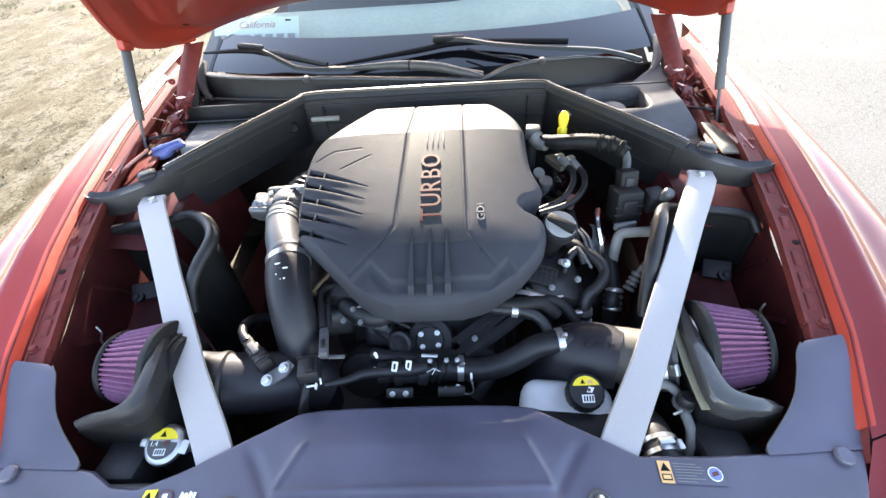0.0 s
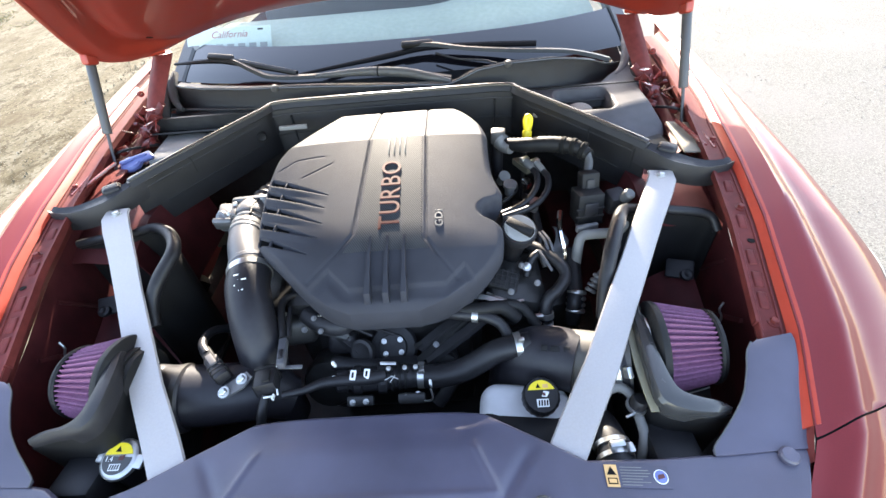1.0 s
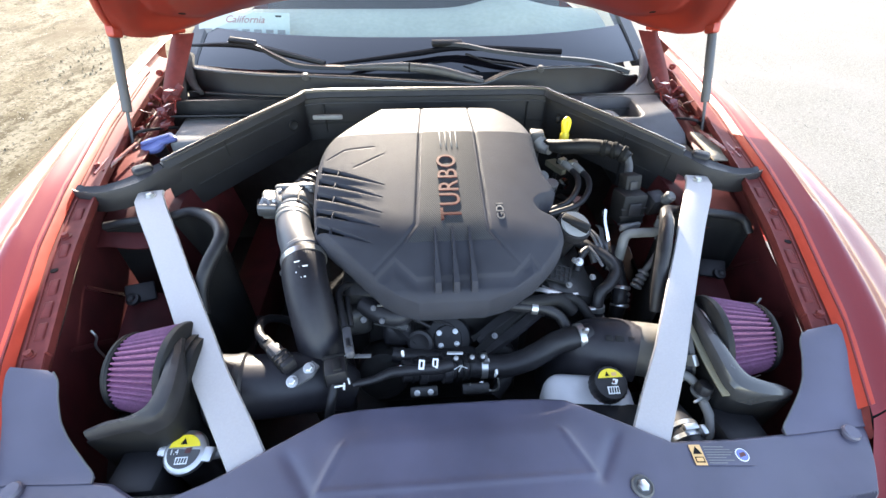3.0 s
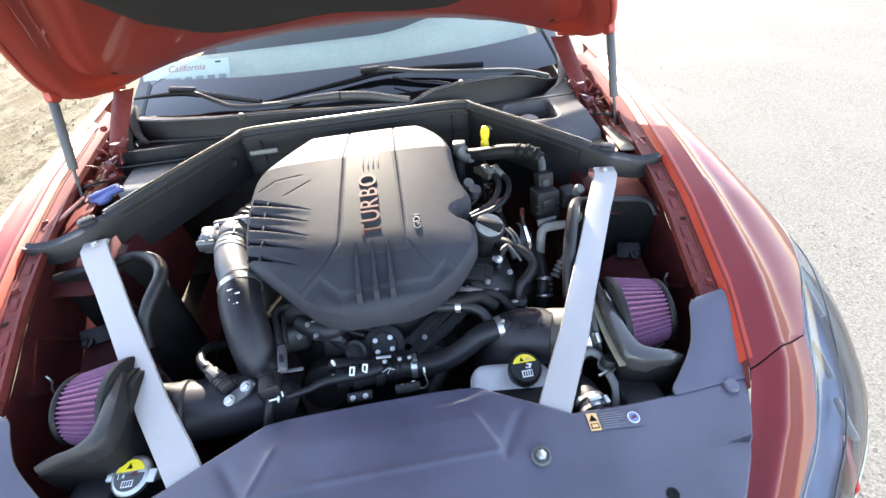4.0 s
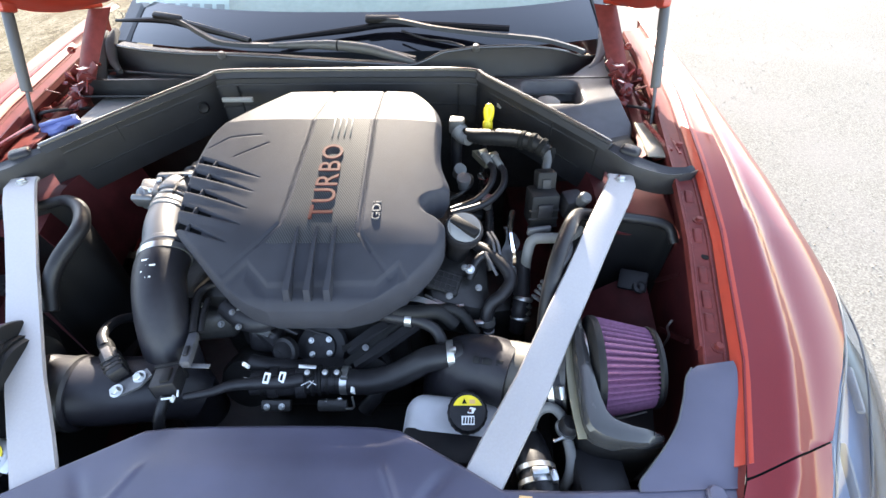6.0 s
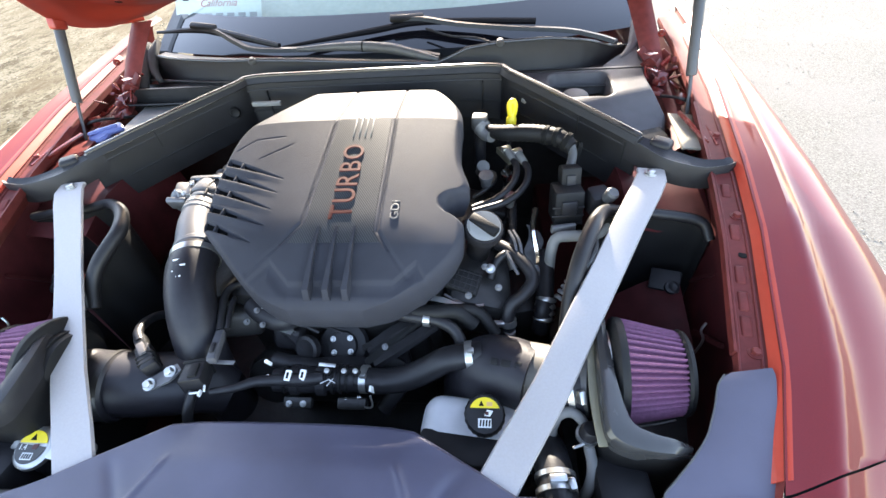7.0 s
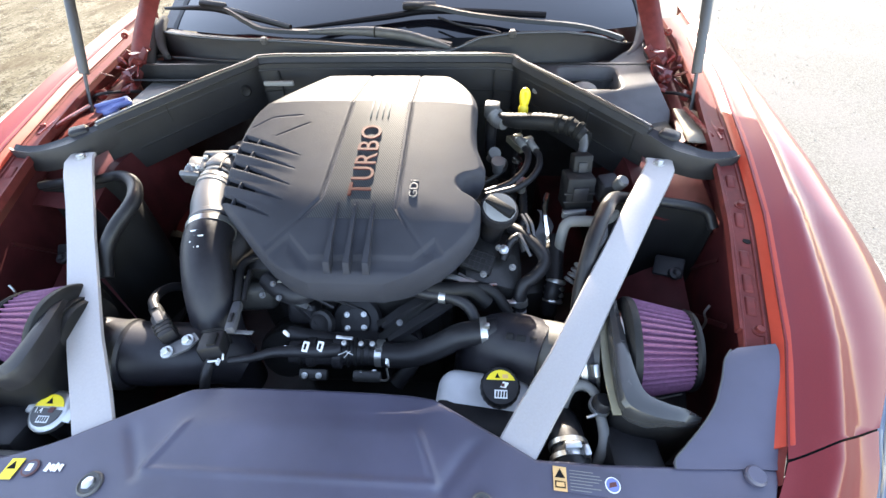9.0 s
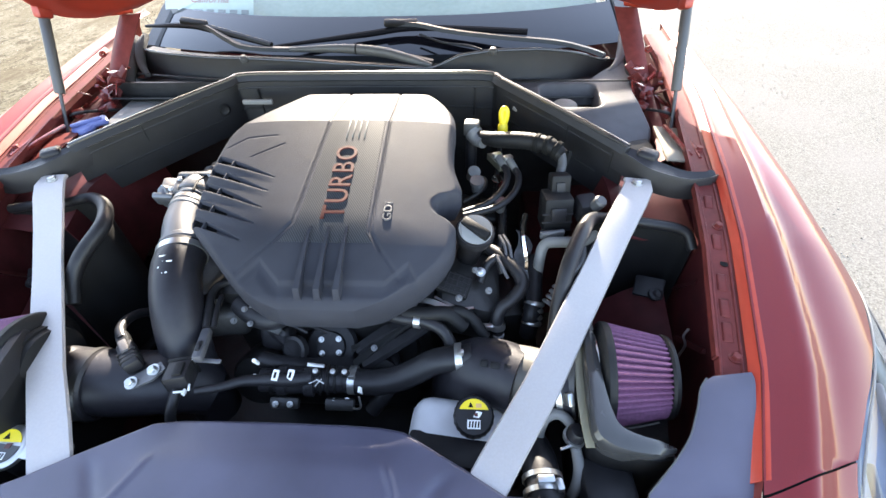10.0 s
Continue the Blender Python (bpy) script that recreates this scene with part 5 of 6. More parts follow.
left_pipe = thing("intake_pipe", (-0.35, 0.41, 0.6), "wide black intake pipe leading to the filter", "intake pipe", "intake pipes")
part("pipe", tube([(-0.185, 0.425, 0.70), (-0.235, 0.425, 0.735), (-0.33, 0.412, 0.752), (-0.40, 0.410, 0.766), (-0.440, 0.412, 0.785)], [0.04, 0.055, 0.057, 0.054, 0.050], 30, 8), SILICONE, left_pipe)
part("joint", lathe([(0.057, -0.03), (0.061, -0.026), (0.061, 0.026), (0.057, 0.03)], (-0.385, 0.404, 0.760), (-1, -0.08, 0.12), 36), SILICONE, left_pipe)
part("joint_band", lathe([(0.061, -0.006), (0.0625, -0.005), (0.0625, 0.005), (0.061, 0.006)], (-0.365, 0.406, 0.757), (-1, -0.08, 0.12), 36), DARK, left_pipe, "dark band round the joint")
maf = thing("airflow_sensor", (-0.27, 0.42, 0.79), "black airflow sensor plug bolted to the intake pipe", "sensor")
mm = pose(-0.289, 0.428, 0.812, -4, 0, 44)
part("plug", box((0.026, 0.060, 0.024), mm, 0.005), PLASTIC, maf)
part("plug_tip", box((0.020, 0.034, 0.020), mm @ pose(0, 0.044, 0.0), 0.004), BULK, maf)
part("latch", box((0.012, 0.030, 0.006), mm @ pose(0.0, 0.016, 0.014), 0.002), SATIN, maf)
for k in range(3):
    part("plug_rib", box((0.029, 0.003, 0.026), mm @ pose(0, -0.018 + 0.010 * k, 0.0), 0.001), BULK, maf)
part("flange", slab([(-0.232, 0.392), (-0.222, 0.412), (-0.236, 0.424), (-0.256, 0.408), (-0.274, 0.392), (-0.268, 0.374), (-0.252, 0.378)], 0.806, 0.004), ALU, maf)
for p in ((-0.239, 0.408, 0.806), (-0.263, 0.384, 0.806)):
    part("bolt", bolt(p, (0, -0.3, 1), 0.0075, 0.010), STEEL, maf)
part("cable", tube([(-0.322, 0.462, 0.813), (-0.340, 0.483, 0.811), (-0.349, 0.515, 0.800), (-0.342, 0.543, 0.782), (-0.318, 0.562, 0.750), (-0.30, 0.575, 0.70)], 0.0085, 12, 6), RUBBER, maf)

plug = thing("wiring_plug", (-0.19, 0.41, 0.77), "grey wiring connector with cables", "connector")
cm = pose(-0.194, 0.405, 0.800, -8, 0, 12)
part("plug_body", box((0.036, 0.044, 0.034), cm, 0.003), PLASTIC, plug)
part("plug_rim", box((0.040, 0.006, 0.038), cm @ pose(0, 0.018, 0), 0.0015), BULK, plug)
part("plug_lock", box((0.014, 0.026, 0.006), cm @ pose(0.004, -0.004, 0.018), 0.002), BULK, plug)
part("slot", box((0.003, 0.036, 0.030), cm @ pose(-0.0185, -0.002, 0.0), 0.0008), BLACK, plug)
tm = pose(-0.176, 0.455, 0.812, -6, 0, 12)
part("plug_tail", box((0.016, 0.066, 0.016), tm, 0.004), SATIN, plug)
part("tail_lock", box((0.008, 0.020, 0.005), tm @ pose(0.0, -0.010, 0.009), 0.0015), PLASTIC, plug)
part("bracket", box((0.052, 0.008, 0.002), pose(-0.160, 0.428, 0.806, 0, 0, -2), 0.0008), ALU, plug)
part("cable", tube([(-0.184, 0.488, 0.812), (-0.194, 0.525, 0.818), (-0.203, 0.565, 0.822), (-0.192, 0.588, 0.820), (-0.170, 0.60, 0.81)], 0.0075, 10, 6), RUBBER, plug)
part("cable", tube([(-0.172, 0.490, 0.812), (-0.180, 0.525, 0.816), (-0.186, 0.560, 0.815)], 0.005, 10, 6), RUBBER, plug)
part("cable", tube([(-0.195, 0.385, 0.79), (-0.203, 0.355, 0.765), (-0.215, 0.33, 0.70)], 0.0085, 10, 6), RUBBER, plug)
for p, sz, a in (((-0.186, 0.376, 0.797), (0.016, 0.003, 0.003), 8), ((-0.170, 0.383, 0.800), (0.003, 0.012, 0.003), 20), ((-0.178, 0.377, 0.794), (0.003, 0.010, 0.008), 0), ((-0.179, 0.427, 0.812), (0.010, 0.003, 0.004), 10)):
    part("cable_tie", box(sz, Matrix.Translation(p) @ pose(0, 0, 0, 0, 0, a), 0.0008), WHITE, plug)

hose2 = thing("coolant_hose", (0.15, 0.44, 0.6), "black coolant hose with a thermostat connector", "coolant hose")
part("rubber_hose", tube([(0.055, 0.440, 0.735), (0.11, 0.437, 0.733), (0.155, 0.441, 0.742), (0.19, 0.449, 0.758), (0.225, 0.458, 0.775), (0.285, 0.463, 0.785)], 0.0225, 20, 8), RUBBER, hose2)
for at, a, r in (((0.075, 0.440, 0.734), (1, -0.03, -0.02), 0.0228), ((0.262, 0.462, 0.783), (1, 0.08, 0.1), 0.0228)):
    clamp(at, a, r, 0.012, hose2)
    part("clamp_ear", box((0.012, 0.008, 0.012), Matrix.Translation(Vector(at) + Vector((0.002, -0.008, 0.027))), 0.002), STEEL, hose2)
tee = lathe([(0.018, 0.0), (0.020, 0.002), (0.020, 0.03), (0.026, 0.032), (0.026, 0.045), (0.023, 0.047), (0.023, 0.075), (0.029, 0.077), (0.029, 0.092), (0.023, 0.094), (0.023, 0.14)], (-0.082, 0.424, 0.755), (1, 0.11, -0.13), 26)
part("thermostat_tee", tee, PLASTIC, hose2, "black plastic thermostat housing")
for x, y, z in ((-0.045, 0.418, 0.783), (-0.020, 0.420, 0.782)):
    part("white_clip", box((0.011, 0.018, 0.004), pose(x, y, z, 25, 0, -8), 0.0015), WHITE, hose2)
    part("clip_hole", box((0.004, 0.010, 0.002), pose(x, y - 0.001, z + 0.002, 25, 0, -8), 0.0005), BLACK, hose2)
for x, y, z in ((-0.055, 0.395, 0.725), (-0.030, 0.396, 0.724), (0.045, 0.405, 0.722), (0.068, 0.407, 0.722)):
    part("bolt", bolt((x, y, z), (0, -0.6, 0.8), 0.0042, 0.005), STEEL, hose2)
for x in (-0.042, 0.056):
    part("foot", box((0.052, 0.020, 0.014), pose(x, 0.402, 0.718, 35, 0, 0), 0.004), DARK, hose2)
part("side_hose", tube([(-0.165, 0.383, 0.788), (-0.13, 0.392, 0.785), (-0.10, 0.408, 0.778), (-0.06, 0.415, 0.772), (-0.02, 0.418, 0.770), (0.01, 0.425, 0.765)], [0.006, 0.007, 0.009, 0.010, 0.012, 0.012], 12, 6), RUBBER, hose2)
part("white_clip", box((0.006, 0.010, 0.026), pose(-0.083, 0.420, 0.766, 15, 0, 0), 0.0015), WHITE, hose2)
part("white_clip", box((0.005, 0.006, 0.022), pose(-0.078, 0.432, 0.800, 15, 0, 0), 0.0015), WHITE, hose2)
for k, (x, r) in enumerate(((-0.062, 0.0225), (-0.050, 0.0235), (0.008, 0.0245), (0.020, 0.0265), (0.032, 0.0265), (0.044, 0.025))):
    part("collar", lathe([(r - 0.003, -0.003), (r, -0.002), (r, 0.002), (r - 0.003, 0.003)], (x, 0.424 + 0.11 * (x + 0.082), 0.755 - 0.13 * (x + 0.082)), (1, 0.11, -0.13), 26), BULK, hose2)
for x, y, z, a in ((0.020, 0.412, 0.777, 30), (0.031, 0.413, 0.776, -25), (0.026, 0.414, 0.770, 60)):
    part("spring_wire", box((0.016, 0.0016, 0.0016), pose(x, y, z, 25, 0, a), 0.0004), STEEL, hose2)
for x in (0.019, 0.049, 0.069):
    part("lug", lathe([(0.0065, 0), (0.0065, 0.010), (0.0045, 0.012), (0.0, 0.012)], (x, 0.434, 0.768), (0, -0.3, 0.95), 14), BULK, hose2)
    part("lug_screw", bolt((x, 0.4305, 0.7795), (0, -0.3, 0.95), 0.0034, 0.004), STEEL, hose2)
part("top_bracket", box((0.030, 0.006, 0.004), pose(0.018, 0.440, 0.781, 20, 0, -4), 0.001), STEEL, hose2)
part("clamp_tail", box((0.004, 0.010, 0.036), pose(0.094, 0.416, 0.742, 20, 0, 0), 0.0012), WHITE, hose2)
part("bracket_wire", tube([(0.095, 0.400, 0.752), (0.097, 0.392, 0.735), (0.090, 0.393, 0.722), (0.076, 0.396, 0.718)], 0.0018, 6, 5), STEEL, hose2)
part("small_hose", tube([(0.10, 0.55, 0.795), (0.15, 0.532, 0.797), (0.20, 0.524, 0.797), (0.235, 0.510, 0.785), (0.250, 0.485, 0.76), (0.25, 0.47, 0.70)], 0.011, 14, 6), RUBBER, hose2)
clamp((0.186, 0.526, 0.797), (1, -0.15, 0), 0.0115, 0.012, hose2)

right_pipe = thing("intake_pipe", (0.35, 0.44, 0.6), "wide intake pipe with a black silicone elbow", "intake pipe", "intake pipes")
part("silicone_elbow", tube([(0.255, 0.475, 0.60), (0.268, 0.470, 0.69), (0.292, 0.460, 0.742), (0.330, 0.448, 0.758), (0.367, 0.430, 0.764)], [0.050, 0.055, 0.058, 0.058, 0.056], 32, 8), SILICONE, right_pipe)
part("alloy_pipe", tube([(0.340, 0.446, 0.762), (0.375, 0.438, 0.766), (0.41, 0.426, 0.772), (0.455, 0.414, 0.785)], 0.0515, 32, 6), CREAM, right_pipe, "bare alloy intake pipe")
clamp((0.428, 0.418, 0.777), (1, -0.11, 0.28), 0.0510, 0.009, right_pipe)
part("pipe_sleeve", lathe([(0.0500, -0.028), (0.0518, -0.026), (0.0518, 0.016), (0.0500, 0.018)], (0.428, 0.418, 0.777), (1, -0.11, 0.28), 40), SILICONE, right_pipe, "black silicone sleeve on the pipe end")
part("clamp_screw", box((0.010, 0.020, 0.030), pose(0.428, 0.378, 0.812, 35, 0, 10), 0.003), STEEL, right_pipe)
for x0, w in ((0.303, 0.012), (0.321, 0.016), (0.340, 0.012)):
    part("raised_mark", box((w, 0.011, 0.003), pose(x0, 0.455 - 0.25 * (x0 - 0.303) - 0.020, 0.811 + 0.10 * (x0 - 0.303), 20, -6, -14), 0.0012), BULK, right_pipe)

# breather and heater hoses beside the engine
side = thing("heater_hose", (0.36, 0.60, 0.7), "curved black heater hose with a steel clamp", "hose")
part("rubber_hose", tube([(0.318, 0.690, 0.825), (0.340, 0.665, 0.828), (0.368, 0.630, 0.825), (0.378, 0.602, 0.815), (0.360, 0.578, 0.802), (0.340, 0.566, 0.790), (0.332, 0.552, 0.770), (0.335, 0.535, 0.735)], 0.0125, 16, 8), RUBBER, side)
clamp((0.333, 0.547, 0.760), (0.1, -0.35, -0.9), 0.0130, 0.012, side)
part("clamp_ear", box((0.020, 0.010, 0.012), pose(0.315, 0.540, 0.764), 0.002), STEEL, side)
part("spigot", lathe([(0.011, 0), (0.011, 0.05)], (0.335, 0.535, 0.70), (0, 0, 1), 16), ALU, side)

ac = thing("air_conditioning_line", (0.45, 0.68, 0.75), "grey metal air conditioning line with crimped ends", "pipe")
part("thick_pipe", tube([(0.530, 0.735, 0.850), (0.520, 0.705, 0.848), (0.495, 0.690, 0.845), (0.460, 0.692, 0.842), (0.430, 0.690, 0.838), (0.420, 0.675, 0.815), (0.420, 0.665, 0.76)], 0.0110, 16, 8), PALE, ac)
part("thin_pipe", tube([(0.505, 0.700, 0.835), (0.500, 0.665, 0.828), (0.478, 0.635, 0.815), (0.455, 0.615, 0.80), (0.440, 0.600, 0.785)], 0.0065, 12, 8), ALU, ac)
for k in range(4):
    part("crimp", lathe([(0.0105, -0.004), (0.0125, -0.001), (0.0125, 0.002), (0.0105, 0.004)], (0.450 - 0.006 * k, 0.610 - 0.006 * k, 0.796 - 0.007 * k), (-0.55, -0.55, -0.62), 16), ALU, ac)
part("black_line", tube([(0.415, 0.70, 0.79), (0.412, 0.66, 0.775), (0.408, 0.62, 0.76), (0.402, 0.585, 0.745), (0.398, 0.57, 0.70)], 0.017, 16, 8), RUBBER, ac)
for k in range(4):
    part("crimp", lathe([(0.018, -0.005), (0.0205, -0.001), (0.0205, 0.002), (0.018, 0.005)], (0.409 - 0.002 * k, 0.605 - 0.009 * k, 0.756 - 0.009 * k), (-0.15, -0.7, -0.7), 20), STEEL, ac)
part("valve", box((0.042, 0.040, 0.050), pose(0.515, 0.765, 0.872, 10, 0, 15), 0.008), PLASTIC, ac)
part("valve_cap", lathe([(0.012, 0), (0.013, 0.02), (0.010, 0.024), (0.0, 0.024)], (0.528, 0.748, 0.888), (0.3, -0.3, 0.9), 18), GREYP, ac)
part("valve_stem", lathe([(0.007, 0), (0.007, 0.022), (0.0, 0.022)], (0.500, 0.700, 0.855), (0, -0.1, 1), 12), ALU, ac)
part("shiny_bracket", sweep([(0.392, 0.745, 0.87), (0.386, 0.720, 0.855), (0.388, 0.695, 0.835), (0.395, 0.675, 0.80), (0.392, 0.66, 0.76)], [(-0.006, -0.003), (0.006, -0.003), (0.003, 0.004), (-0.003, 0.004)], 6), CHROME, ac, "shiny pressed metal bracket")

coil = thing("purge_valve", (0.46, 0.76, 0.8), "black purge valve with a ribbed wiring loom", "valve")
part("valve_body", box((0.058, 0.060, 0.075), pose(0.455, 0.765, 0.865, -12, 0, 4), 0.006), BULK, coil)
for dz in (-0.018, 0.0, 0.018):
    part("rib", box((0.062, 0.004, 0.004), pose(0.455, 0.7335 + 0.2 * dz, 0.858 + dz, -12, 0, 4), 0.001), PLASTIC, coil)
part("latch", box((0.030, 0.008, 0.030), pose(0.456, 0.735, 0.876, -12, 0, 4), 0.003), PLASTIC, coil)
part("valve_plug", box((0.040, 0.036, 0.045), pose(0.462, 0.800, 0.905, -20, 0, 4), 0.005), BULK, coil)
part("plug_latch", box((0.018, 0.006, 0.024), pose(0.462, 0.781, 0.908, -20, 0, 4), 0.002), PLASTIC, coil)
part("bracket", box((0.050, 0.010, 0.016), pose(0.445, 0.712, 0.845, 0, 0, 10), 0.003), ALU, coil)
part("loom", tube([(0.300, 0.975, 0.915), (0.335, 0.945, 0.925), (0.375, 0.925, 0.935), (0.415, 0.905, 0.942), (0.450, 0.880, 0.945), (0.472, 0.858, 0.935)], [0.013, 0.017, 0.018, 0.018, 0.017, 0.015], 16, 8, ribs=0.0012, rib_step=2), BULK, coil, "corrugated black wiring loom")
part("loom_end", tube([(0.470, 0.862, 0.938), (0.472, 0.845, 0.925), (0.466, 0.825, 0.912), (0.463, 0.812, 0.905)], 0.0095, 12, 6), GREYP, coil)
for at, a in (((0.425, 0.898, 0.943), (0.8, -0.55, 0.1)), ((0.445, 0.884, 0.945), (0.8, -0.6, 0.1)), ((0.462, 0.870, 0.942), (0.8, -0.6, -0.2))):
    part("tape", lathe([(0.0180, -0.006), (0.0205, -0.004), (0.0205, 0.004), (0.0180, 0.006)], at, a, 18), BLACK, coil)
sens = thing("sensor_plug", (0.29, 0.98, 0.85), "grey sensor plug with a braided metal sleeve", "sensor")
part("plug_body", box((0.036, 0.030, 0.034), pose(0.282, 1.000, 0.925, 0, 0, -8), 0.005), GREYP, sens)
part("braid", tube([(0.288, 0.990, 0.915), (0.296, 0.975, 0.910), (0.310, 0.955, 0.912)], [0.020, 0.017, 0.013], 20, 8, ribs=0.0015), ALU, sens, "braided metal sleeve")
part("stem", lathe([(0.014, -0.10), (0.014, 0.0)], (0.282, 1.000, 0.91), (0, 0, 1), 14), PLASTIC, sens)
fuel = thing("fuel_line", (0.34, 0.88, 0.8), "pair of black fuel lines with silver quick couplings", "hose")
for dx, dy in ((0.0, 0.0), (0.024, -0.012)):
    part("rubber_line", tube([(0.352 + dx, 0.905 + dy, 0.885), (0.362 + dx, 0.872 + dy, 0.882), (0.352 + dx, 0.830 + dy, 0.872), (0.318 + dx * 0.8, 0.790 + dy, 0.862), (0.265, 0.765 + dy, 0.855)], 0.0075, 12, 8), RUBBER, fuel)
    part("coupling", tube([(0.345 + dx, 0.930 + dy, 0.885), (0.350 + dx, 0.912 + dy, 0.886), (0.356 + dx, 0.895 + dy, 0.885)], [0.010, 0.009, 0.008], 12, 4), PALE, fuel, "silver quick coupling")
    part("clip", box((0.022, 0.016, 0.012), pose(0.342 + dx, 0.936 + dy, 0.889, 0, 0, 25), 0.003), STEEL, fuel)
part("block", slab([(0.322, 1.005), (0.352, 1.012), (0.366, 0.955), (0.352, 0.948), (0.340, 0.968)], 0.852, 0.016), TAN, fuel, "tan cast block")
part("union", lathe([(0.011, 0.0), (0.011, 0.022), (0.015, 0.024), (0.015, 0.034), (0.010, 0.036), (0.0, 0.036)], (0.281, 0.925, 0.835), (0.25, -0.5, 0.8), 18), PALE, fuel)
part("union", lathe([(0.009, 0.0), (0.009, 0.014), (0.013, 0.015), (0.013, 0.022), (0.0, 0.023)], (0.342, 0.897, 0.832), (0, -0.2, 1), 16), CHROME, fuel)
part("spill_line", tube([(0.300, 0.935, 0.83), (0.315, 0.905, 0.842), (0.312, 0.868, 0.846), (0.290, 0.845, 0.84), (0.265, 0.835, 0.83)], 0.005, 10, 6), DARK, fuel)
part("union", lathe([(0.012, 0.0), (0.012, 0.02), (0.016, 0.022), (0.016, 0.032), (0.0, 0.033)], (0.295, 0.86, 0.845), (0, -0.2, 1), 16), ALU, fuel)
part("union", lathe([(0.010, 0.0), (0.010, 0.02), (0.013, 0.022), (0.013, 0.030), (0.0, 0.031)], (0.345, 0.80, 0.835), (0, -0.2, 1), 16), STEEL, fuel)

# ---- dark engine front: pulley plate, brackets, hoses ----
front = thing("engine", (0.0, 0.55, 0.6), "dark engine front with a bolted pulley plate and brackets", "engine")
pm2 = Matrix.Translation((0.012, 0.525, 0.708)) @ pose(0, 0, 0, 38, 0, 0)
b = lathe([(0.0, 0.0), (0.050, 0.0), (0.052, 0.006), (0.046, 0.012), (0.030, 0.012), (0.028, 0.018), (0.0, 0.018)][1:], (0, 0, 0), (0, 0, 1), 36)
bmesh.ops.transform(b, matrix=pm2, verts=b.verts)
part("pulley_plate", b, PLASTIC, front)
for dx, dy in ((-0.018, 0.014), (0.016, 0.016), (-0.015, -0.012), (0.018, -0.010)):
    p = pm2 @ Vector((dx, dy, 0.018))
    part("bolt", bolt(p, (0, -0.62, 0.79), 0.0042, 0.006), STEEL, front)
part("timing_cover", box((0.34, 0.05, 0.28), pose(0.01, 0.555, 0.62, -12, 0, 0), 0.02), DARK, front)
part("brace", sweep([(0.07, 0.50, 0.735), (0.12, 0.525, 0.76), (0.17, 0.545, 0.775)], [(-0.012, -0.006), (0.012, -0.006), (0.009, 0.006), (-0.009, 0.006)], 4), PLASTIC, front)
part("brace", sweep([(-0.05, 0.50, 0.735), (-0.09, 0.525, 0.76), (-0.13, 0.55, 0.78)], [(-0.012, -0.006), (0.012, -0.006), (0.009, 0.006), (-0.009, 0.006)], 4), PLASTIC, front)
part("cross_pipe", tube([(-0.10, 0.47, 0.745), (-0.06, 0.465, 0.74), (-0.01, 0.47, 0.725), (0.05, 0.48, 0.71)], 0.015, 14, 6), RUBBER, front)
part("cross_pipe", tube([(-0.16, 0.56, 0.79), (-0.12, 0.535, 0.788), (-0.085, 0.53, 0.785), (-0.06, 0.545, 0.79)], 0.020, 16, 6), PLASTIC, front)
part("cross_pipe", tube([(0.10, 0.42, 0.66), (0.13, 0.45, 0.69), (0.135, 0.49, 0.70), (0.12, 0.53, 0.70)], 0.016, 14, 6), RUBBER, front)
part("bright_edge", box((0.06, 0.004, 0.004), pose(-0.10, 0.545, 0.800, 0, 18, 10), 0.001), STEEL, front)
part("cam_cover", box((0.13, 0.36, 0.10), pose(0.27, 0.74, 0.745, 0, 18, 0), 0.02), DARK, front)
part("cam_cover", box((0.13, 0.36, 0.10), pose(-0.23, 0.76, 0.745, 0, -18, 0), 0.02), DARK, front)
for x, y, z in ((-0.135, 0.535, 0.808), (-0.118, 0.51, 0.798)):
    part("bolt", bolt((x, y, z), (0, -0.4, 0.9), 0.0042, 0.006), ALU, front)
gm = pose(0.250, 0.603, 0.812, 18, 12, -14)
part("vent_grid", box((0.062, 0.046, 0.016), gm, 0.004), BULK, front, "black plastic grille")
for i in range(6):
    part("grid_rib", box((0.0016, 0.042, 0.002), gm @ pose(-0.025 + 0.010 * i, 0, 0.009), 0.0004), PLASTIC, front)
for j in range(4):
    part("grid_rib", box((0.058, 0.0016, 0.002), gm @ pose(0, -0.017 + 0.0113 * j, 0.0088), 0.0004), PLASTIC, front)
part("harness", tube([(0.30, 0.62, 0.80), (0.315, 0.645, 0.825), (0.335, 0.655, 0.83), (0.345, 0.635, 0.81)], 0.008, 10, 6, ribs=0.001), RUBBER, front)
part("harness", tube([(0.20, 0.52, 0.79), (0.24, 0.545, 0.80), (0.28, 0.545, 0.79), (0.31, 0.52, 0.76)], 0.010, 12, 6, ribs=0.001), BULK, front)
part("engine_mount", box((0.10, 0.12, 0.12), pose(0.36, 0.66, 0.66, 0, 0, 10), 0.015), DARK, front)
part("coolant_elbow", tube([(0.16, 0.54, 0.80), (0.20, 0.535, 0.805), (0.24, 0.54, 0.80), (0.27, 0.53, 0.775)], 0.014, 14, 6), BULK, front)

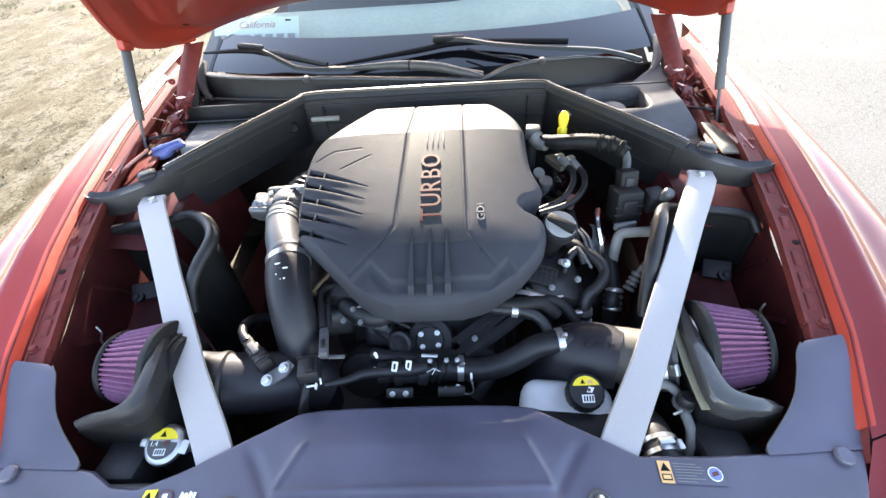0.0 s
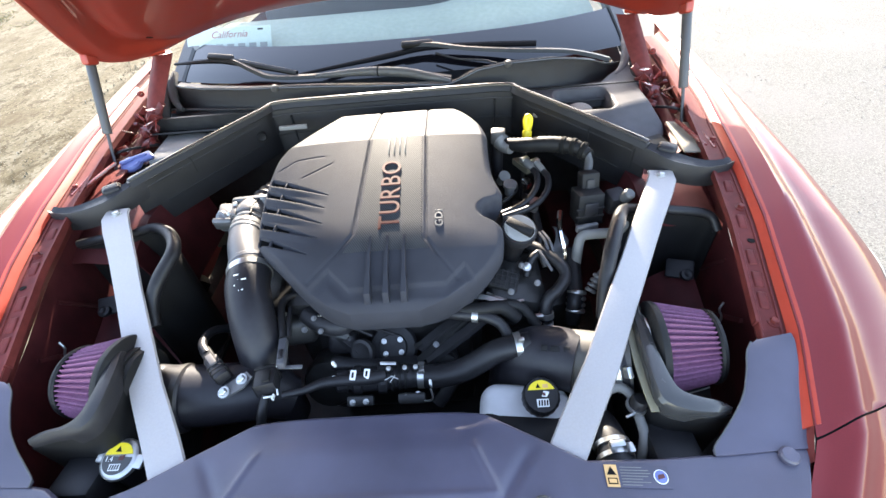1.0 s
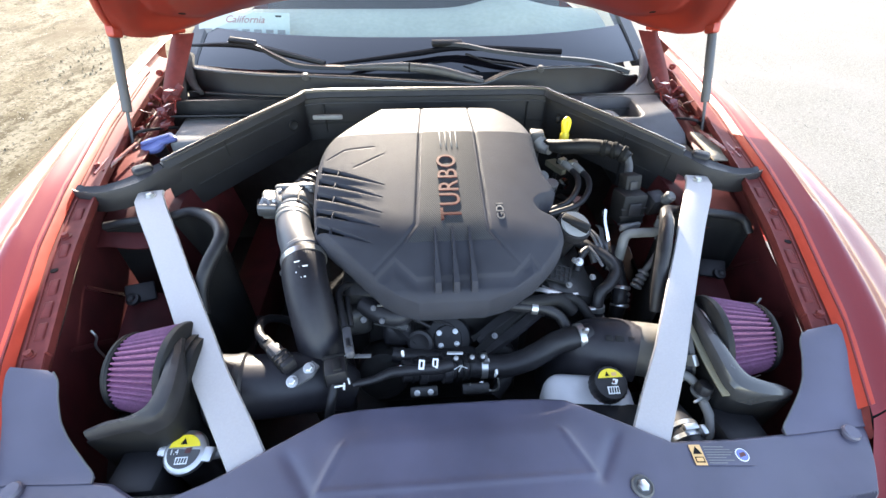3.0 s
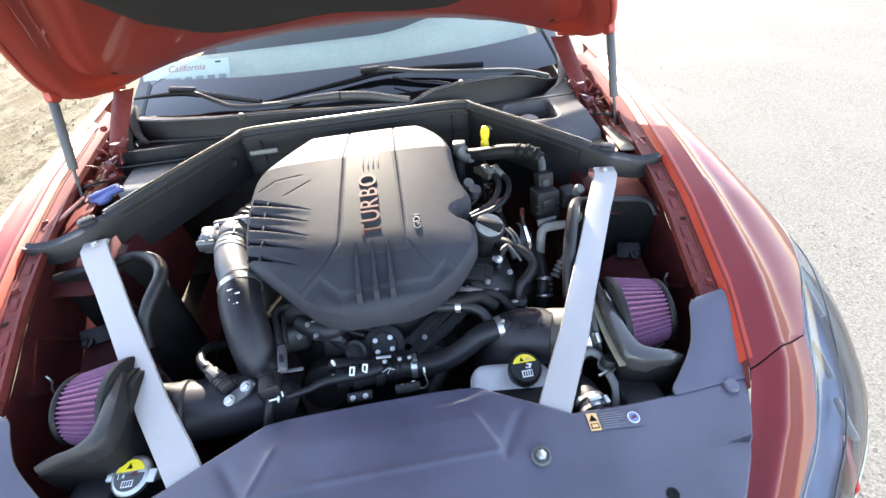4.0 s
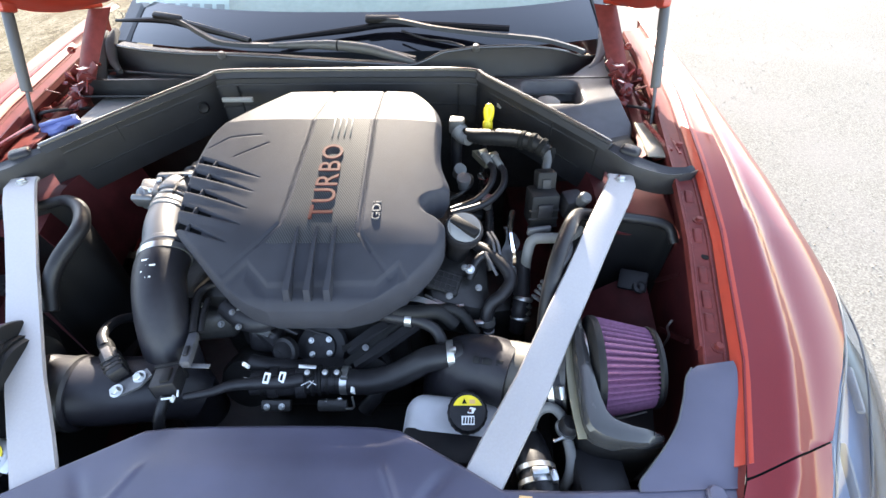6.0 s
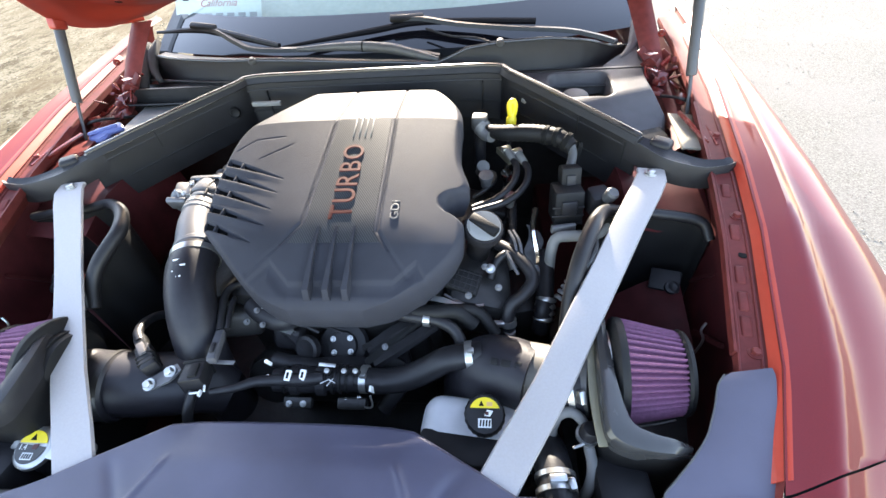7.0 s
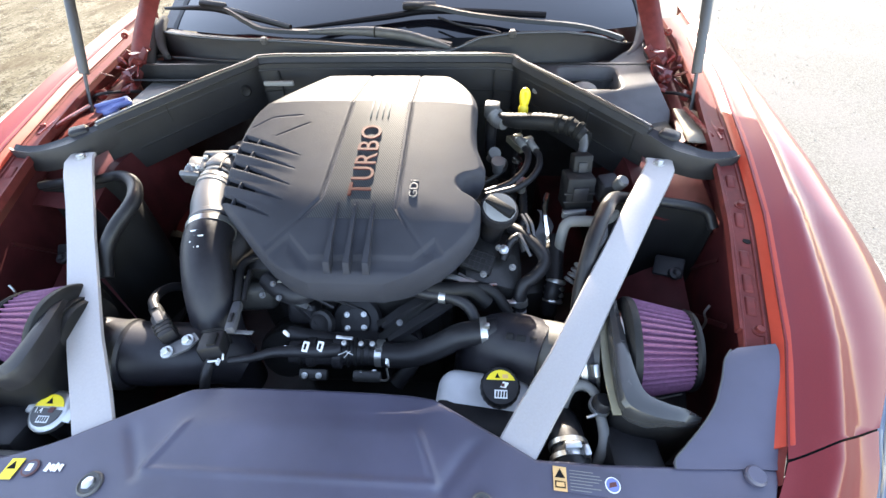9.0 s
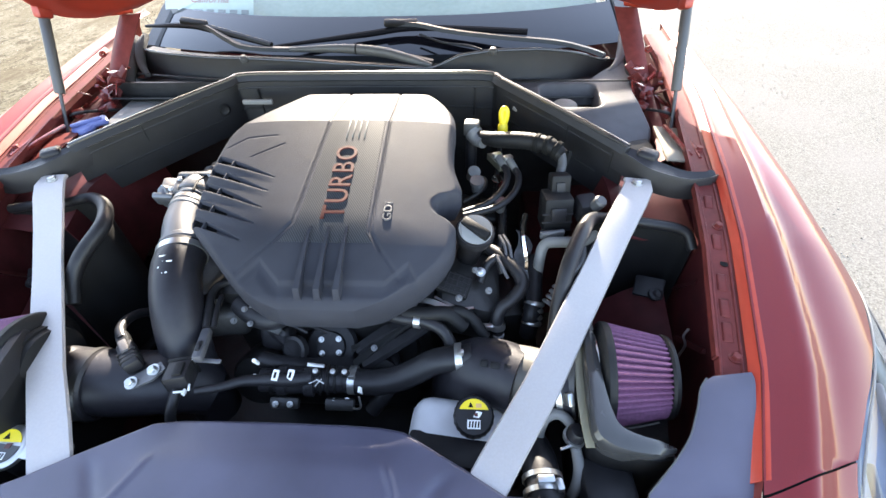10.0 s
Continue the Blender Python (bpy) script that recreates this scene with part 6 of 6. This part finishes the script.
part("casting", box((0.085, 0.05, 0.06), pose(-0.185, 0.545, 0.765, -20, 10, 15), 0.016, segments=4), DARK, front)
part("casting", box((0.06, 0.045, 0.05), pose(-0.090, 0.530, 0.735, -25, 0, -8), 0.014, segments=4), PLASTIC, front)
part("guard_strip", sweep([(-0.135, 0.532, 0.772), (-0.105, 0.524, 0.770), (-0.075, 0.516, 0.768)], [(-0.007, -0.002), (0.007, -0.002), (0.007, 0.002), (-0.007, 0.002)], 4), GREYP, front)
part("idler_ring", lathe([(0.020, -0.008), (0.026, -0.006), (0.026, 0.006), (0.020, 0.008), (0.012, 0.004), (0.0, 0.004)], (-0.045, 0.495, 0.742), (-0.3, -0.7, 0.6), 28), RUBBER, front)
part("arm", sweep([(0.085, 0.475, 0.728), (0.14, 0.500, 0.752), (0.20, 0.535, 0.775), (0.245, 0.575, 0.79)], [(-0.012, -0.005), (0.012, -0.005), (0.009, 0.005), (-0.009, 0.005)], 5), PLASTIC, front)
part("arm", sweep([(0.06, 0.50, 0.74), (0.10, 0.515, 0.745), (0.15, 0.53, 0.742)], [(-0.006, -0.003), (0.006, -0.003), (0.005, 0.003), (-0.005, 0.003)], 5), DARK, front)
part("heat_tab", sweep([(0.165, 0.565, 0.812), (0.205, 0.560, 0.812), (0.235, 0.552, 0.806), (0.262, 0.545, 0.800)], [(-0.006, -0.001), (0.006, -0.001), (0.006, 0.001), (-0.006, 0.001)], 4), STEEL, front)
for x, y, z in ((-0.155, 0.520, 0.792), (-0.205, 0.560, 0.795), (0.175, 0.545, 0.806), (0.105, 0.497, 0.75)):
    part("bolt", bolt((x, y, z), (0, -0.5, 0.85), 0.0045, 0.007), ALU, front)
for k in range(3):
    part("wire", tube([(-0.15 + 0.012 * k, 0.575, 0.80), (-0.135 + 0.018 * k, 0.548, 0.803), (-0.10 + 0.03 * k, 0.530, 0.785), (-0.07 + 0.045 * k, 0.520, 0.76)], 0.0035, 8, 6), RUBBER, front)
for a, b, c in (((0.338, 0.700, 0.850), (0.348, 0.672, 0.845), (0.352, 0.640, 0.828)), ((0.346, 0.702, 0.850), (0.357, 0.672, 0.846), (0.362, 0.638, 0.828)), ((0.330, 0.655, 0.84), (0.340, 0.630, 0.835), (0.352, 0.612, 0.82))):
    part("wire", tube([a, b, c], 0.0032, 8, 6), SATIN, front)
for x, y, z in ((0.290, 0.621, 0.832), (0.314, 0.574, 0.828), (0.260, 0.557, 0.826), (0.367, 0.635, 0.828), (0.395, 0.70, 0.80)):
    part("bolt", bolt((x, y, z), (0, -0.45, 0.9), 0.0048, 0.007), ALU, front)
part("edge_strip", sweep([(0.214, 0.579, 0.802), (0.236, 0.566, 0.801), (0.262, 0.556, 0.798), (0.287, 0.560, 0.795)], [(-0.0022, -0.001), (0.0022, -0.001), (0.0022, 0.001), (-0.0022, 0.001)], 5), STEEL, front)
part("edge_strip", sweep([(-0.122, 0.528, 0.775), (-0.098, 0.519, 0.777), (-0.070, 0.510, 0.774)], [(-0.0055, -0.001), (0.0055, -0.001), (0.0055, 0.001), (-0.0055, 0.001)], 4), STEEL, front)
part("coil_pack", box((0.050, 0.070, 0.030), pose(0.310, 0.745, 0.800, 0, 14, -8), 0.007, segments=3), BULK, front)
part("coil_pack", box((0.050, 0.070, 0.030), pose(0.318, 0.835, 0.800, 0, 14, -8), 0.007, segments=3), BULK, front)
part("harness", tube([(0.342, 0.900, 0.80), (0.352, 0.84, 0.815), (0.350, 0.77, 0.815), (0.345, 0.72, 0.82), (0.335, 0.69, 0.81)], 0.009, 12, 8, ribs=0.0012), RUBBER, front)
part("heat_shield_plate", sheet(lambda u, v: (0.375 + 0.030 * u + 0.006 * math.sin(9 * v), 0.735 - 0.10 * v, 0.835 - 0.05 * v - 0.02 * u + 0.004 * math.sin(14 * v + 4 * u)), lin(0, 1, 8), lin(0, 1, 16), 0.0015), ALU, front, "crumpled grey heat shield plate")
part("strut_arm", sweep([(0.03, 0.455, 0.70), (0.09, 0.49, 0.735), (0.15, 0.53, 0.77), (0.20, 0.555, 0.79)], [(-0.010, -0.003), (0.010, -0.003), (0.008, 0.004), (-0.008, 0.004)], 5), BULK, front)
part("belt", sweep([(-0.10, 0.50, 0.62), (-0.06, 0.488, 0.70), (0.0, 0.470, 0.735), (0.07, 0.480, 0.72), (0.11, 0.50, 0.64)], [(-0.012, -0.002), (0.012, -0.002), (0.012, 0.002), (-0.012, 0.002)], 6), RUBBER, front, "ribbed black drive belt")
part("tensioner", lathe([(0.030, -0.012), (0.034, -0.010), (0.034, 0.010), (0.028, 0.013), (0.012, 0.010), (0.010, 0.016), (0.0, 0.016)], (0.115, 0.470, 0.70), (0.1, -0.75, 0.65), 30), BULK, front)
part("alternator", lathe([(0.050, -0.04), (0.056, -0.03), (0.056, 0.02), (0.050, 0.03), (0.020, 0.034), (0.0, 0.034)], (-0.125, 0.49, 0.66), (0.0, -0.85, 0.5), 32), DARK, front)
for s in (-1, 1):
    # wheel house in the darkened bay paint, standing in for deep shade
    part("wheel_house", sheet(lambda u, v: (s * (0.47 + 0.21 * u), 0.46 + 0.21 * v, 0.60 + 0.08 * smooth(u) + 0.06 * v * v + 0.012 * math.sin(6 * u + 3 * v)), lin(0, 1, 12), lin(0, 1, 12), 0.004), BAY_SHADE, car, "dull red wheel house panel, darkened in colour for shade")
    part("wing_bracket", box((0.055, 0.045, 0.010), pose(s * 0.640, 0.645, 0.765, 22, s * -10, s * -25), 0.004), PLASTIC, car)
    part("bracket_boss", lathe([(0.013, 0.0), (0.013, 0.008), (0.008, 0.010), (0.0, 0.007)], (s * 0.645, 0.625, 0.765), (0, -0.4, 0.9), 20), PLASTIC, car)
    part("clip_wire", tube([(s * 0.660, 0.52, 0.80), (s * 0.655, 0.515, 0.785), (s * 0.662, 0.508, 0.765), (s * 0.658, 0.505, 0.72)], 0.0022, 6, 6), STEEL, car)

# ---- coolant reservoir ----
res = thing("coolant_reservoir", (0.26, 0.38, 0.6), "milky plastic coolant reservoir with a black cap", "reservoir")
part("tank", box((0.165, 0.10, 0.10), pose(0.264, 0.366, 0.694, 0, 0, -6), 0.034, segments=6), MILK, res)
part("lower_bracket", box((0.18, 0.05, 0.07), pose(0.272, 0.322, 0.709, 0, 0, -6), 0.008), PLASTIC, res)
cap_at, cap_ax = Vector((0.287, 0.370, 0.752)), Vector((0, -0.28, 0.96))
part("cap", lathe([(0.029, 0), (0.0315, 0.004), (0.0315, 0.026), (0.028, 0.032), (0.0, 0.0335)], cap_at, cap_ax, 60, wave=0.0006, waves=20), RUBBER, res, "black reservoir cap with a warning label")
cm = Matrix.Translation(cap_at + cap_ax.normalized() * 0.0345) @ pose(0, 0, 0, 16.3, 0, 0)
flat(disc(0.024, 18, radians(20), radians(160)), cm, YELLOW, res)
flat([(-0.009, 0.011), (-0.001, 0.011), (-0.005, 0.019)], cm @ pose(0, 0, 0.0006), BLACK, res)
flat([(0.003, 0.011), (0.012, 0.011), (0.012, 0.017), (0.003, 0.017)], cm @ pose(0, 0, 0.0006), ORANGE, res)
flat([(-0.010, -0.020), (0.010, -0.020), (0.010, -0.007), (-0.010, -0.007)], cm, WHITE, res)
for k in range(4):
    flat([(-0.008 + 0.0045 * k, -0.018), (-0.0055 + 0.0045 * k, -0.018), (-0.0045 + 0.0045 * k, -0.009), (-0.007 + 0.0045 * k, -0.009)], cm @ pose(0, 0, 0.0006), BLACK, res)
flat([(-0.001, -0.003), (0.008, -0.004), (0.013, 0.004), (0.004, 0.006)], cm, WHITE, res)
flat([(0.001, -0.002), (0.006, -0.002), (0.006, 0.003), (0.001, 0.003)], cm @ pose(0, 0, 0.0006), RED, res)

rad = thing("pressure_cap_assembly", (-0.41, 0.29, 0.7), "silver radiator pressure cap with a yellow label on its filler neck", "radiator cap")
cap_at, cap_ax = Vector((-0.409, 0.288, 0.778)), Vector((0, -0.2, 0.98))
part("cap_top", lathe([(0.029, 0), (0.0325, 0.004), (0.031, 0.010), (0.026, 0.013), (0.0, 0.014)], cap_at, cap_ax, 36), STEEL, rad)
part("cap_ears", box((0.086, 0.022, 0.008), Matrix.Translation(cap_at + Vector((0, 0, 0.006))) @ pose(0, 0, 0, 11, 0, -10), 0.0035), STEEL, rad)
part("filler_neck", lathe([(0.026, -0.11), (0.026, -0.004), (0.022, 0.0)], cap_at, (0, 0, 1), 28), PLASTIC, rad)
part("overflow_spout", tube([(-0.385, 0.288, 0.770), (-0.355, 0.290, 0.772), (-0.325, 0.292, 0.772)], 0.009, 12, 4), PALE, rad)
clamp((-0.345, 0.290, 0.772), (1, 0.05, 0), 0.0095, 0.010, rad)
cm = Matrix.Translation(cap_at + cap_ax * 0.0146) @ pose(0, 0, 0, 11.5, 0, 0)
flat(disc(0.024, 18, radians(15), radians(165)), cm, YELLOW, rad)
flat(disc(0.024, 22, radians(168), radians(372)), cm, GREYP, rad)
flat([(-0.007, 0.010), (0.003, 0.010), (-0.002, 0.019)], cm @ pose(0, 0, 0.0006), BLACK, rad)
letters("1.4", 0.011, 0.0002, cm @ pose(-0.020, -0.004, 0.0006), WHITE, rad, split=False)
flat([(-0.009, -0.018), (0.009, -0.018), (0.009, -0.008), (-0.009, -0.008)], cm @ pose(0, 0, 0.0006), WHITE, rad)
for k in range(4):
    flat([(-0.0075 + 0.004 * k, -0.0165), (-0.0050 + 0.004 * k, -0.0165), (-0.0042 + 0.004 * k, -0.0095), (-0.0067 + 0.004 * k, -0.0095)], cm @ pose(0, 0, 0.0012), GREYP, rad)
flat([(0.002, -0.003), (0.010, -0.003), (0.012, 0.005), (0.003, 0.004)], cm @ pose(0, 0, 0.0006), RED, rad)

# hose and drain tube beside the right strut bar
drain = thing("turbo_hose", (0.385, 0.28, 0.6), "black hose with stacked steel clamps and a bent alloy tube", "hose")
part("rubber_hose", tube([(0.378, 0.375, 0.66), (0.382, 0.345, 0.715), (0.385, 0.312, 0.744), (0.387, 0.275, 0.754), (0.389, 0.235, 0.752), (0.391, 0.195, 0.735)], 0.027, 22, 6), RUBBER, drain)
for y, z in ((0.284, 0.7525), (0.264, 0.754)):
    clamp((0.3865, y, z), (0.05, -1, 0.06), 0.0275, 0.007, drain)
part("clamp_screw", box((0.024, 0.010, 0.010), pose(0.386, 0.274, 0.784, 5, 0, 4), 0.002), STEEL, drain)
part("clamp_tail", box((0.010, 0.016, 0.020), pose(0.404, 0.268, 0.780, 5, 0, 8), 0.003), STEEL, drain)
part("alloy_tube", tube([(0.388, 0.345, 0.745), (0.391, 0.354, 0.772), (0.400, 0.362, 0.786), (0.417, 0.363, 0.791), (0.432, 0.350, 0.786), (0.436, 0.323, 0.776), (0.438, 0.294, 0.766), (0.431, 0.272, 0.748), (0.420, 0.262, 0.70)], 0.0080, 16, 8), PALE, drain)
part("rubber_plug", lathe([(0.012, 0.0), (0.014, 0.004), (0.014, 0.024), (0.011, 0.030), (0.0, 0.031)], (0.433, 0.331, 0.776), (0.15, 0.10, 0.95), 20), RUBBER, drain)
clamp((0.434, 0.332, 0.786), (0.15, 0.10, 0.95), 0.0145, 0.006, drain)
part("clamp_wire", box((0.030, 0.004, 0.004), pose(0.425, 0.318, 0.788, 0, 0, 20), 0.001), STEEL, drain)

# ---- oil filler and dipstick ----
oil = thing("oil_filler_cap", (0.27, 0.66, 0.8), "black oil filler cap with a wing grip", "oil cap")
CAPFACE = material("pale_cap_print", (0.24, 0.24, 0.235), 0.5, 0, 0.1, 60)
oa, ox = Vector((0.288, 0.664, 0.892)), Vector((0.12, -0.30, 0.95)).normalized()
part("cap", lathe([(0.028, -0.022), (0.035, -0.018), (0.0375, 0.0), (0.035, 0.006), (0.0, 0.007)], oa, ox, 48, wave=0.0005, waves=24), PLASTIC, oil)
part("grip", box((0.060, 0.019, 0.016), Matrix.Translation(oa + ox * 0.011) @ pose(0, 0, 0, 17, 7, -38), 0.004), BULK, oil)
part("cap_label", lathe([(0.0315, 0.0), (0.0315, 0.0012), (0.0, 0.0012)], oa + ox * 0.0072, ox, 32), CAPFACE, oil, "pale printed cap face")
om = Matrix.Translation(oa + ox * 0.0078) @ pose(0, 0, 0, 17.5, 7, 0)
for a0, a1 in ((-20, 125), (165, 215)):
    flat([(0.028 * math.cos(radians(a0)), 0.028 * math.sin(radians(a0)))] + disc(0.030, 10, radians(a0), radians(a1)), om @ pose(0, 0, 0.001), PALE, oil)
part("filler_neck", lathe([(0.023, -0.15), (0.025, -0.02), (0.028, -0.015)], oa, ox, 24), PLASTIC, oil)
part("neck_bolt", bolt((0.300, 0.620, 0.828), (0, -0.4, 0.9), 0.007, 0.008), STEEL, oil)
dip = thing("dipstick", (0.356, 0.995, 0.8), "yellow plastic oil dipstick handle", "dipstick")
part("ring", tube([(0.355, 0.996, 0.936), (0.352, 0.998, 0.948), (0.351, 1.001, 0.962), (0.356, 1.003, 0.971), (0.362, 1.001, 0.964), (0.361, 0.998, 0.948), (0.357, 0.995, 0.936)], 0.0072, 12, 6), YELLOW, dip)
part("collar", lathe([(0.009, -0.02), (0.012, -0.012), (0.012, 0.004), (0.008, 0.010)], (0.355, 0.993, 0.930), (0, 0.1, 1), 16), YELLOW, dip)
part("tube", tube([(0.354, 0.992, 0.92), (0.350, 0.985, 0.85), (0.345, 0.97, 0.75)], 0.005, 10, 4), DARK, dip)

# headlight details
for s in (-1, 1):
    for v0, v1, u, mat in ((0.0, 0.62, 0.03, PALE), (0.02, 0.40, 0.90, GREYP), (0.02, 0.60, 0.30, GREYP)):
        part("lamp_trim", tube([fender_surface(s, v, lamp_edge(v) + (lamp_low(v) - lamp_edge(v)) * u) for v in lin(v0, v1, 10)], 0.0018, 8, 3), mat, car)
    for v, u in ((0.40, 0.42), (0.28, 0.30), (0.20, 0.55)):
        p = Vector(fender_surface(s, v, lamp_edge(v) + (lamp_low(v) - lamp_edge(v)) * u)) + Vector((-s * 0.018, 0, -0.022))
        part("lamp_reflector", box((0.010, 0.085, 0.012), Matrix.Translation(p) @ pose(0, 0, 0, 0, s * 40, s * -22), 0.004), PALE, car)
    part("side_reflector", box((0.012, 0.11, 0.055), pose(s * 0.872, 0.150, 0.580, 0, s * -6, s * -34), 0.005), AMBER, car, "red side reflector in the bumper")


# ---- loose stones and dry grass ----
def build_stones():
    rnd = random.Random(5)
    verts, faces = [], []
    for _ in range(20000):
        x = rnd.uniform(1.05, 1.05 + 5.5 * rnd.random() ** 0.8) if rnd.random() < 0.72 else -rnd.uniform(1.1, 6)
        y = rnd.uniform(-1.0, 6.5)
        r = 0.0012 + 0.0042 * rnd.random() ** 4
        base = len(verts)
        a0 = rnd.random() * 6.28
        top = (x + rnd.uniform(-.2, .2) * r, y + rnd.uniform(-.2, .2) * r, r * 1.1)
        ring = [(x + r * rnd.uniform(0.75, 1.25) * math.cos(a0 + k * 1.257), y + r * rnd.uniform(0.75, 1.25) * math.sin(a0 + k * 1.257), r * rnd.uniform(-0.1, 0.3)) for k in range(5)]
        mid = [(x + (p[0] - x) * 0.7, y + (p[1] - y) * 0.7, r * 0.9) for p in ring]
        verts += ring + mid + [top]
        for k in range(5):
            j = (k + 1) % 5
            faces.append((base + k, base + j, base + 5 + j, base + 5 + k))
            faces.append((base + 5 + k, base + 5 + j, base + 10))
    me = bpy.data.meshes.new("gravel_stones")
    me.from_pydata(verts, [], faces)
    m = material("stone", (0.17, 0.165, 0.155), 0.9, 0, 0.3, 60, color2=(0.25, 0.245, 0.23))
    me.materials.append(m)
    tagged(new("gravel_stones", me), "loose pale gravel stones on the lot", "gravel", kind="stuff")


def build_clods():
    rnd = random.Random(15)
    verts, faces = [], []
    for _ in range(16000):
        x, y = -1.2 - 9 * rnd.random() ** 1.3, rnd.uniform(-0.5, 12)
        keep = noise.noise((x * 1.6, y * 0.55, 7.0)) + 0.5 * noise.noise((x * 4, y * 1.6, 3.0))
        if keep < 0.05:
            continue
        r = 0.002 + 0.006 * rnd.random() ** 3
        base, a0 = len(verts), rnd.random() * 6.28
        for k in range(6):
            q = r * rnd.uniform(0.7, 1.4)
            verts.append((x + q * math.cos(a0 + k * 1.047), y + q * 1.3 * math.sin(a0 + k * 1.047), -0.012))
        for k in range(6):
            q = r * rnd.uniform(0.35, 0.75)
            verts.append((x + q * math.cos(a0 + k * 1.047), y + q * math.sin(a0 + k * 1.047), r * rnd.uniform(0.1, 0.4)))
        verts.append((x, y, r * rnd.uniform(0.35, 0.7)))
        for k in range(6):
            j = (k + 1) % 6
            faces.append((base + k, base + j, base + 6 + j, base + 6 + k))
            faces.append((base + 6 + k, base + 6 + j, base + 12))
    me = bpy.data.meshes.new("dirt_clods")
    me.from_pydata(verts, [], faces)
    me.materials.append(material("dry_clod", (0.085, 0.070, 0.042), 0.95, 0, 0.4, 4, color2=(0.16, 0.145, 0.105)))
    tagged(new("dirt_clods", me), "dry brown clods and straw litter on the dirt track", "dirt", kind="stuff")


def build_grass():
    rnd = random.Random(8)
    verts, faces = [], []
    for _ in range(420):
        cx, cy = -rnd.uniform(4.5, 14), rnd.uniform(7.0, 15)
        if noise.noise((cx * 0.5, cy * 0.5, 2)) < 0.02:
            continue
        for _ in range(22):
            x, y = cx + rnd.gauss(0, 0.07), cy + rnd.gauss(0, 0.07)
            a, hgt, w = rnd.random() * 6.28, rnd.uniform(0.01, 0.04), rnd.uniform(0.001, 0.003)
            lx, ly = rnd.gauss(0, 0.05), rnd.gauss(0, 0.05)
            b = len(verts)
            verts += [(x - w * math.cos(a), y - w * math.sin(a), -0.02), (x + w * math.cos(a), y + w * math.sin(a), -0.02), (x + lx * 0.5 + w, y + ly * 0.5, hgt * 0.6), (x + lx, y + ly, hgt)]
            faces += [(b, b + 1, b + 2), (b, b + 2, b + 3)]
    me = bpy.data.meshes.new("dry_grass")
    me.from_pydata(verts, [], faces)
    me.materials.append(material("straw", (0.22, 0.18, 0.09), 0.8, 0, 0.4, 3, color2=(0.30, 0.26, 0.15)))
    tagged(new("dry_grass", me), "tufts of dry straw-coloured grass on the dirt", "grass", kind="stuff")


build_stones()
build_clods()
build_grass()
